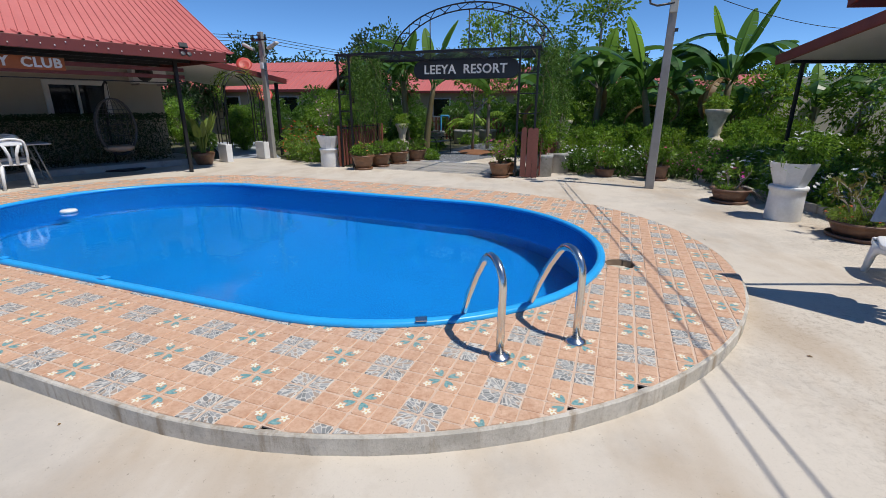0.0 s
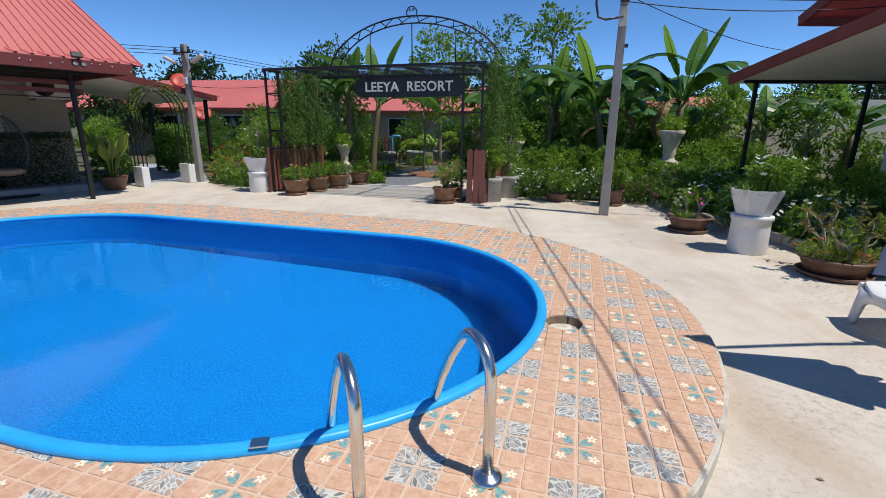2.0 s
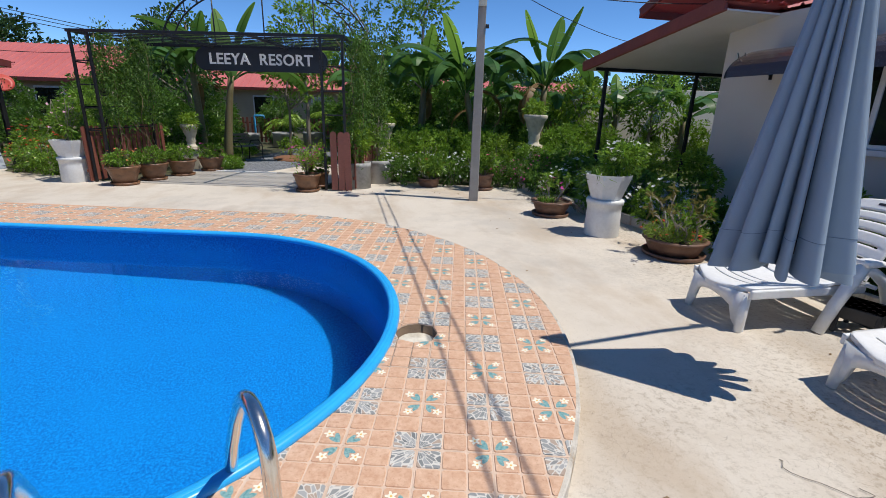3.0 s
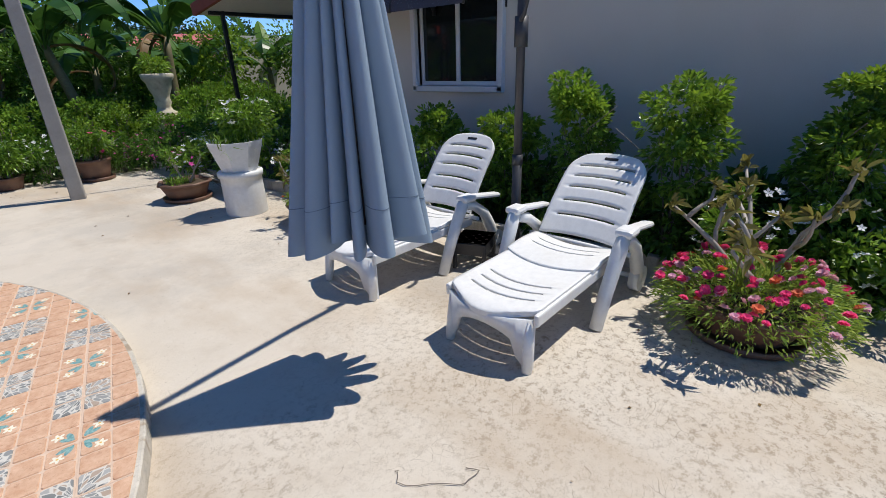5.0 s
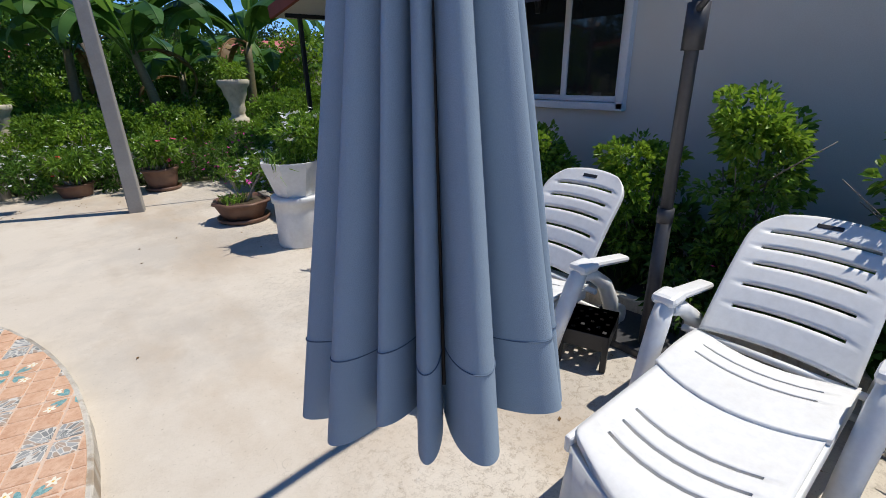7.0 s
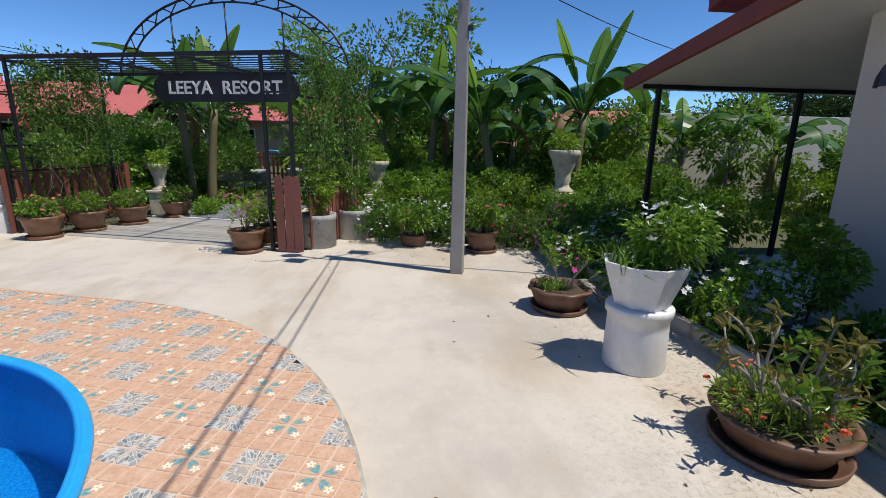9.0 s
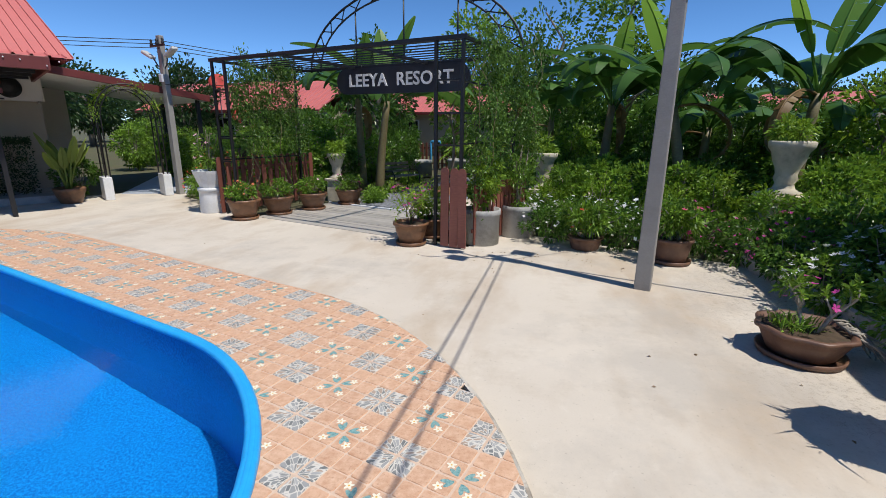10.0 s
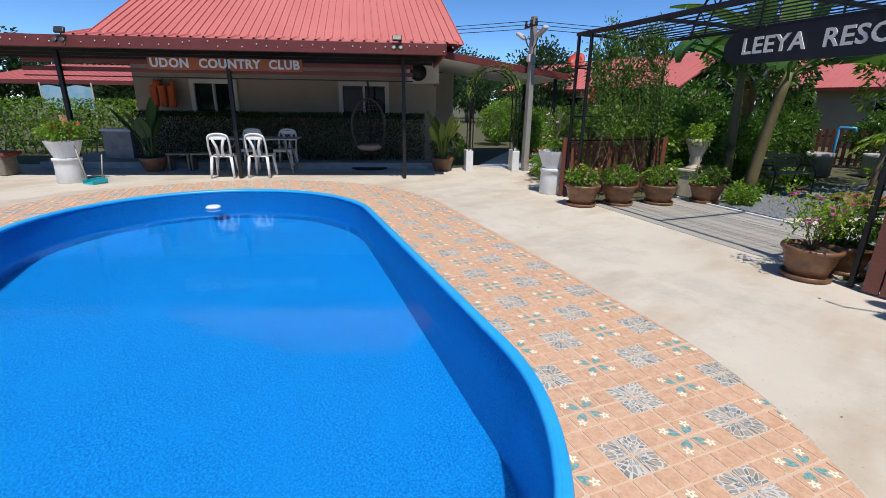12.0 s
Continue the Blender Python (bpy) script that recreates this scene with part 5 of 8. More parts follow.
# white planter with periwinkles
def periwinkles(t, r, z0, z1, n_clumps, flowers, mat, leaf=0.055, leaf_mat=None, n_each=70):
    bm = bmesh.new()
    twigs(bm, 12, z1 - z0, r * 0.9, 0.006, (0, 0, z0))
    part("stem", bm, M_BANSTEM, t)
    P, D = clumps(n_clumps, n_each, (r, r, (z1 - z0) * 0.45), 0.075, (0, 0, (z0 + z1) / 2))
    foliage("foliage", P, D, leaf, leaf * 0.42, leaf_mat or L_MID, t)
    pts = spread_points(flowers, r * 1.05, (z0 + z1) / 2, z1 + 0.03)
    blossoms("blossom", pts.tolist(), 0.033, mat, t)


t = tall_white_pot((4.0, 6.33), "white two-piece concrete planter with white periwinkles and grass", slim=0.87)
grassy(t, (-0.06, 0.02, 0.68), 0.17, 200, 0.22, L_MID)
P, D = clumps(34, 44, (0.26, 0.22, 0.19), 0.08, (0.16, -0.04, 0.93))
foliage("foliage", P, D, 0.055, 0.024, L_MID, t)
blossoms("blossom", (spread_points(40, 0.27, 0.88, 1.15, (0.17, -0.05))).tolist(), 0.036, F_WHITE, t)

# potted row on the left of the garden gate
for k, (x, y, hgt) in enumerate(((-2.78, 10.55, 0.30), (-2.50, 11.10, 0.29), (-2.17, 11.70, 0.28), (-1.80, 12.45, 0.27))):
    t = round_pot("brown_pot", 0.17, 0.255, hgt + 0.03, M_TERRA, (x, y), ("glazed brown pot with rusty flowering shrub", "glazed brown pot with leafy green shrub", "glazed brown pot with rounded leafy shrub", "glazed brown pot with pink flowering shrub")[k], "row of brown pots by the fence", True)
    bm = bmesh.new()
    twigs(bm, 10, 0.30, 0.22, 0.007, (0, 0, hgt * 0.85))
    part("stem", bm, M_BARK, t)
    P, D = clumps(30, 26, (0.25, 0.25, 0.13), 0.065, (0, 0, hgt + 0.16))
    foliage("foliage", P, D, 0.058, 0.027, (L_BROWN, L_MID, L_MID, L_MID)[k] if k else L_MID, t)
    blossoms("blossom", spread_points(16 if k in (0, 3) else 3, 0.25, hgt + 0.12, hgt + 0.33).tolist(), 0.026, (F_ORANGE, F_ROSE, F_ROSE, F_MAGENTA)[k], t)
t = tall_white_pot((-3.72, 10.97), "white two-piece planter with a tall flowering shrub", 0.98, 0, 12)
bm = bmesh.new()
twigs(bm, 9, 0.75, 0.22, 0.008, (0, 0, 0.66))
part("stem", bm, M_BARK, t)
P, D = clumps(26, 40, (0.24, 0.24, 0.32), 0.08, (0, 0.05, 1.02))
foliage("foliage", P, D, 0.075, 0.026, L_MID, t)
blossoms("blossom", spread_points(14, 0.26, 0.85, 1.35).tolist(), 0.03, F_ROSE, t)
# pot by the gate
t = round_pot("brown_pot", 0.155, 0.225, 0.30, M_TERRA, (0.35, 9.68), "glazed brown pot with leggy magenta periwinkles", "", True)
bm = bmesh.new()
tips = twigs(bm, 9, 0.45, 0.28, 0.007, (0, 0, 0.26), forks=1)
part("stem", bm, M_BANSTEM, t)
P = np.vstack([np.array(tp)[None] + rng.normal(size=(34, 3)) * 0.06 for tp in tips])
foliage("foliage", P, rng.normal(size=P.shape) + np.array([0, 0, 0.5]), 0.055, 0.022, L_LIGHT, t)
blossoms("blossom", [tuple(tp) for tp in tips] + [tuple(tp + Vector((0.05, 0.03, 0.02))) for tp in tips], 0.035, F_MAGENTA, t)
t = round_pot("brown_pot", 0.13, 0.19, 0.28, M_TERRA, (0.52, 10.12), "brown glazed pot with a leafy plant behind the gate", "", True)
P, D = clumps(22, 50, (0.22, 0.22, 0.2), 0.08, (0, 0, 0.45))
foliage("foliage", P, D, 0.06, 0.025, L_MID, t)


# cement ring planters right of the gate
def cement_ring(x, y, r, h, label):
    t = thing("cement_planter", pose(x, y, 0), label, "planter", "grey cement ring planters")
    bm = bmesh.new()
    lathe(bm, [(r, 0), (r, h * 0.82), (r * 1.05, h * 0.84), (r * 1.05, h), (r * 0.93, h), (r * 0.92, h * 0.85), (0.02, h * 0.84)], 36)
    part("ring", bm, M_CEMENT, t)
    bm = bmesh.new()
    lathe(bm, [(r * 0.92, h * 0.83), (r * 0.5, h * 0.9), (0.01, h * 0.9)], 18)
    part("soil", bm, M_SOIL, t)
    return t


t = cement_ring(1.22, 10.02, 0.245, 0.46, "grey stained cement ring planter with a climbing plant")
bm = bmesh.new()
twigs(bm, 8, 0.85, 0.14, 0.008, (0, 0, 0.38))
part("stem", bm, M_BANSTEM, t)
P, D = clumps(26, 45, (0.2, 0.2, 0.42), 0.08, (0, 0, 0.85))
foliage("foliage", P, D, 0.075, 0.03, L_LIGHT, t)
t = cement_ring(1.66, 10.60, 0.25, 0.44, "grey cement ring planter with bare stakes and vine")
bm = bmesh.new()
twigs(bm, 7, 0.9, 0.16, 0.008, (0, 0, 0.36))
part("stem", bm, M_BARK, t)
P, D = clumps(18, 45, (0.22, 0.22, 0.4), 0.09, (0, 0, 0.8))
foliage("foliage", P, D, 0.06, 0.025, L_MID, t)
for x, y, rf, rr, h, lab in ((2.57, 10.05, 0.17, 0.21, 0.17, "low brown clay bowl with a flowering succulent"), (3.50, 9.66, 0.17, 0.22, 0.30, "round dark clay pot with a leafy desert rose")):
    t = round_pot("clay_pot", rf, rr, h, M_BOWL, (x, y), lab, "clay pots along the flower bed", h > 0.2)
    succulent_tree(t, (0, 0, h * 0.8), 0.40, 0.5, 7, L_MID, 0.014, 16, 0.085)
    P, D = clumps(30, 50, (0.30, 0.28, 0.16), 0.08, (0, 0, h + 0.25))
    foliage("foliage", P, D, 0.085, 0.022, L_MID, t)
    blossoms("blossom", spread_points(7, 0.3, h + 0.1, h + 0.4).tolist(), 0.038, F_RED if h < 0.2 else F_PINK, t)

# a bent wire and dry leaves on the paving
t = thing("bent_wire", pose(2.73, 2.56, 0.006, 0, 0, -49), "thin rusty bent wire lying on the paving", "wire")
bm = bmesh.new()
tube(bm, [(0.15 * math.cos(radians(a)) + 0.012 * math.sin(a * 0.11), 0.05 * math.sin(radians(a)) + 0.01 * math.cos(a * 0.07), 0) for a in range(150, 420, 15)], 0.0015, 5)
part("strand", bm, M_BARK, t)
V, F = [], []
for k in range(150):
    f = rng.uniform()
    if k % 3 == 0:
        x, y = rng.uniform(-5, 4), rng.uniform(0.5, 10)
        if nearest_out(x, y):
            continue
    elif k % 3 == 1:
        x, y = 4.6 - abs(rng.normal()) * 0.5, rng.uniform(0.5, 9)
    else:
        x, y = rng.uniform(1.2, 4.2), 9.6 - abs(rng.normal()) * 0.4
    a, s = rng.uniform(0, 6.28), rng.uniform(0.006, 0.018)
    c, d = math.cos(a) * s, math.sin(a) * s
    i = len(V)
    V += [(x - c, y - d, 0.003), (x + d * 0.5, y - c * 0.5, 0.006), (x + c, y + d, 0.003), (x - d * 0.5, y + c * 0.5, 0.008)]
    F.append((i, i + 1, i + 2, i + 3))
tagged(raw_part("leaf_litter", V, F, M_DRY), "scattered small dry brown leaves on the paving", "leaf litter", kind="stuff")

# ---- garden gate pergola ----
PG = Matrix.Translation((-3.36, 10.88, 0)) @ Matrix.Rotation(TILT, 4, "Z")  # local x along the front, y inwards
PL, PD, PH = 4.55, 1.75, 2.50
perg = thing("pergola", PG, "black steel pergola with a slatted mesh roof over the gate", "pergola")
for x, y in ((0, 0), (0.30, 0), (PL, 0), (PL - 0.36, 0), (0, PD), (PL, PD)):
    bm = bmesh.new()
    slab(bm, (0.04, 0.04, PH), (x, y, PH / 2), 0.004)
    part("post", bm, M_BLACK, perg)
for y in (0, PD):
    bm = bmesh.new()
    slab(bm, (PL + 0.1, 0.045, 0.05), (PL / 2, y, PH), 0.004)
    part("beam", bm, M_BLACK, perg)
for x in (0, PL * 0.33, PL * 0.66, PL):
    bm = bmesh.new()
    slab(bm, (0.04, PD, 0.045), (x, PD / 2, PH - 0.005), 0.004)
    part("beam", bm, M_BLACK, perg)
slat = None
for k in range(1, 9):
    if slat is None:
        bm = bmesh.new()
        slab(bm, (PL, 0.013, 0.016), (PL / 2, 0, PH + 0.01), 0.002)
        slat = part("slat", bm, M_BLACK, perg)
    else:
        slat = slat.copy()
        scene.collection.objects.link(slat)
    slat.location = (0, PD * k / 9, 0)
V, F = [], []
for k in range(0, 30):
    x = PL * (k + 0.5) / 30
    i = len(V)
    V += [(x - 0.0025, 0, PH + 0.024), (x + 0.0025, 0, PH + 0.024), (x + 0.0025, PD, PH + 0.024), (x - 0.0025, PD, PH + 0.024)]
    F.append((i, i + 1, i + 2, i + 3))
for k in range(0, 14):
    y = PD * (k + 0.5) / 14
    i = len(V)
    V += [(0, y - 0.0025, PH + 0.026), (PL, y - 0.0025, PH + 0.026), (PL, y + 0.0025, PH + 0.026), (0, y + 0.0025, PH + 0.026)]
    F.append((i, i + 1, i + 2, i + 3))
raw_part("roof_mesh", V, F, M_BLACK, perg, "fine black roof netting")["kind"] = "stuff"
for x in (0, PL):
    for z in (0.92, 1.30, 1.66, 2.02):
        bm = bmesh.new()
        slab(bm, (0.022, PD, 0.022), (x, PD / 2, z), 0.002)
        part("side_rail", bm, M_BLACK, perg)
for x0 in (0.15, PL - 0.18):
    for z in (0.9, 1.28, 1.66, 2.04):
        bm = bmesh.new()
        slab(bm, (0.34, 0.022, 0.022), (x0, 0, z), 0.002)
        part("rung", bm, M_BLACK, perg)

# hanging pots on the trellis
for x, y, z in ((0, 0.55, 1.62), (0, 1.0, 1.62), (0, 1.4, 1.62), (0.02, 0.4, 1.10), (PL, 0.5, 1.60), (PL, 0.95, 1.60), (PL, 0.7, 0.98)):
    t = thing("hanging_pot", PG @ pose(x, y, z), "small black plastic pot hung on the trellis", "hanging pot", "pots on the pergola trellis")
    bm = bmesh.new()
    lathe(bm, [(0.06, -0.14), (0.085, -0.01), (0.095, 0.0), (0.09, 0.01), (0.08, -0.01), (0.01, -0.015)], 16)
    part("pot", bm, M_BLACKPLASTIC, t)
    bm = bmesh.new()
    tube(bm, [(-0.085, 0, 0), (-0.05, 0, 0.05), (0, 0, 0.06)], 0.004, 5)
    part("hook", bm, M_BLACK, t)
    P, D = clumps(10, 30, (0.13, 0.13, 0.12), 0.06, (0, 0, 0.1))
    foliage("foliage", P, D, 0.05, 0.018, L_FERN, t)


def climber(x, y, z0, z1, wide, deep, n, label, drift=0.0):
    t = thing("climbing_vine", PG @ pose(x, y, 0), label, "climbing plant", "vines on the pergola")
    bm = bmesh.new()
    for k in range(3):
        pts = [Vector((rng.uniform(-wide, wide) * 0.8, rng.uniform(-deep, deep) * 0.8, 0.0))]
        for i in range(7):
            pts.append(Vector((pts[0].x + rng.normal() * 0.08, pts[0].y + rng.normal() * 0.08, z1 * (i + 1) / 7)))
        tube(bm, pts, 0.006, 4)
    part("stem", bm, M_BANSTEM, t)
    P, D = [], []
    for k in range(n):
        c = np.array([rng.uniform(-wide, wide), rng.uniform(-deep, deep), z0 + (z1 - z0) * rng.beta(1.4, 1.1)])
        m = 64
        p = rng.normal(size=(m, 3)) * np.array([0.06, 0.06, 0.12]) + c
        P.append(p)
        D.append(rng.normal(size=(m, 3)) + np.array([0, 0, -0.2]))
    foliage("foliage", np.vstack(P), np.vstack(D), 0.062, 0.024, L_FERN, t, droop=0.3)
    return t


climber(0.24, 0.45, 1.0, 2.5, 0.13, 0.32, 54, "feathery green vine on the trellis")
climber(0.26, 1.25, 1.0, 2.55, 0.13, 0.36, 54, "dense feathery green vine on the trellis")
climber(PL + 0.12, 0.55, 0.7, 2.55, 0.14, 0.45, 56, "dense feathery vine over the gate post")
climber(PL + 0.22, 1.35, 0.7, 2.6, 0.2, 0.42, 60, "tall bushy vine over the gate post")

# resort sign under the back beam
sign = thing("resort_sign", PG @ pose(2.47, PD - 0.05, 2.26), "black rounded sign board with raised white capital letters", "sign")
bm = bmesh.new()
outline = []
for c, a0 in ((1.13, -90), (-1.13, 90)):
    for k in range(13):
        a = radians(a0 + 15 * k)
        outline.append((c + 0.21 * math.cos(a), 0.215 * math.sin(a)))
prism(bm, outline, -0.02, 0.02)
bmesh.ops.transform(bm, matrix=pose(0, 0, 0, 90), verts=bm.verts)
part("board", bm, surface("sign_black", (0.012, 0.014, 0.02), (0.018, 0.02, 0.028), 5, 0.4), sign)
for word, x in (("LEEYA", -0.64), ("RESORT", 0.51)):
    lettering(word, 0.29, 0.016, M_SIGNWHITE, sign, pose(x, -0.029, 0.0), "word", "white raised letters", 1.06, 0.005)
bm = bmesh.new()
for x in (-0.8, 0.8):
    tube(bm, [(x, 0, 0.2), (x, 0.03, 0.28)], 0.008, 5)
part("hanger", bm, M_BLACK, sign)

# lattice arch on the back beam
arch = thing("lattice_arch", PG @ pose(2.55, PD, PH), "black steel lattice arch with radial braces on the pergola", "arch")
R1, R0 = 2.10, 1.86
for r, th in ((R1, 0.018), (R0, 0.015)):
    bm = bmesh.new()
    tube(bm, [(r * math.cos(radians(a)), 0, r * math.sin(radians(a)) * 0.60 - 0.04) for a in range(0, 181, 6)], th, 6)
    part("hoop", bm, M_BLACK, arch)
for k in range(0, 30):
    a, b = radians(k * 6), radians(k * 6 + (6 if k % 2 else -0) + 3)
    bm = bmesh.new()
    if k % 2:
        a, b = b, a
    tube(bm, [(R0 * math.cos(a), 0, R0 * math.sin(a) * 0.60 - 0.04), (R1 * math.cos(b), 0, R1 * math.sin(b) * 0.60 - 0.04)], 0.010, 5)
    part("brace", bm, M_BLACK, arch)
for x in (-1.0, 0.0, 1.0):
    bm = bmesh.new()
    tube(bm, [(x, 0, -0.02), (x, 0, 0.60 * math.sqrt(R0 * R0 - x * x) - 0.04)], 0.013, 6)
    part("strut", bm, M_BLACK, arch)
for s in (-1, 1):
    bm = bmesh.new()
    tube(bm, [(s * 0.02 + s * 0.09 * math.cos(radians(a)) * (1 - a / 140), 0, R1 * 0.60 + 0.06 + 0.09 * math.sin(radians(a)) * (1 - a / 140)) for a in range(-90, 400, 30)], 0.008, 5)
    part("scroll", bm, M_BLACK, arch)


# picket fences
def picket_run(m, n, step, label, height=0.78, w=0.042):
    t = thing("picket_fence", m, label, "fence", "brown picket fences")
    first = None
    for k in range(n):
        if first is None:
            bm = bmesh.new()
            out = []
            for a in range(0, 181, 30):
                out.append((w * math.cos(radians(a)), height - 0.04 + w * math.sin(radians(a))))
            out += [(-w, 0.02), (w, 0.02)]
            prism(bm, out, -0.009, 0.009)
            bmesh.ops.transform(bm, matrix=pose(0, 0, 0, 90), verts=bm.verts)
            first = part("picket", bm, M_PICKET, t)
            ob = first
        else:
            ob = first.copy()
            scene.collection.objects.link(ob)
        ob.location = (step * k, 0, rng.uniform(-0.006, 0.006))
        ob.rotation_euler = (0, radians(rng.uniform(-1, 1)), 0)
    for z in (0.2, height - 0.2):
        bm = bmesh.new()
        slab(bm, (step * (n - 1) + 0.1, 0.025, 0.05), (step * (n - 1) / 2, 0.024, z), 0.004)
        part("rail", bm, M_PICKET, t)
    return t


picket_run(PG @ pose(-0.05, -0.03, 0, 0, 0, 90), 15, 0.15, "low brown wooden picket fence beside the potted row", 0.96, 0.047)
picket_run(PG @ pose(PL - 0.19, -0.06, 0, 0, 0, 4), 3, 0.120, "short brown wooden picket panel at the gate", 1.0, 0.054)
picket_run(PG @ pose(PL + 0.12, 0.2, 0, 0, 0, 84), 13, 0.115, "low brown picket fence behind the cement planters", 0.80)

# board walk under the pergola
walkway = thing("board_walk", PG, "weathered grey boards laid flush at the gate", "boardwalk", kind="structure")
NB = 7
first = None
for k in range(NB):
    if first is None:
        bm = bmesh.new()
        slab(bm, (3.35, PD / NB - 0.008, 0.03), (0, 0, 0.0), 0.003)
        first = ob = part("board", bm, M_BOARD, walkway)
    else:
        ob = first.copy()
        scene.collection.objects.link(ob)
    ob.location = (2.35, 0.05 + PD * (k + 0.5) / NB, rng.uniform(-0.002, 0.002) - 0.008)
# pale path and kerb beyond, gravel to the side
bm = bmesh.new()
prism(bm, [(2.15, 1.83), (4.0, 1.83), (5.2, 7.5), (3.9, 7.5)], -0.04, -0.008)
ob = part("garden_path", bm, M_SLAB)
ob.matrix_world = PG
tagged(ob, "pale concrete garden path beyond the gate", "path", kind="structure")
V, F = [], []
for k in range(9000):
    u, v = rng.uniform(0.7, 3.6), rng.uniform(1.85, 8.5)
    if u > 2.1 + (v - 1.83) * 0.28 or u < 0.75 + 0.1 * math.sin(v * 2):
        continue
    s = rng.uniform(0.012, 0.028)
    i = len(V)
    z = -0.018
    V += [(u - s, v, z), (u, v - s * 0.8, z), (u + s, v, z), (u, v + s * 0.8, z), (u + rng.normal() * s * 0.3, v, z + s * rng.uniform(0.5, 1.0))]
    F += [(i, i + 1, i + 4), (i + 1, i + 2, i + 4), (i + 2, i + 3, i + 4), (i + 3, i, i + 4)]
i = len(V)
V += [(0.7, 1.84, -0.02), (2.1, 1.84, -0.02), (4.0, 8.5, -0.02), (0.7, 8.5, -0.02)]
F.append((i, i + 1, i + 2, i + 3))
ob = raw_part("gravel", V, F, M_GRAVEL)
ob.matrix_world = PG
tagged(ob, "blue grey crushed stone gravel", "gravel", kind="stuff")
t = thing("garden_edging", PG @ pose(1.6, 1.82, 0), "white painted cement edging strip", "edging", kind="structure")
bm = bmesh.new()
slab(bm, (1.9, 0.05, 0.05), (0, 0, 0.0), 0.006)
part("strip", bm, M_POTWHITE, t)
# low heap of red mulch with a young tree
t = thing("mulch_heap", PG @ pose(1.9, 4.9, -0.03), "low ring of red brown mulch round a young tree", "mulch")
bm = bmesh.new()
lathe(bm, [(0.75, 0.0), (0.6, 0.06), (0.3, 0.09), (0.02, 0.10)], 24, (0, 0, 0), lambda a, h: 1 + 0.1 * math.sin(3 * a) + 0.05 * math.sin(8 * a))
part("heap", bm, surface("red_mulch", (0.25, 0.11, 0.05), (0.18, 0.08, 0.04), 14, 0.95, bump=1.0), t)


# ---- concrete pole with a dish, lamp pole, wires ----
def concrete_pole(at, h, label, w=0.15, top=0.11):
    t = thing("utility_pole", pose(at[0], at[1], at[2], 0, 0, -16), label, "utility pole", "concrete utility poles")
    bm = bmesh.new()
    vs = slab(bm, (w, w * 0.85, h), (0, 0, h / 2 - 0.03), 0.012)
    for v in bm.verts:
        if v.co.z > h / 2:
            v.co.x *= top / w
            v.co.y *= top / w
    part("shaft", bm, M_POLE, t)
    return t


pole = concrete_pole((3.03, 8.60, 0), 3.7, "tall square grey concrete utility pole with a meter plate")
bm = bmesh.new()
slab(bm, (0.12, 0.03, 0.28), (0, -0.075, 3.02), 0.008)
part("meter_plate", bm, surface("pale_plate", (0.55, 0.53, 0.44), (0.50, 0.48, 0.40), 9, 0.6), pole)
bm = bmesh.new()
slab(bm, (0.13, 0.05, 0.22), (0.0, -0.08, 3.33), 0.01)
part("clamp", bm, M_BLACKPLASTIC, pole)
bm = bmesh.new()
slab(bm, (0.05, 0.06, 0.05), (0.085, -0.03, 2.62), 0.006)
part("bracket", bm, M_BLACKPLASTIC, pole)
bm = bmesh.new()
tube(bm, [(0, -0.08, 3.02), (-0.25, -0.08, 2.99), (-0.36, -0.08, 3.03), (-0.40, -0.08, 3.2), (-0.42, -0.08, 3.5)], 0.018, 8)
part("dish_arm", bm, M_GREYMETAL, pole)
bm = bmesh.new()
lathe(bm, [(0.02, 0.0), (0.07, 0.010), (0.125, 0.03), (0.127, 0.034), (0.07, 0.016), (0.02, 0.010)], 28)
bmesh.ops.transform(bm, matrix=pose(-0.55, -0.05, 3.55, 62, 0, 40), verts=bm.verts)
tube(bm, [(-0.42, -0.08, 3.5), (-0.55, -0.05, 3.55)], 0.02, 6)
tube(bm, [(-0.58, -0.2, 3.28), (-0.75, -0.4, 3.35), (-0.8, -0.42, 3.5)], 0.012, 5)
part("satellite_dish", bm, surface("red_dish", (0.50, 0.05, 0.03), (0.42, 0.04, 0.03), 4, 0.5), pole, "red satellite dish")
for s in (-1, 1):
    bm = bmesh.new()
    tube(bm, [(0, 0, 3.60), (s * 0.16, s * 0.16, 3.60), (s * 0.24, s * 0.24, 3.66)], 0.014, 6)
    arm = part("lamp_arm", bm, M_GREYMETAL, pole)
    bm = bmesh.new()
    slab(bm, (0.26, 0.20, 0.06), (s * 0.30, s * 0.30, 3.68), 0.015, pose(0, 0, 0, 0, s * 12))
    part("lamp_head", bm, M_FRAME, arm, "pale floodlight head")
lamp_pole = concrete_pole((-5.92, 12.62, 0), 3.28, "short square concrete pole with two street lamps", 0.15, 0.12)
for s in (-1, 1):
    bm = bmesh.new()
    tube(bm, [(0, 0, 2.58), (s * 0.16, -0.02, 2.68), (s * 0.26, -0.04, 2.84)], 0.014, 6)
    arm = part("lamp_arm", bm, M_GREYMETAL, lamp_pole)
    bm = bmesh.new()
    slab(bm, (0.36, 0.13, 0.07), (s * 0.40, -0.05, 2.90), 0.025, pose(0, 0, 0, 0, s * -24))
    part("lamp_head", bm, surface("lamp_grey", (0.55, 0.55, 0.53), (0.48, 0.48, 0.46), 5, 0.5), arm, "grey lamp head")
bm = bmesh.new()
slab(bm, (0.10, 0.05, 0.15), (0.02, -0.09, 2.42), 0.008)
part("junction_box", bm, M_FRAME, lamp_pole, "white junction box")
bm = bmesh.new()
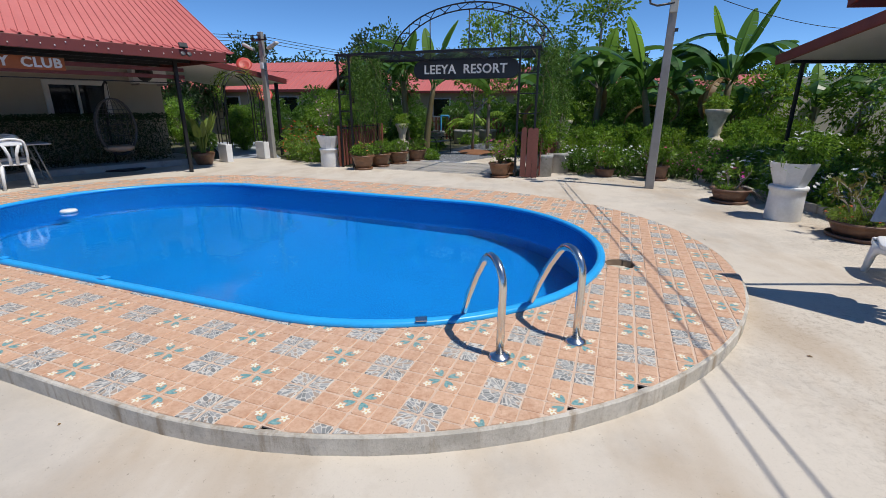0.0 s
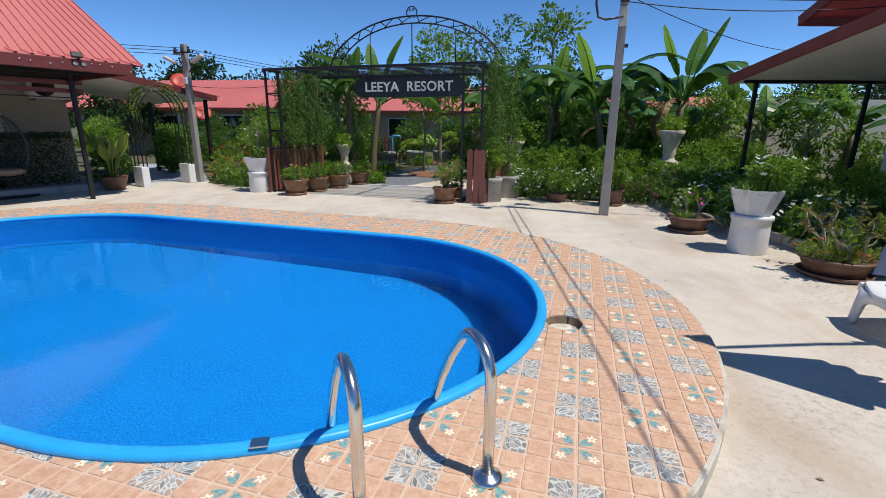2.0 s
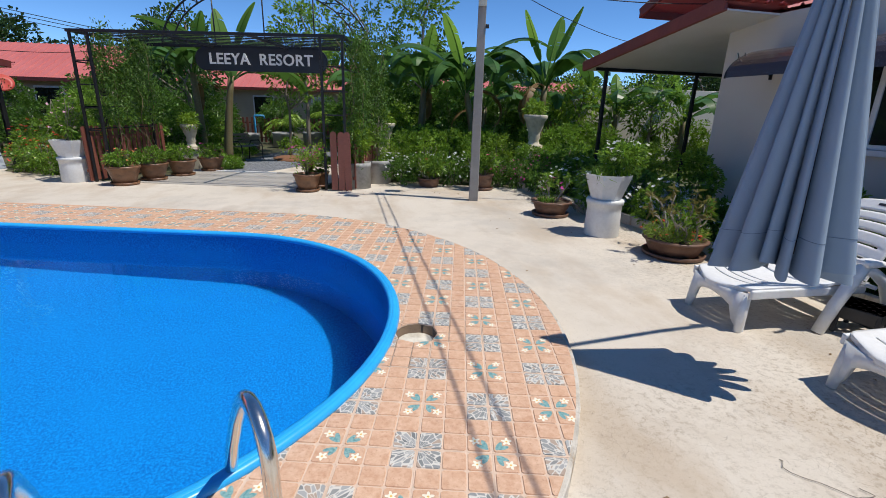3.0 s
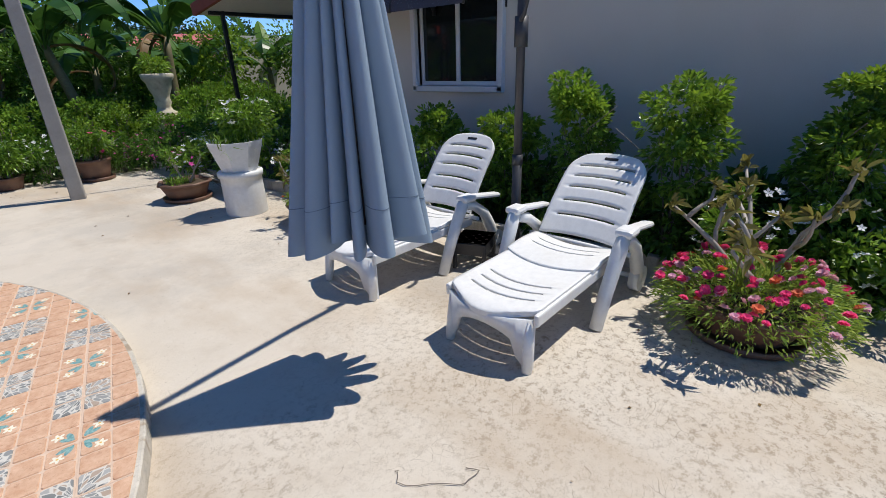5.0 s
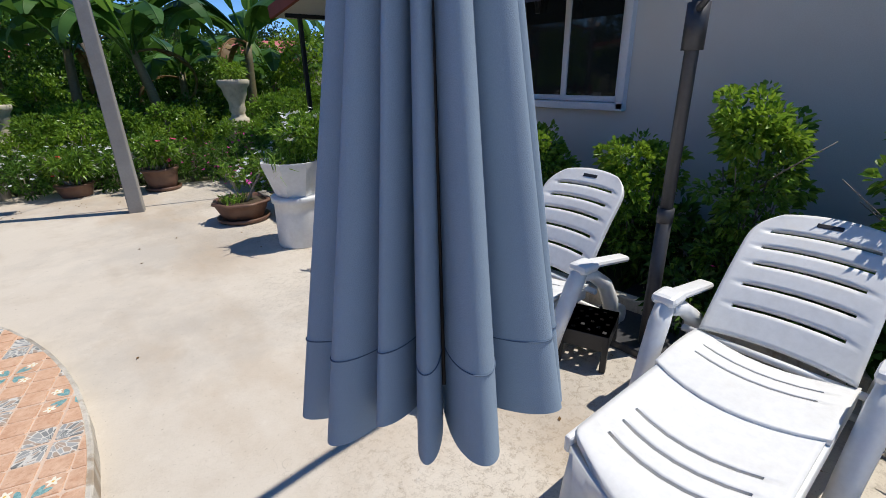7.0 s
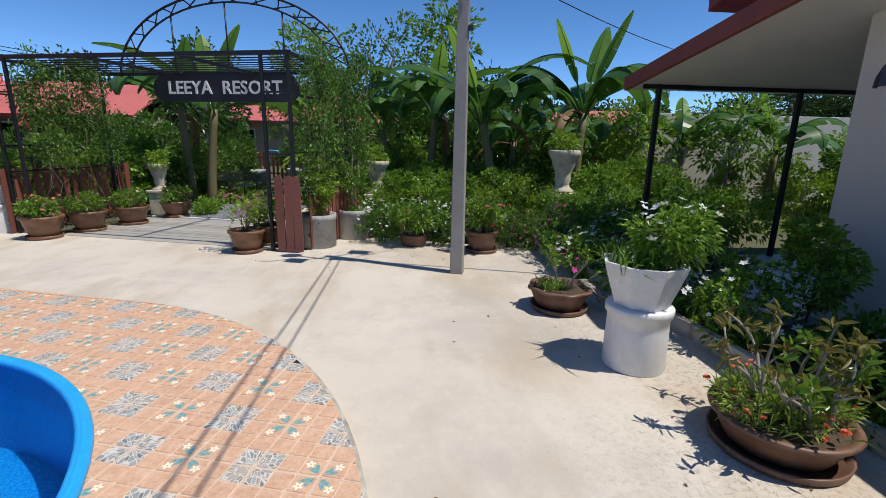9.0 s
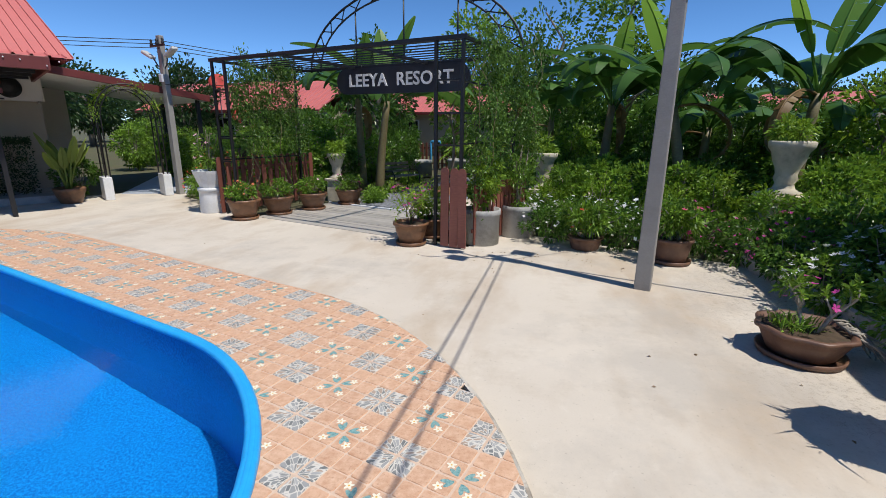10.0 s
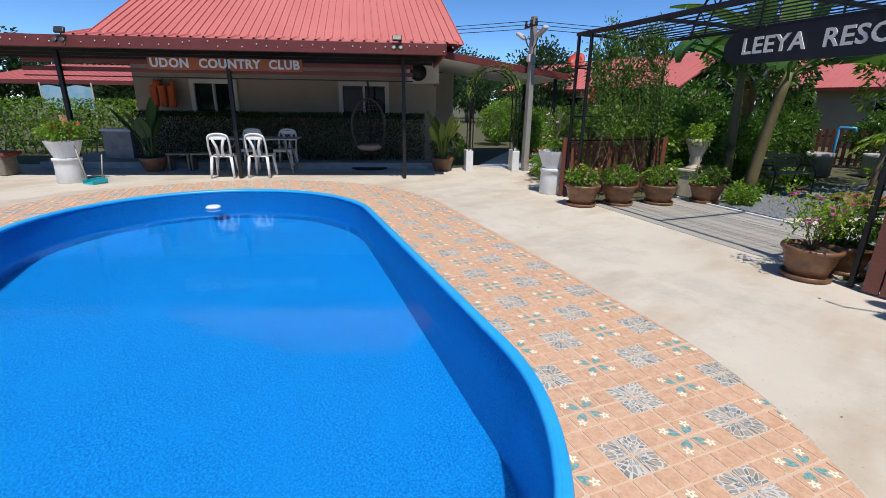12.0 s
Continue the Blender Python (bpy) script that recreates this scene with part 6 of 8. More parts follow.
slab(bm, (0.5, 0.03, 0.04), (0, -0.07, 3.05), 0.004)
for x in (-0.2, 0.0, 0.2):
    lathe(bm, [(0.03, 3.07), (0.035, 3.10), (0.02, 3.13), (0.03, 3.16), (0.015, 3.18)], 10, (x, -0.07, 0))
part("insulators", bm, M_BLACKPLASTIC, lamp_pole)


for x, y, z in ((-9.9, 19.3, 2.98), (-9.3, 19.6, 1.80)):
    t = thing("satellite_dish", pose(x, y, 0), "red satellite dish on a thin pole", "satellite dish", "red dishes beyond the lamp pole")
    bm = bmesh.new()
    tube(bm, [(0, 0, -0.05), (0, 0, z)], 0.018, 8)
    part("pole", bm, M_GREYMETAL, t)
    bm = bmesh.new()
    lathe(bm, [(0.02, 0.0), (0.17, 0.016), (0.30, 0.07), (0.304, 0.077), (0.17, 0.026), (0.02, 0.010)], 28)
    bmesh.ops.transform(bm, matrix=pose(0.02, -0.05, z, 58, 0, 25), verts=bm.verts)
    part("bowl", bm, surface("red_dish_paint", (0.52, 0.06, 0.04), (0.44, 0.05, 0.035), 4, 0.5), t)
    bm = bmesh.new()
    tube(bm, [(0.02, -0.06, z - 0.14), (0.1, -0.24, z - 0.02), (0.11, -0.26, z + 0.02)], 0.008, 5)
    part("feed_arm", bm, M_GREYMETAL, t)


def wire(a, b, sag, label="thin black overhead cable", r=0.007):
    t = thing("overhead_cable", Matrix(), label, "cable", "overhead cables")
    a, b = Vector(a), Vector(b)
    bm = bmesh.new()
    tube(bm, [a.lerp(b, k / 20) - Vector((0, 0, sag * 4 * (k / 20) * (1 - k / 20))) for k in range(21)], r, 4)
    part("strand", bm, M_CABLE, t)


for k, z in enumerate((3.15, 3.08, 3.0)):
    wire((-5.92, 12.55, z), (-22, 3.0 - k * 0.3, z + 0.5), 0.25)
    wire((-5.92, 12.55, z), (6.0, 30.0, z + 0.6), 0.5)
wire((3.05, 8.52, 3.36), (6.3, 7.6, 3.05), 0.06)
wire((3.05, 8.52, 3.22), (6.3, 7.6, 2.98), 0.10)
wire((3.05, 8.52, 3.30), (12, 16.0, 3.7), 0.3)
wire((-5.87, 12.55, 2.30), (-3.0, 12.6, 2.45), 0.10, "thin white sagging cable", 0.006)
wire((3.08, 8.52, 3.40), (2.62, -6.0, 3.5), 0.12, "thick black overhead cable", 0.0085)
wire((2.95, 8.52, 3.36), (2.40, -6.0, 3.5), 0.12, "thick black overhead cable", 0.0085)

# ---- planting ----
def bush(at, r, h, mat, label, leaf=0.06, n=60, each=55, flowers=None, clump=0.11, name="shrub", category="shrub", group="", size=0.03, count=20):
    t = thing(name, pose(at[0], at[1], -0.03), label, category, group)
    for _ in range(6):
        bm = bmesh.new()
        twigs(bm, 1, h * 0.8, r * 0.7, 0.010)
        part("stem", bm, M_BARK, t)
    P, D = clumps(int(n * 0.8), int(each * 0.72), (r, r, h * 0.46), clump * 0.85, (0, 0, h * 0.52))
    P[:, 2] = np.maximum(P[:, 2], 0.02)
    foliage("foliage", P, D, leaf * 1.15, leaf * 0.52, mat, t)
    if flowers is not None:
        a = rng.uniform(0, math.tau, count)
        z = rng.uniform(0.35, 1.0, count)
        q = r * np.sqrt(np.maximum(0.1, 1 - (z * 2 - 1) ** 2)) * 1.03
        pts = np.column_stack([q * np.cos(a), q * np.sin(a), 0.03 + h * z])
        blossoms("blossom", pts.tolist(), size, flowers, t)
    return t


def strewn(src, places):
    """More of the same shrub, turned and sized."""
    for x, y, turn, s in places:
        ob = copy_thing(src, pose(x, y, -0.03, 0, 0, turn))
        ob.scale = (s, s, s)


# flower bed along the paving right of the gate
g = "periwinkle bed"
w1 = bush((2.1, 10.35), 0.36, 0.55, L_DARK, "low periwinkle clump with small white flowers", 0.05, 46, 50, F_WHITE, 0.09, "periwinkle", "flowering plant", g, 0.024, 54)
strewn(w1, ((1.95, 10.75, 40, 1.05), (2.55, 10.6, 80, 1.1), (3.05, 10.2, 150, 1.0), (3.35, 10.5, 210, 1.1), (2.9, 10.75, 10, 1.0)))
w2 = bush((3.95, 10.0), 0.38, 0.58, L_DARK, "low periwinkle clump with pink flowers", 0.05, 46, 50, F_MAGENTA, 0.09, "periwinkle", "flowering plant", g, 0.023, 26)
strewn(w2, ((4.3, 9.6, 70, 1.0), (3.75, 10.45, 140, 1.1), (4.45, 9.1, 200, 1.0), (4.75, 9.75, 20, 1.1)))
w3 = bush((4.45, 8.3), 0.36, 0.60, L_MID, "loose clump of periwinkle with few white flowers", 0.055, 40, 50, F_WHITE, 0.10, "periwinkle", "flowering plant", g, 0.032, 44)
strewn(w3, ((4.75, 7.6, 60, 1.1), (4.95, 6.6, 120, 1.05), (5.0, 5.4, 170, 0.9), (4.95, 7.1, 250, 1.2), (5.1, 8.7, 300, 1.2)))
# second row: rounded shrubs with yellow-green tops
g = "rounded garden shrubs"
s1 = bush((3.35, 11.4), 0.48, 1.05, L_MID, "rounded green garden shrub", 0.07, 84, 44, None, 0.12, "shrub", "shrub", g)
strewn(s1, ((2.35, 11.6, 50, 0.95), (4.1, 11.7, 110, 1.0), (4.7, 10.35, 160, 0.78), (5.25, 10.35, 20, 0.8), (5.55, 10.7, 210, 1.1), (6.1, 11.6, 260, 1.15), (2.9, 12.3, 300, 1.05), (6.9, 12.4, 20, 1.2)))
s2 = bush((2.85, 11.2), 0.36, 0.85, L_LIGHT, "small rounded shrub with yellow green new leaves", 0.062, 54, 42, None, 0.10, "shrub", "shrub", g)
strewn(s2, ((4.5, 11.45, 80, 1.1), (3.8, 11.1, 30, 0.9), (5.3, 11.4, 140, 1.1), (5.9, 10.3, 200, 1.0), (2.0, 11.3, 240, 0.9)))
s3 = bush((5.4, 9.9), 0.5, 0.9, L_DARK, "dense dark green shrub", 0.078, 74, 42, None, 0.13, "shrub", "shrub", g)
strewn(s3, ((6.2, 9.6, 60, 1.0), (5.2, 9.0, 120, 0.8), (7.0, 10.4, 180, 1.1), (7.8, 11.2, 240, 1.0), (1.9, 12.4, 30, 1.1), (3.6, 13.2, 70, 1.3), (5.0, 13.4, 10, 1.3), (6.4, 13.6, 110, 1.4), (2.5, 13.8, 160, 1.3), (5.9, 8.5, 250, 0.6)))
s4 = bush((7.2, 9.8), 0.55, 0.95, L_LIGHT, "loose yellow green shrub in the sun", 0.075, 70, 45, None, 0.14, "shrub", "shrub", g)
strewn(s4, ((6.4, 12.6, 150, 1.0), (8.2, 13.6, 200, 1.0), (11.2, 12.6, 250, 1.1)))

# shrubs in the strip below the bungalow wall
g = "shrubs below the bungalow wall"


def wall_shrub(at, h, wide, label, tall):
    t = thing("wall_shrub", pose(at[0], at[1], -0.03), label, "shrub", g)
    bm = bmesh.new()
    twigs(bm, 6, h * 0.72, wide * 0.6, 0.008, forks=1)
    part("stem", bm, M_BARK, t)
    P, D = clumps(int(44 * tall), 46, (wide * 1.05, wide * 0.85, h * 0.38), 0.075, (0, 0, h * 0.60))
    foliage("foliage", P, D, 0.046, 0.026, L_MID, t, full=True)
    P, D = clumps(int(20 * tall), 42, (wide * 0.9, wide * 0.75, h * 0.20), 0.065, (0, 0, h * 0.82), 0.6)
    foliage("new_growth", P, D, 0.046, 0.026, L_LIGHT, t, "yellow green young leaves", full=True)
    return t


wall_shrub((5.32, 3.28), 1.40, 0.30, "upright shrub with glossy yellow green leaves by the wall", 1.2)
wall_shrub((5.16, 2.50), 1.36, 0.31, "upright leafy shrub below the bungalow wall", 1.2)
wall_shrub((5.40, 1.62), 1.34, 0.36, "broad leafy shrub below the bungalow wall", 1.6)
wall_shrub((5.35, 3.95), 1.05, 0.34, "leafy shrub under the bungalow window", 1.3)
wall_shrub((5.30, 4.75), 1.05, 0.33, "dark leafy shrub near the window", 1.3)
wall_shrub((5.45, 6.55), 1.05, 0.27, "thin dark shrub at the wall's corner", 0.9)
wall_shrub((5.45, 0.3), 1.1, 0.36, "leafy shrub at the wall's end", 1.3)
under = bush((5.30, 2.5), 0.40, 0.50, L_DARK, "dark leafy ground plants along the wall", 0.07, 50, 50, None, 0.12, "ground_cover", "shrub", g)
strewn(under, ((5.3, 3.4, 50, 1.0), (5.3, 1.7, 90, 1.05), (5.3, 4.3, 140, 1.0), (5.4, 0.9, 200, 1.1), (5.2, 5.1, 250, 0.9), (5.35, 5.9, 290, 0.95), (5.5, 3.0, 20, 1.1), (5.55, 2.1, 70, 1.2), (5.55, 1.3, 160, 1.2), (5.5, 0.1, 30, 1.1), (5.6, 3.8, 300, 1.1)))
vin = bush((4.98, 2.02), 0.26, 0.70, L_MID, "leafy periwinkle with white flowers behind the bowl", 0.06, 36, 45, F_WHITE, 0.085, "periwinkle", "flowering plant", g, 0.027, 44)
strewn(vin, ((5.02, 1.6, 90, 0.95), (5.02, 1.2, 200, 0.9)))
bush((5.0, 3.35), 0.22, 0.42, L_DARK, "dark periwinkle with a few pink flowers by the mast", 0.055, 26, 45, F_MAGENTA, 0.08, "periwinkle", "flowering plant", g, 0.026, 5)

# ---- banana plants ----
banana_plant((5.75, 12.3, -0.03), 2.1, 8, 2.35, "tall banana plant with two upright young leaves", (0.1, 0.0), 0.4, 0.3, 0.58, 3, 2, ((0.2, 1.1, 1.5, 2.0), (2.9, 1.15, 1.9, 2.1)))
banana_plant((4.25, 12.5, -0.03), 1.95, 9, 2.25, "banana plant with drooping torn leaves", (-0.3, 0.1), 1.3, 0.4, 0.56, 1, 1, ((-0.2, 1.25, 2.1, 2.7), (0.3, 1.05, 2.2, 2.5), (3.3, 1.1, 1.9, 2.4)))
banana_plant((3.0, 13.4, -0.03), 2.0, 9, 2.2, "banana plant with broad green leaves", (0.1, 0.1), 2.2, 0.3, 0.55, 1, 1, ((3.0, 1.2, 1.9, 2.3), (-0.3, 1.2, 2.0, 2.3)))
banana_plant((-1.75, 14.0, -0.03), 2.1, 5, 2.2, "banana plant with broad leaves behind the gate", (0.25, -0.05), 0.35, 0.12, 0.6, 2, 0, ((0.75, 0.55, 1.7, 2.5), (3.8, 1.0, 1.3, 2.4), (0.1, 0.8, 1.9, 2.2)))
banana_plant((-2.45, 14.7, -0.03), 2.2, 7, 2.1, "tall banana plant behind the fence", (-0.08, 0.05), 1.1, 0.15, 0.58, 1, 1)
banana_plant((8.9, 13.9, -0.03), 1.5, 8, 2.0, "banana plant near the garden wall", (0.0, 0.0), 0.9, 0.4, 0.52, 1, 0)
banana_plant((7.0, 14.2, -0.03), 1.35, 8, 2.0, "banana plant among dense shrubs", (0.0, 0.0), 2.0, 0.35, 0.54, 1, 1)
banana_plant((2.0, 14.6, -0.03), 1.8, 7, 2.1, "banana plant behind the vines", (0.0, 0.0), 2.9, 0.3, 0.55, 1, 1)
banana_plant((5.0, 14.4, -0.03), 1.6, 8, 2.2, "banana plant in the middle of the garden", (0.1, 0.2), 0.1, 0.4, 0.55, 1, 1)
banana_plant((11.0, 13.6, -0.03), 1.4, 8, 2.0, "banana plant beside the garden wall", (0.0, 0.0), 2.6, 0.35, 0.52, 1, 0)

# ---- garden trees ----
tree((3.55, 16.2, -0.03), 5.3, 0.95, 3.6, L_MID, 34, 60, 0.15, "slender tree with loose yellow green foliage", 0.09, "", 0.36)
tree((0.1, 16.5, -0.03), 4.6, 0.95, 3.0, L_MID, 46, 48, 0.13, "slim upright tree behind the sign", 0.07, "", 0.32)
tree((-0.4, 15.6, -0.03), 2.9, 0.6, 1.6, L_MID, 24, 40, 0.11, "young tree with a thin trunk in the mulch", 0.05, "", 0.26)
tree((1.9, 19.5, -0.03), 5.4, 1.5, 3.6, L_DARK, 60, 48, 0.17, "dark leafy tree behind the garden", 0.12, "", 0.42)
tree((7.6, 13.6, -0.03), 2.5, 0.9, 1.7, L_LIGHT, 40, 45, 0.12, "small tree with yellow green leaves by the porch", 0.05, "", 0.3)
tree((9.9, 13.6, -0.03), 2.6, 1.0, 1.8, L_MID, 40, 45, 0.12, "small garden tree near the white wall", 0.05, "", 0.3)
tree((-3.9, 19.5, -0.03), 4.4, 1.3, 3.2, L_DARK, 50, 45, 0.16, "dark tree behind the red roofs", 0.1, "", 0.4)
# palm fronds in the garden
for x, y, h in ((1.1, 18.3, 1.6), (3.0, 17.6, 1.9), (-0.6, 19.5, 1.4)):
    t = thing("areca_palm", pose(x, y, -0.03), "feathery yellow green palm clump", "palm", "palms behind the gate")
    bm = bmesh.new()
    twigs(bm, 5, h * 0.6, 0.25, 0.03)
    part("stem", bm, M_BANSTEM, t)
    P, D = [], []
    for k in range(13):
        a, up = rng.uniform(0, math.tau), rng.uniform(0.5, 1.2)
        for i in range(26):
            f = i / 26
            c = np.array([math.cos(a) * f * 1.0, math.sin(a) * f * 1.0, h * 0.55 + up * f - 0.9 * f * f])
            for s in (-1, 1):
                P.append(c)
                D.append([math.cos(a) * 0.6 - s * math.sin(a), math.sin(a) * 0.6 + s * math.cos(a), -0.25])
    foliage("fronds", np.array(P), np.array(D), 0.26, 0.03, L_LIGHT, t, droop=0.3)


# ---- stone urns on pedestals ----
def urn(at, s, label, lift=0.0):
    t = thing("stone_urn", pose(at[0], at[1], -0.03), label, "urn planter", "cream stone urns")
    bm = bmesh.new()
    slab(bm, (0.42 * s, 0.42 * s, 0.55 * s + lift), (0, 0, (0.55 * s + lift) / 2), 0.012)
    slab(bm, (0.50 * s, 0.50 * s, 0.06 * s), (0, 0, 0.58 * s + lift), 0.012)
    part("pedestal", bm, M_STONE, t)
    bm = bmesh.new()
    lathe(bm, [(0.19, 0.61), (0.20, 0.64), (0.12, 0.68), (0.10, 0.74), (0.13, 0.80), (0.115, 0.86), (0.13, 0.93), (0.17, 1.02), (0.19, 1.12), (0.235, 1.18), (0.245, 1.24), (0.23, 1.26), (0.19, 1.22), (0.02, 1.2)], 28, (0, 0, 0), lambda a, h: 1 + 0.03 * math.cos(12 * a))
    bmesh.ops.scale(bm, vec=(s, s, s), verts=bm.verts)
    bmesh.ops.translate(bm, vec=(0, 0, lift), verts=bm.verts)
    part("vase", bm, M_STONE, t)
    P, D = clumps(14, 40, (0.2, 0.2, 0.14), 0.08, (0, 0, 1.38 * s + lift))
    foliage("foliage", P, D, 0.09, 0.03, L_LIGHT, t)
    return t


urn((4.98, 10.75), 1.02, "cream cast stone urn on a pedestal among shrubs", 0.12)
urn((-2.28, 12.95), 0.78, "cream stone urn beside the gate")
urn((1.95, 12.0), 0.9, "cream stone urn half hidden by vines")

# plants on the left beyond the fence
g = "plants left of the gate"
b1 = bush((-4.5, 11.9), 0.42, 0.75, L_MID, "flowering shrub with red blossoms by the lamp pole", 0.055, 60, 50, F_RED, 0.11, "shrub", "flowering shrub", g, 0.032, 34)
strewn(b1, ((-5.1, 12.35, 80, 0.85), (-4.2, 12.6, 140, 1.2), (-5.35, 13.3, 200, 1.3)))
b2 = bush((-3.9, 12.6), 0.45, 1.6, L_MID, "tall leafy shrub with pink flowers behind the fence", 0.07, 90, 50, F_ROSE, 0.12, "shrub", "flowering shrub", g, 0.03, 30)
strewn(b2, ((-4.6, 13.6, 60, 1.05), (-3.3, 13.5, 130, 1.0), (-5.0, 15.0, 200, 1.2)))
b3 = bush((-3.0, 14.6), 0.6, 1.2, L_DARK, "dense green shrub in the garden", 0.07, 90, 50, None, 0.14, "shrub", "shrub", g)
strewn(b3, ((-4.2, 16.0, 50, 1.2), (-2.5, 17.0, 110, 1.2), (-3.8, 18.2, 190, 1.3), (-5.6, 17.2, 250, 1.3), (-6.6, 15.6, 300, 1.1), (-1.2, 20.8, 20, 1.3), (0.4, 21.5, 80, 1.3), (2.2, 21.0, 140, 1.4), (3.9, 19.8, 220, 1.5), (-8.0, 16.6, 30, 1.2), (-7.2, 19.0, 90, 1.3), (1.2, 14.6, 150, 0.9)))
low = bush((-1.55, 13.3), 0.26, 0.26, L_MID, "low leafy plants at the gravel's edge", 0.06, 40, 45, F_WHITE, 0.10, "ground_cover", "plant", g, 0.02, 6)
strewn(low, ((-1.75, 14.4, 70, 1.0), (-1.45, 12.85, 130, 0.8), (-1.7, 16.2, 200, 1.1), (-0.6, 18.6, 250, 1.3), (0.8, 19.6, 300, 1.3), (2.2, 18.8, 20, 1.3), (1.6, 13.6, 60, 0.9), (2.0, 15.0, 160, 1.0)))

# dense tall shrubs that close the garden
tall = bush((2.6, 16.2), 0.95, 2.3, L_DARK, "tall dense dark green shrub at the back", 0.11, 150, 46, None, 0.2, "tall_shrub", "shrub", "tall shrubs behind the garden")
strewn(tall, ((4.4, 16.0, 40, 1.0), (6.0, 15.6, 90, 1.05), (7.6, 16.2, 150, 1.0), (9.4, 16.4, 200, 0.9), (5.3, 18.2, 260, 1.2), (7.0, 18.6, 310, 1.15), (3.2, 18.8, 20, 1.1), (1.6, 17.6, 70, 0.95), (-4.6, 17.6, 120, 0.95), (-5.9, 18.6, 170, 0.9), (-3.2, 20.0, 220, 0.8), (-7.4, 20.6, 270, 1.0), (-9.4, 20.0, 320, 0.9), (2.6, 22.5, 10, 1.1), (4.8, 22.0, 60, 1.2), (8.8, 20.0, 110, 1.2), (10.8, 18.8, 160, 1.2), (-1.4, 22.6, 210, 0.75), (0.6, 23.4, 250, 0.85), (-5.2, 22.8, 300, 0.85), (12.4, 12.4, 30, 0.9), (10.4, 9.6, 80, 0.8), (12.8, 9.8, 140, 0.9)))
mid = bush((-3.7, 13.9), 0.6, 1.5, L_MID, "leafy green shrub behind the picket fence", 0.08, 110, 48, None, 0.14, "shrub", "shrub", "plants left of the gate")
strewn(mid, ((-4.9, 14.2, 60, 1.0), (-5.6, 15.4, 110, 1.0), (-2.7, 15.9, 160, 0.9), (-3.9, 15.2, 210, 1.1), (1.9, 13.4, 260, 0.9), (2.6, 14.9, 310, 1.1), (6.4, 14.8, 10, 1.1), (-7.9, 14.8, 100, 0.9), (-8.6, 16.0, 150, 1.0), (-11.6, 17.0, 30, 1.1), (-12.6, 18.6, 80, 1.2), (-9.8, 18.4, 10, 1.0), (11.9, 12.4, 280, 0.9), (11.8, 14.2, 20, 1.0), (13.0, 13.6, 60, 1.3), (7.2, 11.5, 90, 0.8), (10.4, 14.3, 130, 0.7)))

# cement tubs, blue standpipe, bench and far fence in the garden
for x, y in ((-1.9, 18.0), (-0.9, 18.9), (0.1, 19.3), (-2.9, 17.2), (1.2, 19.2)):
    cement_ring(x, y, 0.34, 0.5, "grey cement ring tub with water plants")
t = thing("standpipe", pose(-1.75, 18.6, -0.03), "blue plastic water standpipe with a tap", "standpipe")
bm = bmesh.new()
tube(bm, [(0, 0, 0), (0, 0, 1.05), (0.02, 0, 1.08), (0.3, 0, 1.08), (0.32, 0, 0.98)], 0.035, 8)
part("pipe", bm, surface("blue_pipe", (0.05, 0.30, 0.55), (0.04, 0.26, 0.5), 5, 0.4), t)
picket_run(pose(-5.0, 21.2, 0, 0, 0, -10), 26, 0.16, "brown picket fence at the back of the garden", 0.95)
picket_run(pose(0.0, 20.3, 0, 0, 0, -10), 22, 0.16, "brown picket fence behind the tubs", 0.95)
t = thing("garden_bench", pose(-1.45, 14.75, -0.03, 0, 0, 60), "weathered curved iron garden bench with wooden slats", "bench")
for s in (-1, 1):
    bm = bmesh.new()
    tube(bm, [(s * 0.4, -0.2, 0), (s * 0.4, -0.2, 0.4), (s * 0.4, -0.1, 0.52), (s * 0.4, 0.15, 0.5), (s * 0.4, 0.2, 0.4), (s * 0.4, 0.25, 0)], 0.014, 6)
    part("side_frame", bm, M_BLACK, t)
for k in range(4):
    bm = bmesh.new()
    slab(bm, (0.84, 0.07, 0.018), (0, -0.15 + k * 0.09, 0.38), 0.004)
    part("slat", bm, M_BARK, t)
for k in range(3):
    bm = bmesh.new()
    slab(bm, (0.84, 0.018, 0.06), (0, 0.2 + 0.02 * k, 0.48 + k * 0.09), 0.004)
    part("slat", bm, M_BARK, t)

# ---- white boundary wall, far houses, far trees ----
bm = bmesh.new()
slab(bm, (17.0, 0.15, 2.3), (16.6, 15.0, 1.1), 0.01)
ob = part("wall_boundary", bm, M_WALL)
tagged(ob, "white rendered boundary wall behind the garden", "wall", kind="structure")


n = 9000
P = np.column_stack([rng.uniform(7.4, 13.5, n), rng.uniform(10.9, 14.8, n), np.full(n, -0.03)])
lawn = foliage("lawn", P, rng.normal(size=(n, 3)) * 0.6 + np.array([0, 0, 1.0]), 0.09, 0.016, L_GRASS, None)
tagged(lawn, "sunlit patchy lawn before the white wall", "lawn", kind="stuff")


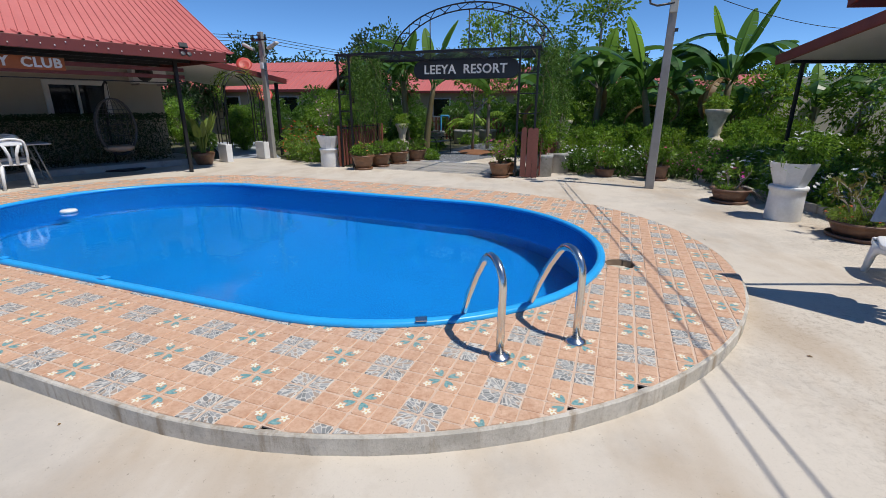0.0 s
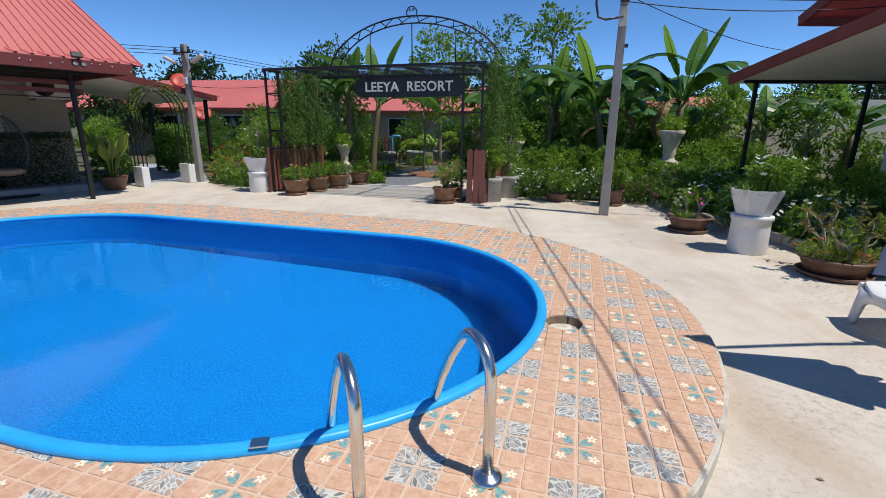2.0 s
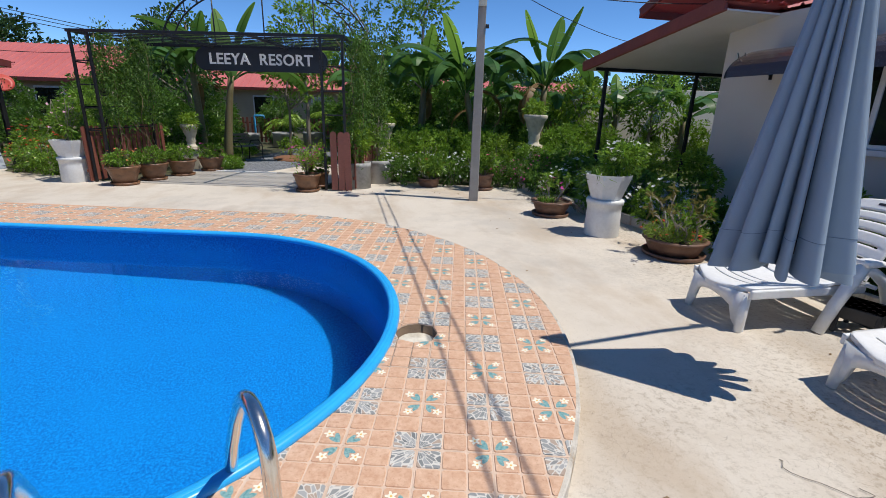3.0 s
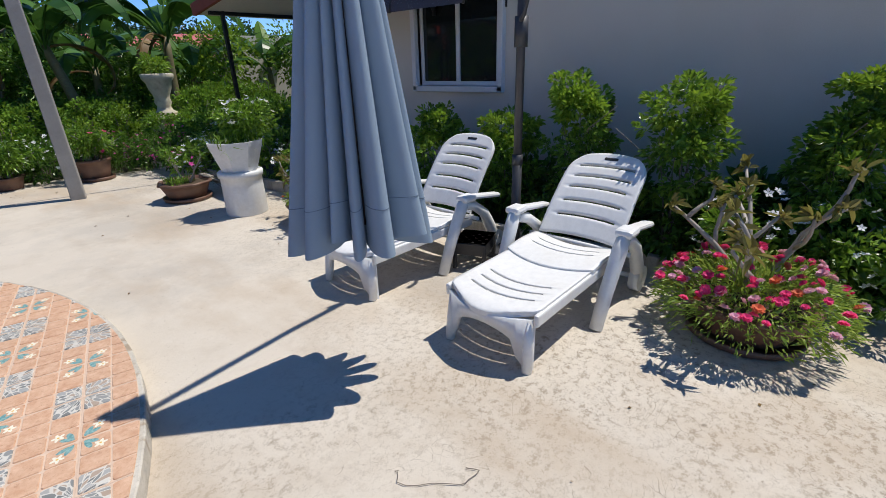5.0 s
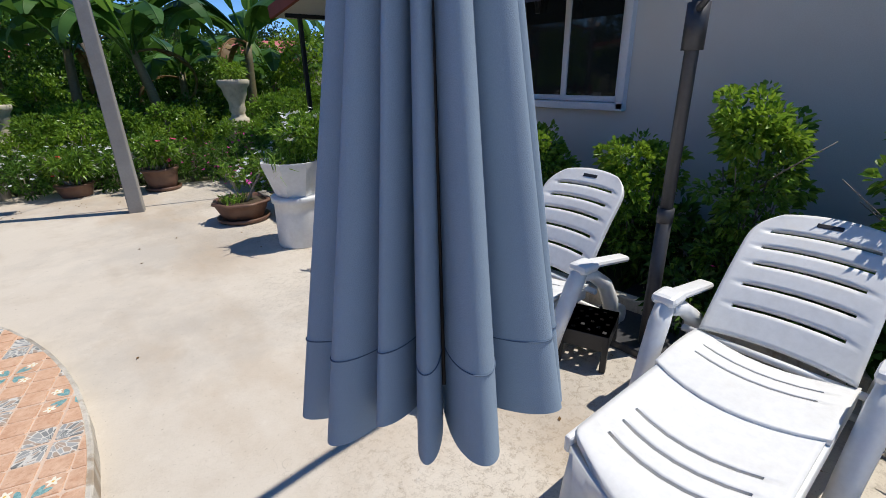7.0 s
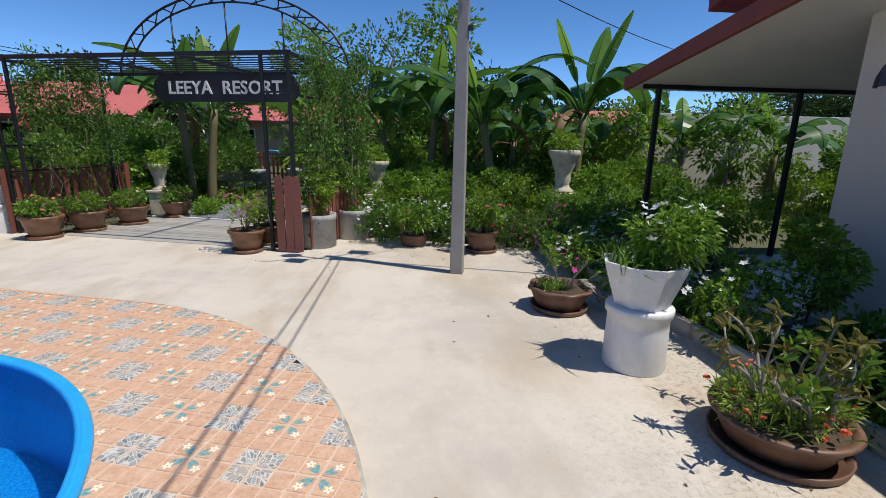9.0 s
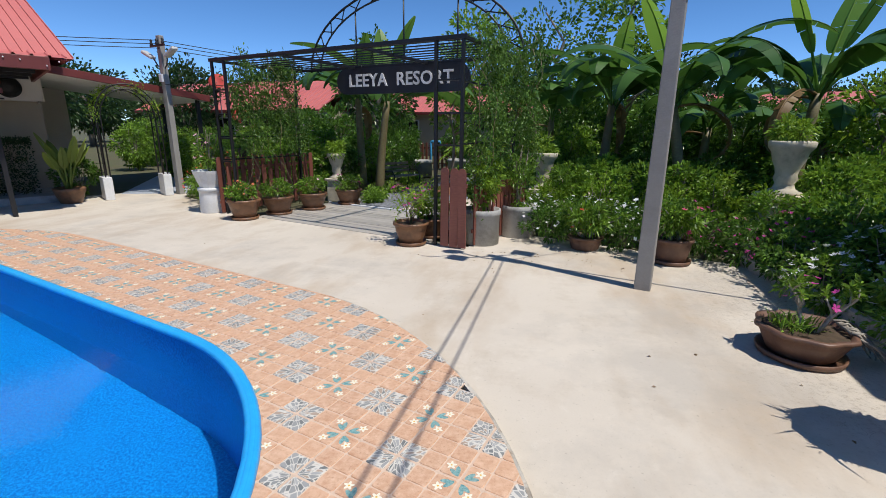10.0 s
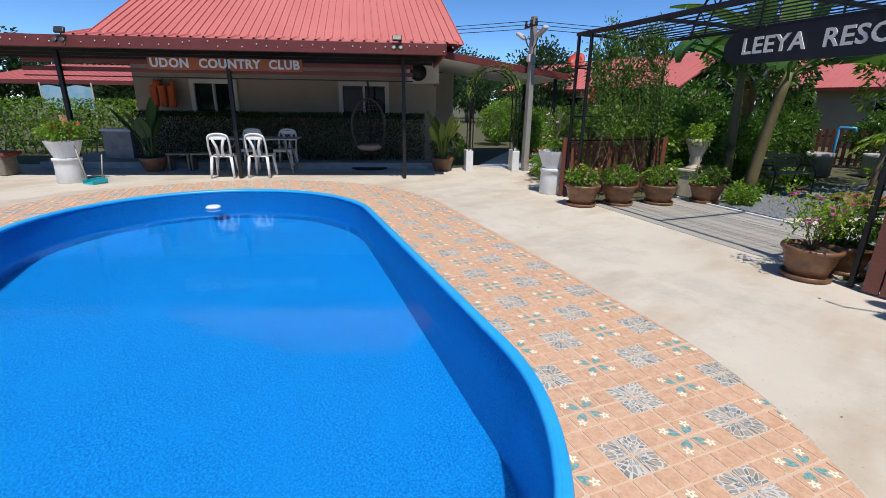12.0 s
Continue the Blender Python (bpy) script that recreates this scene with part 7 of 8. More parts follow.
def far_house(at, turn, L, W, eave, ridge, label):
    t = thing("far_house", pose(at[0], at[1], -0.03, 0, 0, turn), label, "house", "red-roofed houses beyond the garden")
    bm = bmesh.new()
    slab(bm, (L - 0.8, W - 0.8, eave), (0, 0, eave / 2), 0.01)
    part("wall", bm, M_WALL2, t)
    for s in (-1, 1):
        ob = ribbed_roof((-L / 2, s * W / 2, eave - 0.05), (L, 0, 0), (0, -s * W / 2, ridge - eave), 20, M_ROOF, t, "roof", 0.3, 0.03)
    bm = bmesh.new()
    slab(bm, (L, 0.05, 0.14), (0, -W / 2, eave - 0.08), 0.008)
    part("fascia", bm, M_FASCIA, t)
    for x in (-0.3, 0.0, 0.3):
        w = part("window", bmesh.new(), M_FRAME, t)
        bm = bmesh.new()
        slab(bm, (1.1, 0.06, 1.1), (x * L, -W / 2 + 0.39, 1.35), 0.01)
        part("frame", bm, M_FRAME, w)
        bm = bmesh.new()
        slab(bm, (0.95, 0.02, 0.95), (x * L, -W / 2 + 0.345, 1.35), 0)
        part("pane", bm, M_GLASS, w)
    return t


far_house((-12.6, 26.0), -8, 11.0, 6.0, 2.2, 3.7, "low house with a coral red sheet roof beyond the garden")
far_house((-2.3, 31.0), -8, 10.0, 6.0, 2.3, 3.8, "red-roofed bungalow behind the banana plants")
far_house((9.5, 24.0), -16, 7.0, 5.0, 1.9, 2.9, "small house with a red roof behind the wall")

# far belt of trees all round
far = [tree((0, 0, -0.03), 6.2, 2.6, 4.8, L_FAR, 90, 40, 0.34, "dark broadleaf tree in the far tree belt", 0.18, "far tree belt", 0.75, "far_tree", 5)]
far.append(tree((0, 0, -0.03), 5.0, 2.2, 4.0, L_FAR, 80, 40, 0.32, "rounded dark tree in the far tree belt", 0.16, "far tree belt", 0.7, "far_tree", 5))
far[0].matrix_world, far[1].matrix_world = pose(-18, 36, -0.03), pose(-14, 38, -0.03, 0, 0, 40)
k = 0
for ang in range(-78, 262, 5):
    for rad, sc in ((40 + 4 * math.sin(ang), 0.95), (50 + 5 * math.cos(ang * 3), 1.15)):
        a = radians(ang)
        x, y = rad * math.cos(a) - 2, rad * math.sin(a) + 5
        if -40 < ang - 270 < 40:
            continue
        ob = copy_thing(far[k % 2], pose(x, y, -0.03, 0, 0, k * 47))
        q = sc * rng.uniform(0.62, 1.0)
        ob.scale = (q * 1.15, q * 1.15, q)
        k += 1
for x, y, s in ((-14.5, 22.5, 0.7), (-9.0, 31.0, 0.9), (-6.0, 25.0, 0.78), (6.0, 22.5, 0.8), (-20, 20, 0.8), (-22, 12, 0.75)):
    ob = copy_thing(far[k % 2], pose(x, y, -0.03, 0, 0, k * 61))
    ob.scale = (s * 0.8, s * 0.8, s)
    k += 1

# ---- veranda of the club house ----
def club_at(x, y, z=0.0, turn=0.0):
    return HOUSE @ pose(x, y, z, 0, 0, turn)


hedge = thing("clipped_hedge", club_at(1.9, 12.75, 0.1), "dense green clipped hedge along the veranda wall, coloured dark for its shade", "hedge")
bm = bmesh.new()
for k in range(34):
    x = -3.2 + k * 0.194
    tube(bm, [(x, 0, 0), (x + rng.normal() * 0.05, rng.normal() * 0.08, 0.5), (x + rng.normal() * 0.08, rng.normal() * 0.12, 0.95)], [0.014, 0.01, 0.005], 5)
part("stem", bm, M_BARK, hedge)
# foliage in the darkened tones, so the shade is partly in the leaf colour
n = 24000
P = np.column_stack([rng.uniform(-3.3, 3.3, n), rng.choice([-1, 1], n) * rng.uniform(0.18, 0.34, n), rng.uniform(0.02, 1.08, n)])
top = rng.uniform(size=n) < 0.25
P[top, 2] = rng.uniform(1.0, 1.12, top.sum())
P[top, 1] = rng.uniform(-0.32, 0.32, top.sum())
foliage("foliage", P, rng.normal(size=(n, 3)) + np.array([0, -0.3, 0.3]), 0.048, 0.024, L_SHADE_HEDGE, hedge)


def plastic_chair():
    """Stacking chair that faces +y."""
    t = thing("plastic_chair", Matrix(), "white moulded plastic chair without arms", "chair", "white chairs round the table")
    bm = bmesh.new()
    slab(bm, (0.40, 0.40, 0.022), (0, 0, 0.43), 0.010, pose(0, 0, 0, 3))
    slab(bm, (0.40, 0.02, 0.05), (0, 0.195, 0.415), 0.008)
    part("seat", bm, M_WHITE, t)
    back = part("backrest", bmesh.new(), M_WHITE, t)
    bm = bmesh.new()
    pts = [(-0.185, -0.19, 0.43), (-0.195, -0.23, 0.62), (-0.185, -0.265, 0.76)]
    for k in range(0, 7):
        a = radians(180 - 30 * k)
        pts.append((0.175 * math.cos(a), -0.28, 0.80 + 0.06 * math.sin(a)))
    pts += [(0.185, -0.265, 0.76), (0.195, -0.23, 0.62), (0.185, -0.19, 0.43)]
    tube(bm, pts, 0.02, 8)
    part("back_frame", bm, M_WHITE, back)
    bm = bmesh.new()
    slab(bm, (0.31, 0.018, 0.085), (0, -0.275, 0.79), 0.008, pose(0, 0, 0, -12))
    part("top_rail", bm, M_WHITE, back)
    bm = bmesh.new()
    for s in (-1, 1):
        tube(bm, [(s * 0.045, -0.20, 0.44), (s * 0.05, -0.235, 0.60), (s * 0.10, -0.27, 0.76)], [0.03, 0.024, 0.03], 6)
    part("back_splat", bm, M_WHITE, back)
    for sx in (-1, 1):
        for sy in (-1, 1):
            bm = bmesh.new()
            tube(bm, [(sx * 0.175, sy * 0.17, 0.43), (sx * 0.195, sy * 0.20, 0.2), (sx * 0.21, sy * 0.225, 0.0)], [0.032, 0.028, 0.022], 8)
            part("leg", bm, M_WHITE, t)
    return t


chair = plastic_chair()
chair.matrix_world = club_at(1.14, 10.80, 0, 6)
copy_thing(chair, club_at(1.85, 10.86, 0, -4))
copy_thing(chair, club_at(1.30, 11.98, 0, 183))
copy_thing(chair, club_at(2.05, 11.98, 0, 176))
t = thing("folding_table", club_at(1.62, 11.40), "grey topped folding table with thin steel legs", "table")
bm = bmesh.new()
slab(bm, (1.75, 0.62, 0.03), (0, 0, 0.72), 0.008)
part("tabletop", bm, surface("grey_tabletop", (0.42, 0.43, 0.43), (0.38, 0.39, 0.39), 5, 0.4), t)
for s in (-1, 1):
    bm = bmesh.new()
    for y in (-0.25, 0.25):
        tube(bm, [(s * 0.62, y, 0.70), (s * 0.78, y, 0.0)], 0.014, 8)
    tube(bm, [(s * 0.75, -0.25, 0.14), (s * 0.75, 0.25, 0.14)], 0.010, 6)
    tube(bm, [(s * 0.70, 0, 0.35), (s * 0.35, 0, 0.70)], 0.010, 6)
    part("leg_frame", bm, M_POLE, t)

# hanging egg chair
t = thing("egg_swing_chair", club_at(3.92, 12.15, 0), "dark woven egg-shaped swing chair on a stand", "swing chair")
bm = bmesh.new()
tube(bm, [(0, 0.35, 0.06), (0, 0.42, 0.6), (0, 0.40, 1.4), (0, 0.25, 1.82), (0, 0.05, 1.92), (0, 0.0, 1.86)], 0.022, 8)
lathe(bm, [(0.42, 0.0), (0.44, 0.02), (0.42, 0.04), (0.38, 0.04)], 28)
part("stand", bm, M_BLACK, t)
bm = bmesh.new()
tube(bm, [(0, 0, 1.86), (0, 0, 1.55)], 0.008, 5)
part("chain", bm, M_BLACK, t)
bm = bmesh.new()
for k in range(13):
    a = radians(-110 + k * 220 / 12) + math.pi / 2
    tube(bm, [(0.38 * math.sin(radians(q)) * math.cos(a), 0.30 * math.sin(radians(q)) * math.sin(a), 0.95 + 0.6 * math.cos(radians(q))) for q in range(4, 177, 12)], 0.008, 5)
for k in range(14):
    z = -0.88 + k * 0.135
    r = math.sqrt(max(0, 1 - z * z))
    tube(bm, [(0.38 * r * math.cos(radians(q)), 0.30 * r * math.sin(radians(q)), 0.95 + 0.6 * z) for q in range(-20, 201, 20)], 0.006, 4)
part("basket", bm, M_GREYMETAL, t)
bm = bmesh.new()
tube(bm, [(0.38 * math.sin(radians(q)), -0.10, 0.95 + 0.6 * math.cos(radians(q))) for q in range(0, 360, 15)], 0.018, 6, closed=True)
part("rim", bm, M_GREYMETAL, t)
bm = bmesh.new()
lathe(bm, [(0.20, 0.42), (0.28, 0.46), (0.29, 0.52), (0.22, 0.55), (0.02, 0.55)], 22)
part("cushion", bm, surface("tan_cushion", (0.42, 0.30, 0.22), (0.36, 0.25, 0.18), 6, 0.9), t, "tan seat cushion")

# air conditioner
t = thing("air_conditioner", club_at(5.2, 13.28, 1.92), "cream outdoor air conditioner unit on a wall bracket", "air conditioner")
bm = bmesh.new()
slab(bm, (0.78, 0.27, 0.50), (0, 0, 0.25), 0.02)
part("casing", bm, M_SOFFIT, t)
bm = bmesh.new()
lathe(bm, [(0.19, 0), (0.2, 0.01), (0.02, 0.02)], 28)
bmesh.ops.transform(bm, matrix=pose(-0.12, -0.137, 0.25, 90), verts=bm.verts)
part("fan_opening", bm, M_BLACKPLASTIC, t)
for k in range(5):
    bm = bmesh.new()
    tube(bm, [(-0.12 + (0.04 + 0.035 * k) * math.cos(radians(a)), -0.162, 0.25 + (0.04 + 0.035 * k) * math.sin(radians(a))) for a in range(0, 360, 20)], 0.004, 4, closed=True)
    part("grille_ring", bm, M_GREYMETAL, t)
bm = bmesh.new()
slab(bm, (0.07, 0.006, 0.05), (0.27, -0.137, 0.40), 0.004)
part("badge", bm, surface("red_badge", (0.4, 0.05, 0.06), (0.35, 0.04, 0.05), 5, 0.5), t, "small red badge")
for x in (-0.3, 0.3):
    bm = bmesh.new()
    slab(bm, (0.04, 0.45, 0.04), (x, 0.0, -0.02), 0.004)
    part("bracket", bm, M_POLE, t)

# life vests on the wall
for k, x in enumerate((-1.22, -1.02, -0.82)):
    t = thing("life_vest", club_at(x, 13.32, 1.22), "bright orange life vest hanging on the wall", "life vest", "life vests on the wall")
    bm = bmesh.new()
    slab(bm, (0.17, 0.10, 0.5), (0, 0, 0.32), 0.04)
    slab(bm, (0.10, 0.09, 0.16), (-0.05 if k % 2 else 0.05, 0, 0.6), 0.03)
    part("panel", bm, surface("orange_nylon", (0.62, 0.12, 0.02), (0.52, 0.09, 0.02), 6, 0.7), t)
    bm = bmesh.new()
    tube(bm, [(0, 0, 0.62), (0, 0.08, 0.72)], 0.01, 5)
    part("strap", bm, M_BLACK, t)
# floodlights on the canopy edge
for x in (4.62, -0.85):
    t = thing("floodlight", club_at(x, 9.90, 2.47), "small black double floodlight on the canopy edge", "floodlight", "floodlights on the canopy")
    bm = bmesh.new()
    slab(bm, (0.16, 0.05, 0.10), (0, 0, 0.06), 0.012, pose(0, 0, 0, -25))
    part("lamp", bm, M_BLACKPLASTIC, t)
    for s in (-1, 1):
        bm = bmesh.new()
        lathe(bm, [(0.03, 0), (0.045, 0.05), (0.04, 0.055), (0.01, 0.05)], 14)
        bmesh.ops.transform(bm, matrix=pose(s * 0.06, -0.05, -0.12, 60), verts=bm.verts)
        part("spot", bm, M_GREYMETAL, t)


# big-leaved pot plants by the veranda
def paddle_plant(m, h, n, label, mat, pot=True, leaf_w=0.2):
    t = thing("paddle_leaf_plant", m, label, "potted plant", "big-leaved pot plants")
    bm = bmesh.new()
    lathe(bm, [(0.17, 0), (0.18, 0.02), (0.25, 0.22), (0.265, 0.28), (0.25, 0.30), (0.23, 0.27), (0.02, 0.26)], 28)
    part("pot", bm, M_TERRA, t)
    for k in range(n):
        bm = bmesh.new()
        banana_leaf(bm, h * rng.uniform(0.65, 1.0), leaf_w * rng.uniform(0.85, 1.15), rng.uniform(1.15, 1.5), rng.uniform(0.2, 0.8), k * 2.4, (0.03 * math.cos(k), 0.03 * math.sin(k), 0.26), 0.0, 12)
        part("leaf", bm, mat, t)
    return t


paddle_plant(pose(-6.95, 11.0, 0.0), 1.25, 12, "brown pot with yellow green broad-leaved plant", leafy("paddle_leaf", (0.09, 0.17, 0.03), (0.25, 0.30, 0.06)), True, 0.17)
b = bush((-7.25, 11.45), 0.40, 1.0, L_DARK, "dark green bush behind the potted plant", 0.07, 60, 50, None, 0.12, "shrub", "shrub", "plants by the veranda")
paddle_plant(club_at(-0.62, 11.6, 0.0), 1.35, 9, "dark pot with tall broad-leaved plant in the veranda", leafy("dark_paddle_leaf", (0.03, 0.085, 0.03), (0.07, 0.14, 0.05)), True, 0.26)
for x, y in ((-0.1, 11.7), (0.35, 11.75)):
    t = thing("wooden_stool", club_at(x, y, 0.0), "low dark wooden stool in the veranda", "stool", "stools in the veranda")
    bm = bmesh.new()
    slab(bm, (0.5, 0.3, 0.04), (0, 0, 0.36), 0.008)
    part("seat", bm, M_BARK, t)
    for sx in (-1, 1):
        bm = bmesh.new()
        slab(bm, (0.04, 0.26, 0.34), (sx * 0.2, 0, 0.17), 0.006)
        part("leg", bm, M_BARK, t)

# left end: white planter, broom, dustpan, bench, hedge
t = tall_white_pot((-9.35, 4.28), "white two-piece planter with red flowers beside a broom", 1.0, 10, 16)
P, D = clumps(36, 50, (0.34, 0.34, 0.16), 0.09, (0, 0, 0.92))
foliage("foliage", P, D, 0.06, 0.028, L_MID, t)
blossoms("blossom", spread_points(16, 0.32, 0.9, 1.1).tolist(), 0.035, F_RED, t)
t = thing("broom", pose(-9.0, 4.52, 0, 8, -12, 0), "straw broom with a wooden handle standing bristles up", "broom")
bm = bmesh.new()
tube(bm, [(0, 0, 0.0), (0, 0, 0.85)], 0.012, 6)
part("handle", bm, M_BOARD, t)
bm = bmesh.new()
for k in range(40):
    a = rng.uniform(0, math.tau)
    tube(bm, [(0, 0, 0.72), (0.14 * math.cos(a) * rng.uniform(0.2, 1), 0.05 * math.sin(a), 1.18 + rng.uniform(-0.05, 0.05))], 0.005, 3)
part("bristles", bm, surface("straw", (0.30, 0.17, 0.08), (0.38, 0.24, 0.12), 20, 0.9), t)
t = thing("dustpan", pose(-8.92, 4.62, 0.0, 0, 0, 30), "turquoise plastic dustpan on the paving", "dustpan")
bm = bmesh.new()
slab(bm, (0.30, 0.26, 0.012), (0, 0, 0.02), 0.004, pose(0, 0, 0, 8))
for s in (-1, 1):
    slab(bm, (0.012, 0.26, 0.06), (s * 0.145, 0, 0.045), 0.004)
slab(bm, (0.30, 0.012, 0.08), (0, 0.125, 0.05), 0.004)
part("pan", bm, surface("turquoise_plastic", (0.02, 0.38, 0.42), (0.02, 0.33, 0.38), 6, 0.4), t)
bm = bmesh.new()
tube(bm, [(0, 0.13, 0.06), (0, 0.2, 0.5)], 0.012, 6)
part("handle", bm, M_BOARD, t)
h2 = thing("boundary_hedge", club_at(-5.4, 15.0), "sunlit green hedge beyond the veranda", "hedge")
n = 9000
P = np.column_stack([rng.uniform(-5, 3.2, n), rng.normal(size=n) * 0.28, 1.45 * rng.uniform(0.03, 1.0, n) ** 0.8])
bm = bmesh.new()
for k in range(30):
    x = -4.8 + k * 0.265
    tube(bm, [(x, 0, 0), (x + rng.normal() * 0.05, rng.normal() * 0.08, 0.6), (x + rng.normal() * 0.08, rng.normal() * 0.12, 1.1)], [0.018, 0.012, 0.006], 5)
part("stem", bm, M_BARK, h2)
foliage("foliage", P, rng.normal(size=(n, 3)) + np.array([0, 0, 0.4]), 0.10, 0.05, L_MID, h2)
t = thing("stone_bench", pose(-11.2, 3.0, 0, 0, 0, 50), "low bench with a red tiled top", "bench")
bm = bmesh.new()
slab(bm, (1.1, 0.4, 0.08), (0, 0, 0.42), 0.015)
part("top", bm, M_FASCIA2, t)
for s in (-1, 1):
    bm = bmesh.new()
    slab(bm, (0.16, 0.34, 0.38), (s * 0.38, 0, 0.19), 0.03)
    part("leg", bm, M_BARK, t)

# low wing at the left of the veranda
wing = thing("side_shelter", club_at(-4.9, 18.6), "open shelter with a red roof beside the house", "shelter")
ribbed_roof((-3.2, -2.0, 1.95), (5.6, 0, 0), (0, 4.0, 0.7), 20, M_ROOF, wing, "roof")
bm = bmesh.new()
slab(bm, (5.6, 0.05, 0.13), (-0.4, -2.0, 1.92), 0.006)
part("fascia", bm, M_FASCIA, wing)
for x in (-3.0, 0.0, 2.2):
    bm = bmesh.new()
    slab(bm, (0.07, 0.07, 1.95), (x, -1.9, 0.97), 0.005)
    part("post", bm, M_BLACK, wing)
for x in (-3.0, 0.0, 2.2):
    bm = bmesh.new()
    slab(bm, (0.07, 0.07, 2.6), (x, 1.9, 1.3), 0.005)
    part("post", bm, M_BLACK, wing)
# added black sheet: the shade below the roof is put into its colour
bm = bmesh.new()
slab(bm, (5.5, 4.05, 0.02), (-0.4, 0.0, 2.25), 0, pose(0, 0, 0, math.degrees(math.atan2(0.7, 4.0))))
part("underside", bm, M_BLACKPLASTIC, wing, "roof underside coloured black to stand for its shade")
t = thing("hung_tarpaulin", club_at(-5.2, 16.4), "pale blue tarpaulin hung up between posts", "tarpaulin")
V, F = [], []
for k in range(13):
    for z in (1.15, 1.35, 1.6, 1.8):
        V.append((-0.7 + 1.4 * k / 12, 0.05 * math.sin(k * 1.3) * (2.0 - z), z + 0.03 * math.sin(k * 0.9)))
F = [(k * 4 + q, k * 4 + q + 4, k * 4 + q + 5, k * 4 + q + 1) for k in range(12) for q in range(3)]
raw_part("sheet", V, F, surface("pale_blue_tarpaulin", (0.16, 0.42, 0.62), (0.45, 0.58, 0.66), 3, 0.6), t, smooth=True)
for x in (-0.72, 0.72):
    bm = bmesh.new()
    tube(bm, [(x, 0, 0), (x, 0, 1.9)], 0.02, 6)
    part("post", bm, M_POLE, t)
t = thing("wash_counter", club_at(-1.9, 12.9), "white basin counter in the shade of the veranda", "counter")
bm = bmesh.new()
slab(bm, (0.7, 0.5, 0.06), (0, 0, 0.78), 0.012)
part("top", bm, M_WHITE, t)
bm = bmesh.new()
slab(bm, (0.62, 0.44, 0.74), (0, 0, 0.38), 0.01)
part("body", bm, M_CEMENT, t)

# ---- trellis arch on posts at the side path ----
AC = Vector((-6.42, 12.02, 0))
adir = Vector((0.54, 0.84, 0))
t = thing("garden_arch", Matrix.Translation(AC) @ Matrix.Rotation(math.atan2(adir.y, adir.x), 4, "Z"), "black steel rose arch standing on two white posts", "arch")
for dy in (-0.2, 0.2):
    for r in (0.55, 0.47):
        bm = bmesh.new()
        pts = [(-r, dy, 0.45), (-r, dy, 1.5)] + [(r * math.cos(radians(a)), dy, 1.6 + r * 1.2 * math.sin(radians(a))) for a in range(170, 5, -12)] + [(r, dy, 1.5), (r, dy, 0.45)]
        tube(bm, pts, 0.014, 6)
        part("hoop", bm, M_BLACK, t)
for k in range(22):
    s = -1 if k % 2 else 1
    if k < 12:
        z = 0.55 + (k // 2) * 0.18
        a, b = (s * 0.55, -0.2, z), (s * 0.55, 0.2, z)
    else:
        q = radians(18 * (k - 11) - 9)
        a, b = (0.55 * math.cos(q), -0.2, 1.6 + 0.66 * math.sin(q)), (0.55 * math.cos(q), 0.2, 1.6 + 0.66 * math.sin(q))
    bm = bmesh.new()
    tube(bm, [a, b], 0.008, 5)
    part("rung", bm, M_BLACK, t)
for s in (-1, 1):
    bm = bmesh.new()
    slab(bm, (0.16, 0.44, 0.46), (s * 0.53, 0, 0.23), 0.012)
    part("base_post", bm, M_POTWHITE, t, "white painted cement post")
P, D = [], []
for k in range(40):
    q = radians(rng.uniform(0, 180))
    c = np.array([0.55 * math.cos(q), rng.uniform(-0.2, 0.2), 1.6 + 0.66 * math.sin(q)])
    P.append(rng.normal(size=(22, 3)) * 0.06 + c)
    D.append(rng.normal(size=(22, 3)))
foliage("vine", np.vstack(P), np.vstack(D), 0.05, 0.02, L_LIGHT, t)
bm = bmesh.new()
prism(bm, [(-7.1, 12.2), (-5.8, 12.8), (-9.2, 18.5), (-10.8, 17.6)], -0.02, 0.006)
ob = part("side_path", bm, surface("blue_grey_path_tile", (0.42, 0.46, 0.52), (0.36, 0.40, 0.46), 3, 0.5))
tagged(ob, "pale blue grey tiled side path", "path", kind="structure")

# ---- deck tiles ----
TT, PITCH = radians(-15.4), 0.306
TX, TY = Vector((math.cos(TT), math.sin(TT))), Vector((-math.sin(TT), math.cos(TT)))
T0 = Vector((0.174, 1.932))


def nearest_axis(p, spec):
    """Nearest point of a stadium's axis."""
    u = min(max(p.dot(AX), spec[0]), spec[1])
    return AX * u + AN * spec[2]


def clip(poly, at, nor):
    """Keeps the part of a polygon on the side of at that nor points away from."""
    out = []
    for a, b in zip(poly, poly[1:] + poly[:1]):
        da, db = (a - at).dot(nor), (b - at).dot(nor)
        if da <= 0:
            out.append(a)
        if da * db < 0:
            out.append(a + (b - a) * (da / (da - db)))
    return out


def cut_planes(c):
    """Cutting lines of the deck's outer and inner edges and the skimmer's hole near a tile."""
    cuts = []
    for k in (-1, 0, 1):
        for spec, r, sgn in ((DECK, DECK_R - 0.022, 1), (POOL, POOL_R + 0.02, -1)):
            if sgn < 0 and k:
                continue
            q = c + Vector((-(c - nearest_axis(c, spec)).y, (c - nearest_axis(c, spec)).x)).normalized() * 0.12 * k
            a = nearest_axis(q, spec)
            d = (q - a).normalized()
            cuts.append((a + d * r, d * sgn))
    return cuts


def area(poly):
    return abs(sum(a.x * b.y - b.x * a.y for a, b in zip(poly, poly[1:] + poly[:1]))) / 2 if len(poly) > 2 else 0


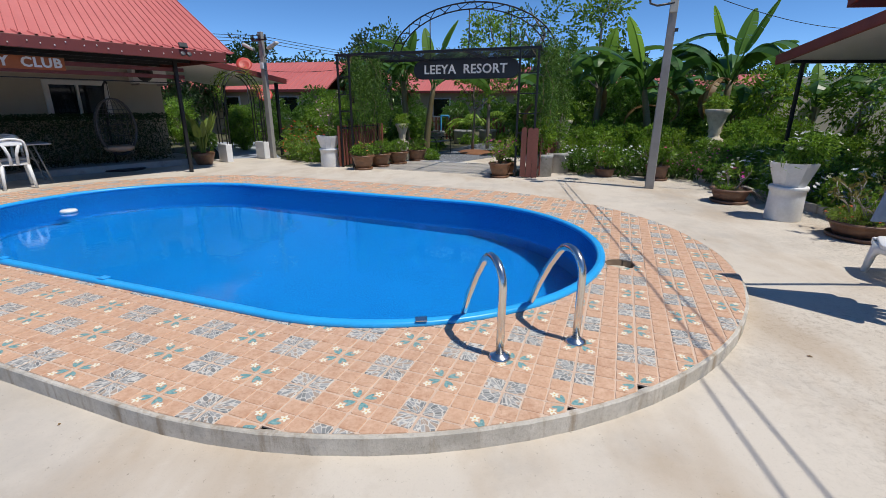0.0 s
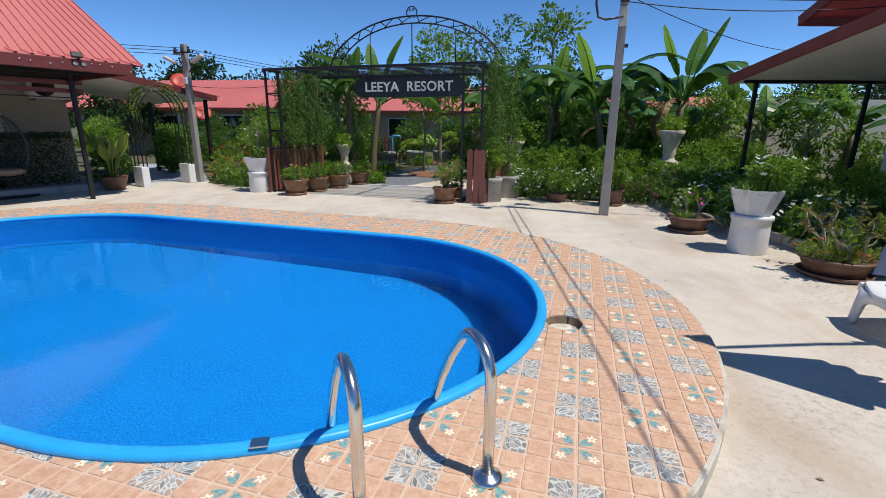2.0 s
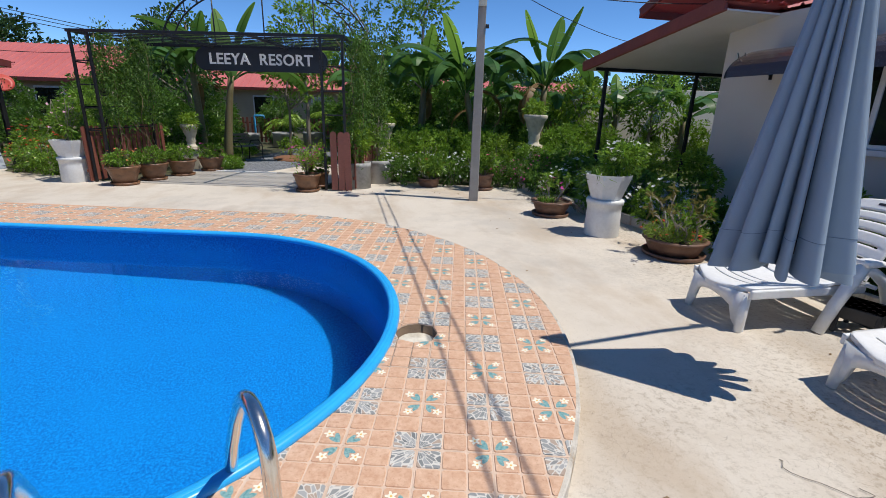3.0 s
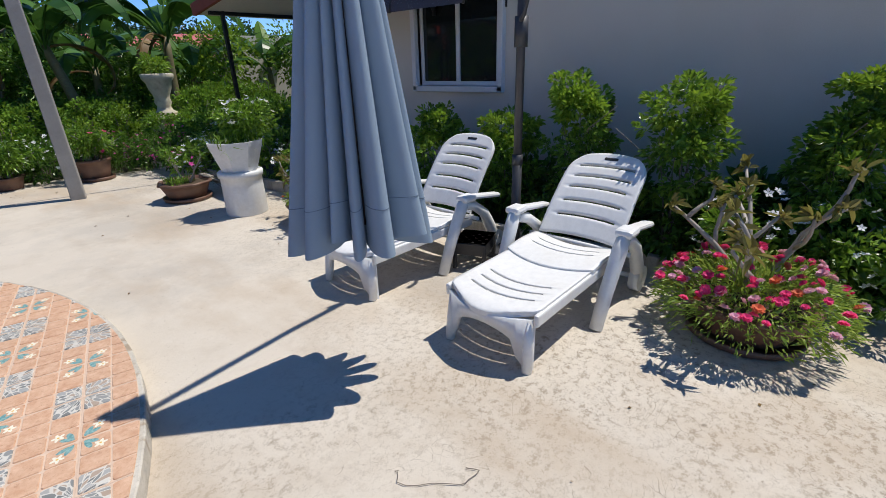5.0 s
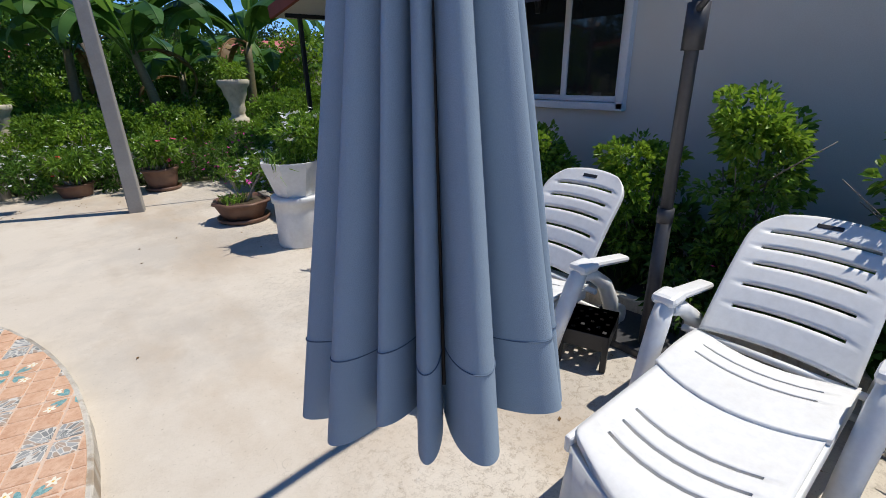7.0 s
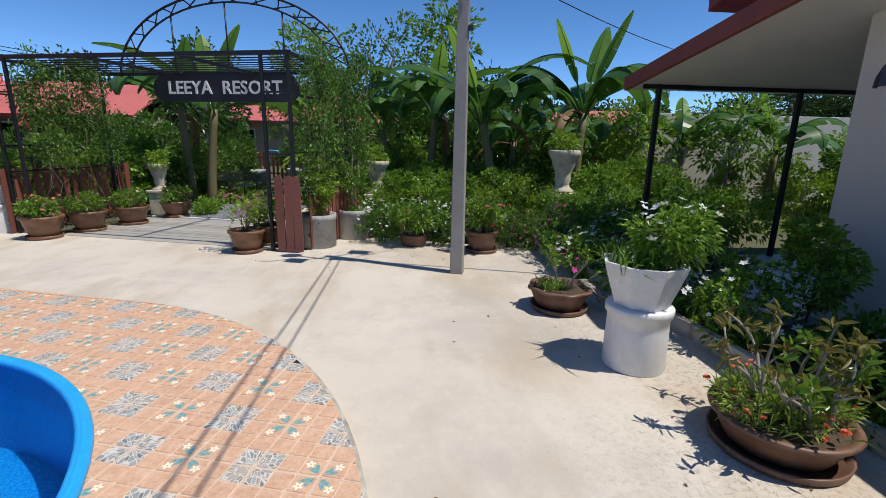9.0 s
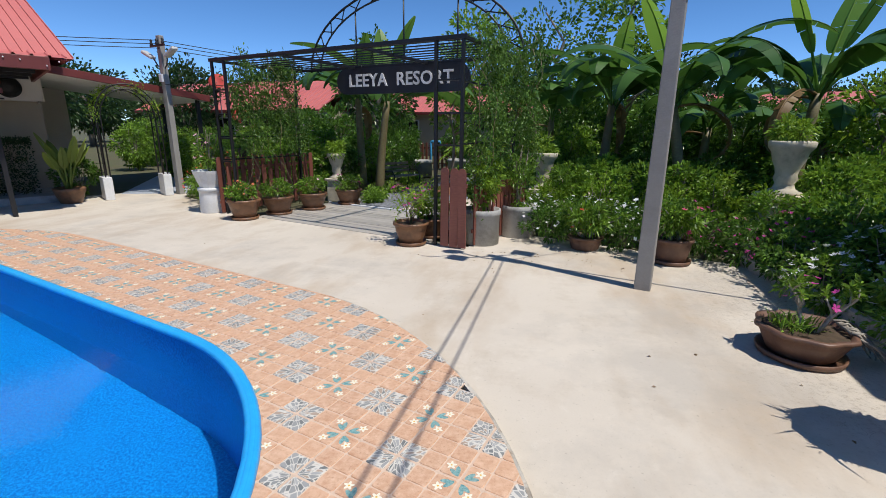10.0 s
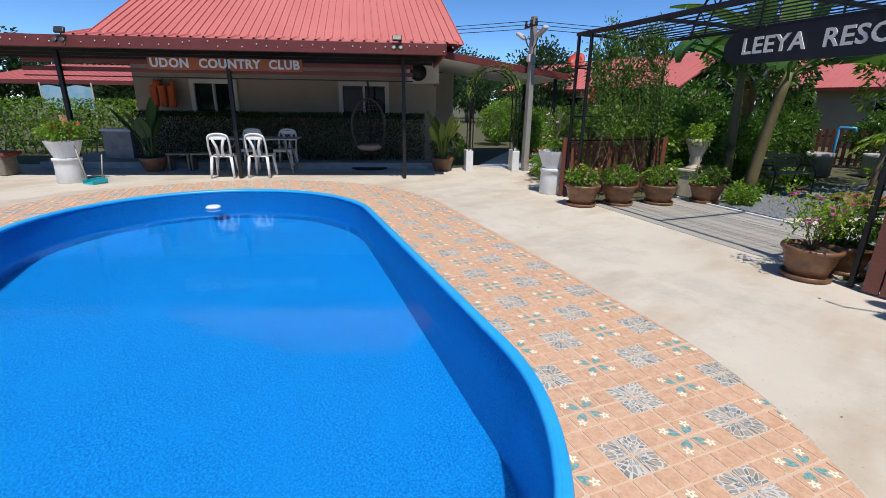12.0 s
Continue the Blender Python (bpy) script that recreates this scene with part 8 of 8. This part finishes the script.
def tile_faces(pieces, bed):
    """Nine raised squares on their bed, in the tile's own frame."""
    V, F, S = [], [], []
    for piece in bed if isinstance(bed[0], list) else [bed]:
        i, m = len(V), len(piece)
        V += [(p.x, p.y, -0.004) for p in piece] + [(p.x, p.y, -0.012) for p in piece]
        F.append(tuple(range(i, i + m)))
        S.append(1)
        for k in range(m):
            F.append((i + m + k, i + m + (k + 1) % m, i + (k + 1) % m, i + k))
            S.append(1)
    for poly in pieces:
        c = sum(poly, Vector((0, 0))) / len(poly)
        i, m = len(V), len(poly)
        V += [(p.x, p.y, -0.0038) for p in poly]
        V += [(p.x + (c.x - p.x) * 0.05, p.y + (c.y - p.y) * 0.05, 0.0) for p in poly]
        F.append(tuple(range(i + m, i + 2 * m)))
        S.append(0)
        for k in range(m):
            F.append((i + k, i + (k + 1) % m, i + m + (k + 1) % m, i + m + k))
            S.append(0)
    return V, F, S


def squares():
    out = []
    for a in (-0.1, 0, 0.1):
        for b in (-0.1, 0, 0.1):
            h, k = 0.0468, 0.0405
            out.append([Vector((a + x, b + y)) for x, y in ((-k, -h), (k, -h), (h, -k), (h, k), (k, h), (-k, h), (-h, k), (-h, -k))])
    return out


BED = [Vector(p) for p in ((-0.1528, -0.1528), (0.1528, -0.1528), (0.1528, 0.1528), (-0.1528, 0.1528))]
full = None
for i in range(-40, 12):
    for j in range(-12, 34):
        c = T0 + TX * (PITCH * (i + 0.5)) + TY * (PITCH * (j + 0.5))
        a, b = nearest_axis(c, DECK), nearest_axis(c, POOL)
        if (c - a).length > DECK_R + 0.2 or (c - b).length < POOL_R - 0.2:
            continue
        turn = TT + (math.pi / 2 if (i + j) % 2 else 0)
        m = Matrix.LocRotScale((c.x, c.y, DECK_Z + (rng.uniform(-1, 1)) * 0.0006), Euler((0, 0, turn)), None)
        inv = Matrix.Rotation(-turn, 2)
        cuts = [(inv @ (p - c), inv @ d) for p, d in cut_planes(c)]
        near = (c - SKIM[0]).length < SKIM[1] + 0.22
        whole = not near and all((q - p).dot(d) <= 0 for p, d in cuts for q in BED)
        if whole:
            if full is None:
                V, F, S = tile_faces(squares(), BED)
                full = raw_part("tile", V, F, [M_TILE, M_GROUT], deck, "", slots=S)
                full.matrix_world = m
                continue
            ob = full.copy()
            scene.collection.objects.link(ob)
            ob.matrix_world = m
            continue
        bed, pieces = BED, squares()
        for p, d in cuts:
            bed = clip(bed, p, d)
            pieces = [clip(q, p, d) for q in pieces]
        if near:
            well = inv @ (SKIM[0] - c)
            cells = []
            for a in (-0.1, 0, 0.1):
                for b in (-0.1, 0, 0.1):
                    q = [Vector((a + x * 0.0514, b + y * 0.0514)) for x, y in ((-1, -1), (1, -1), (1, 1), (-1, 1))]
                    for p, d in cuts:
                        q = clip(q, p, d)
                    cells.append(q)
            rest = []
            for group in (cells, pieces):
                kept = []
                for q in group:
                    d = sum(q, Vector((0, 0))) / max(1, len(q)) - well
                    if q and d.length > SKIM[1] * 0.6:
                        kept.append(clip(q, well + d.normalized() * SKIM[1], -d.normalized()))
                rest.append([q for q in kept if len(q) > 2])
            bed, pieces = rest
        pieces = [q for q in pieces if area(q) > 0.0002]
        if not pieces or not near and area(bed) < 0.003:
            continue
        V, F, S = tile_faces(pieces, bed)
        ob = raw_part("tile", V, F, [M_TILE, M_GROUT], deck, "", slots=S)
        ob.matrix_world = m
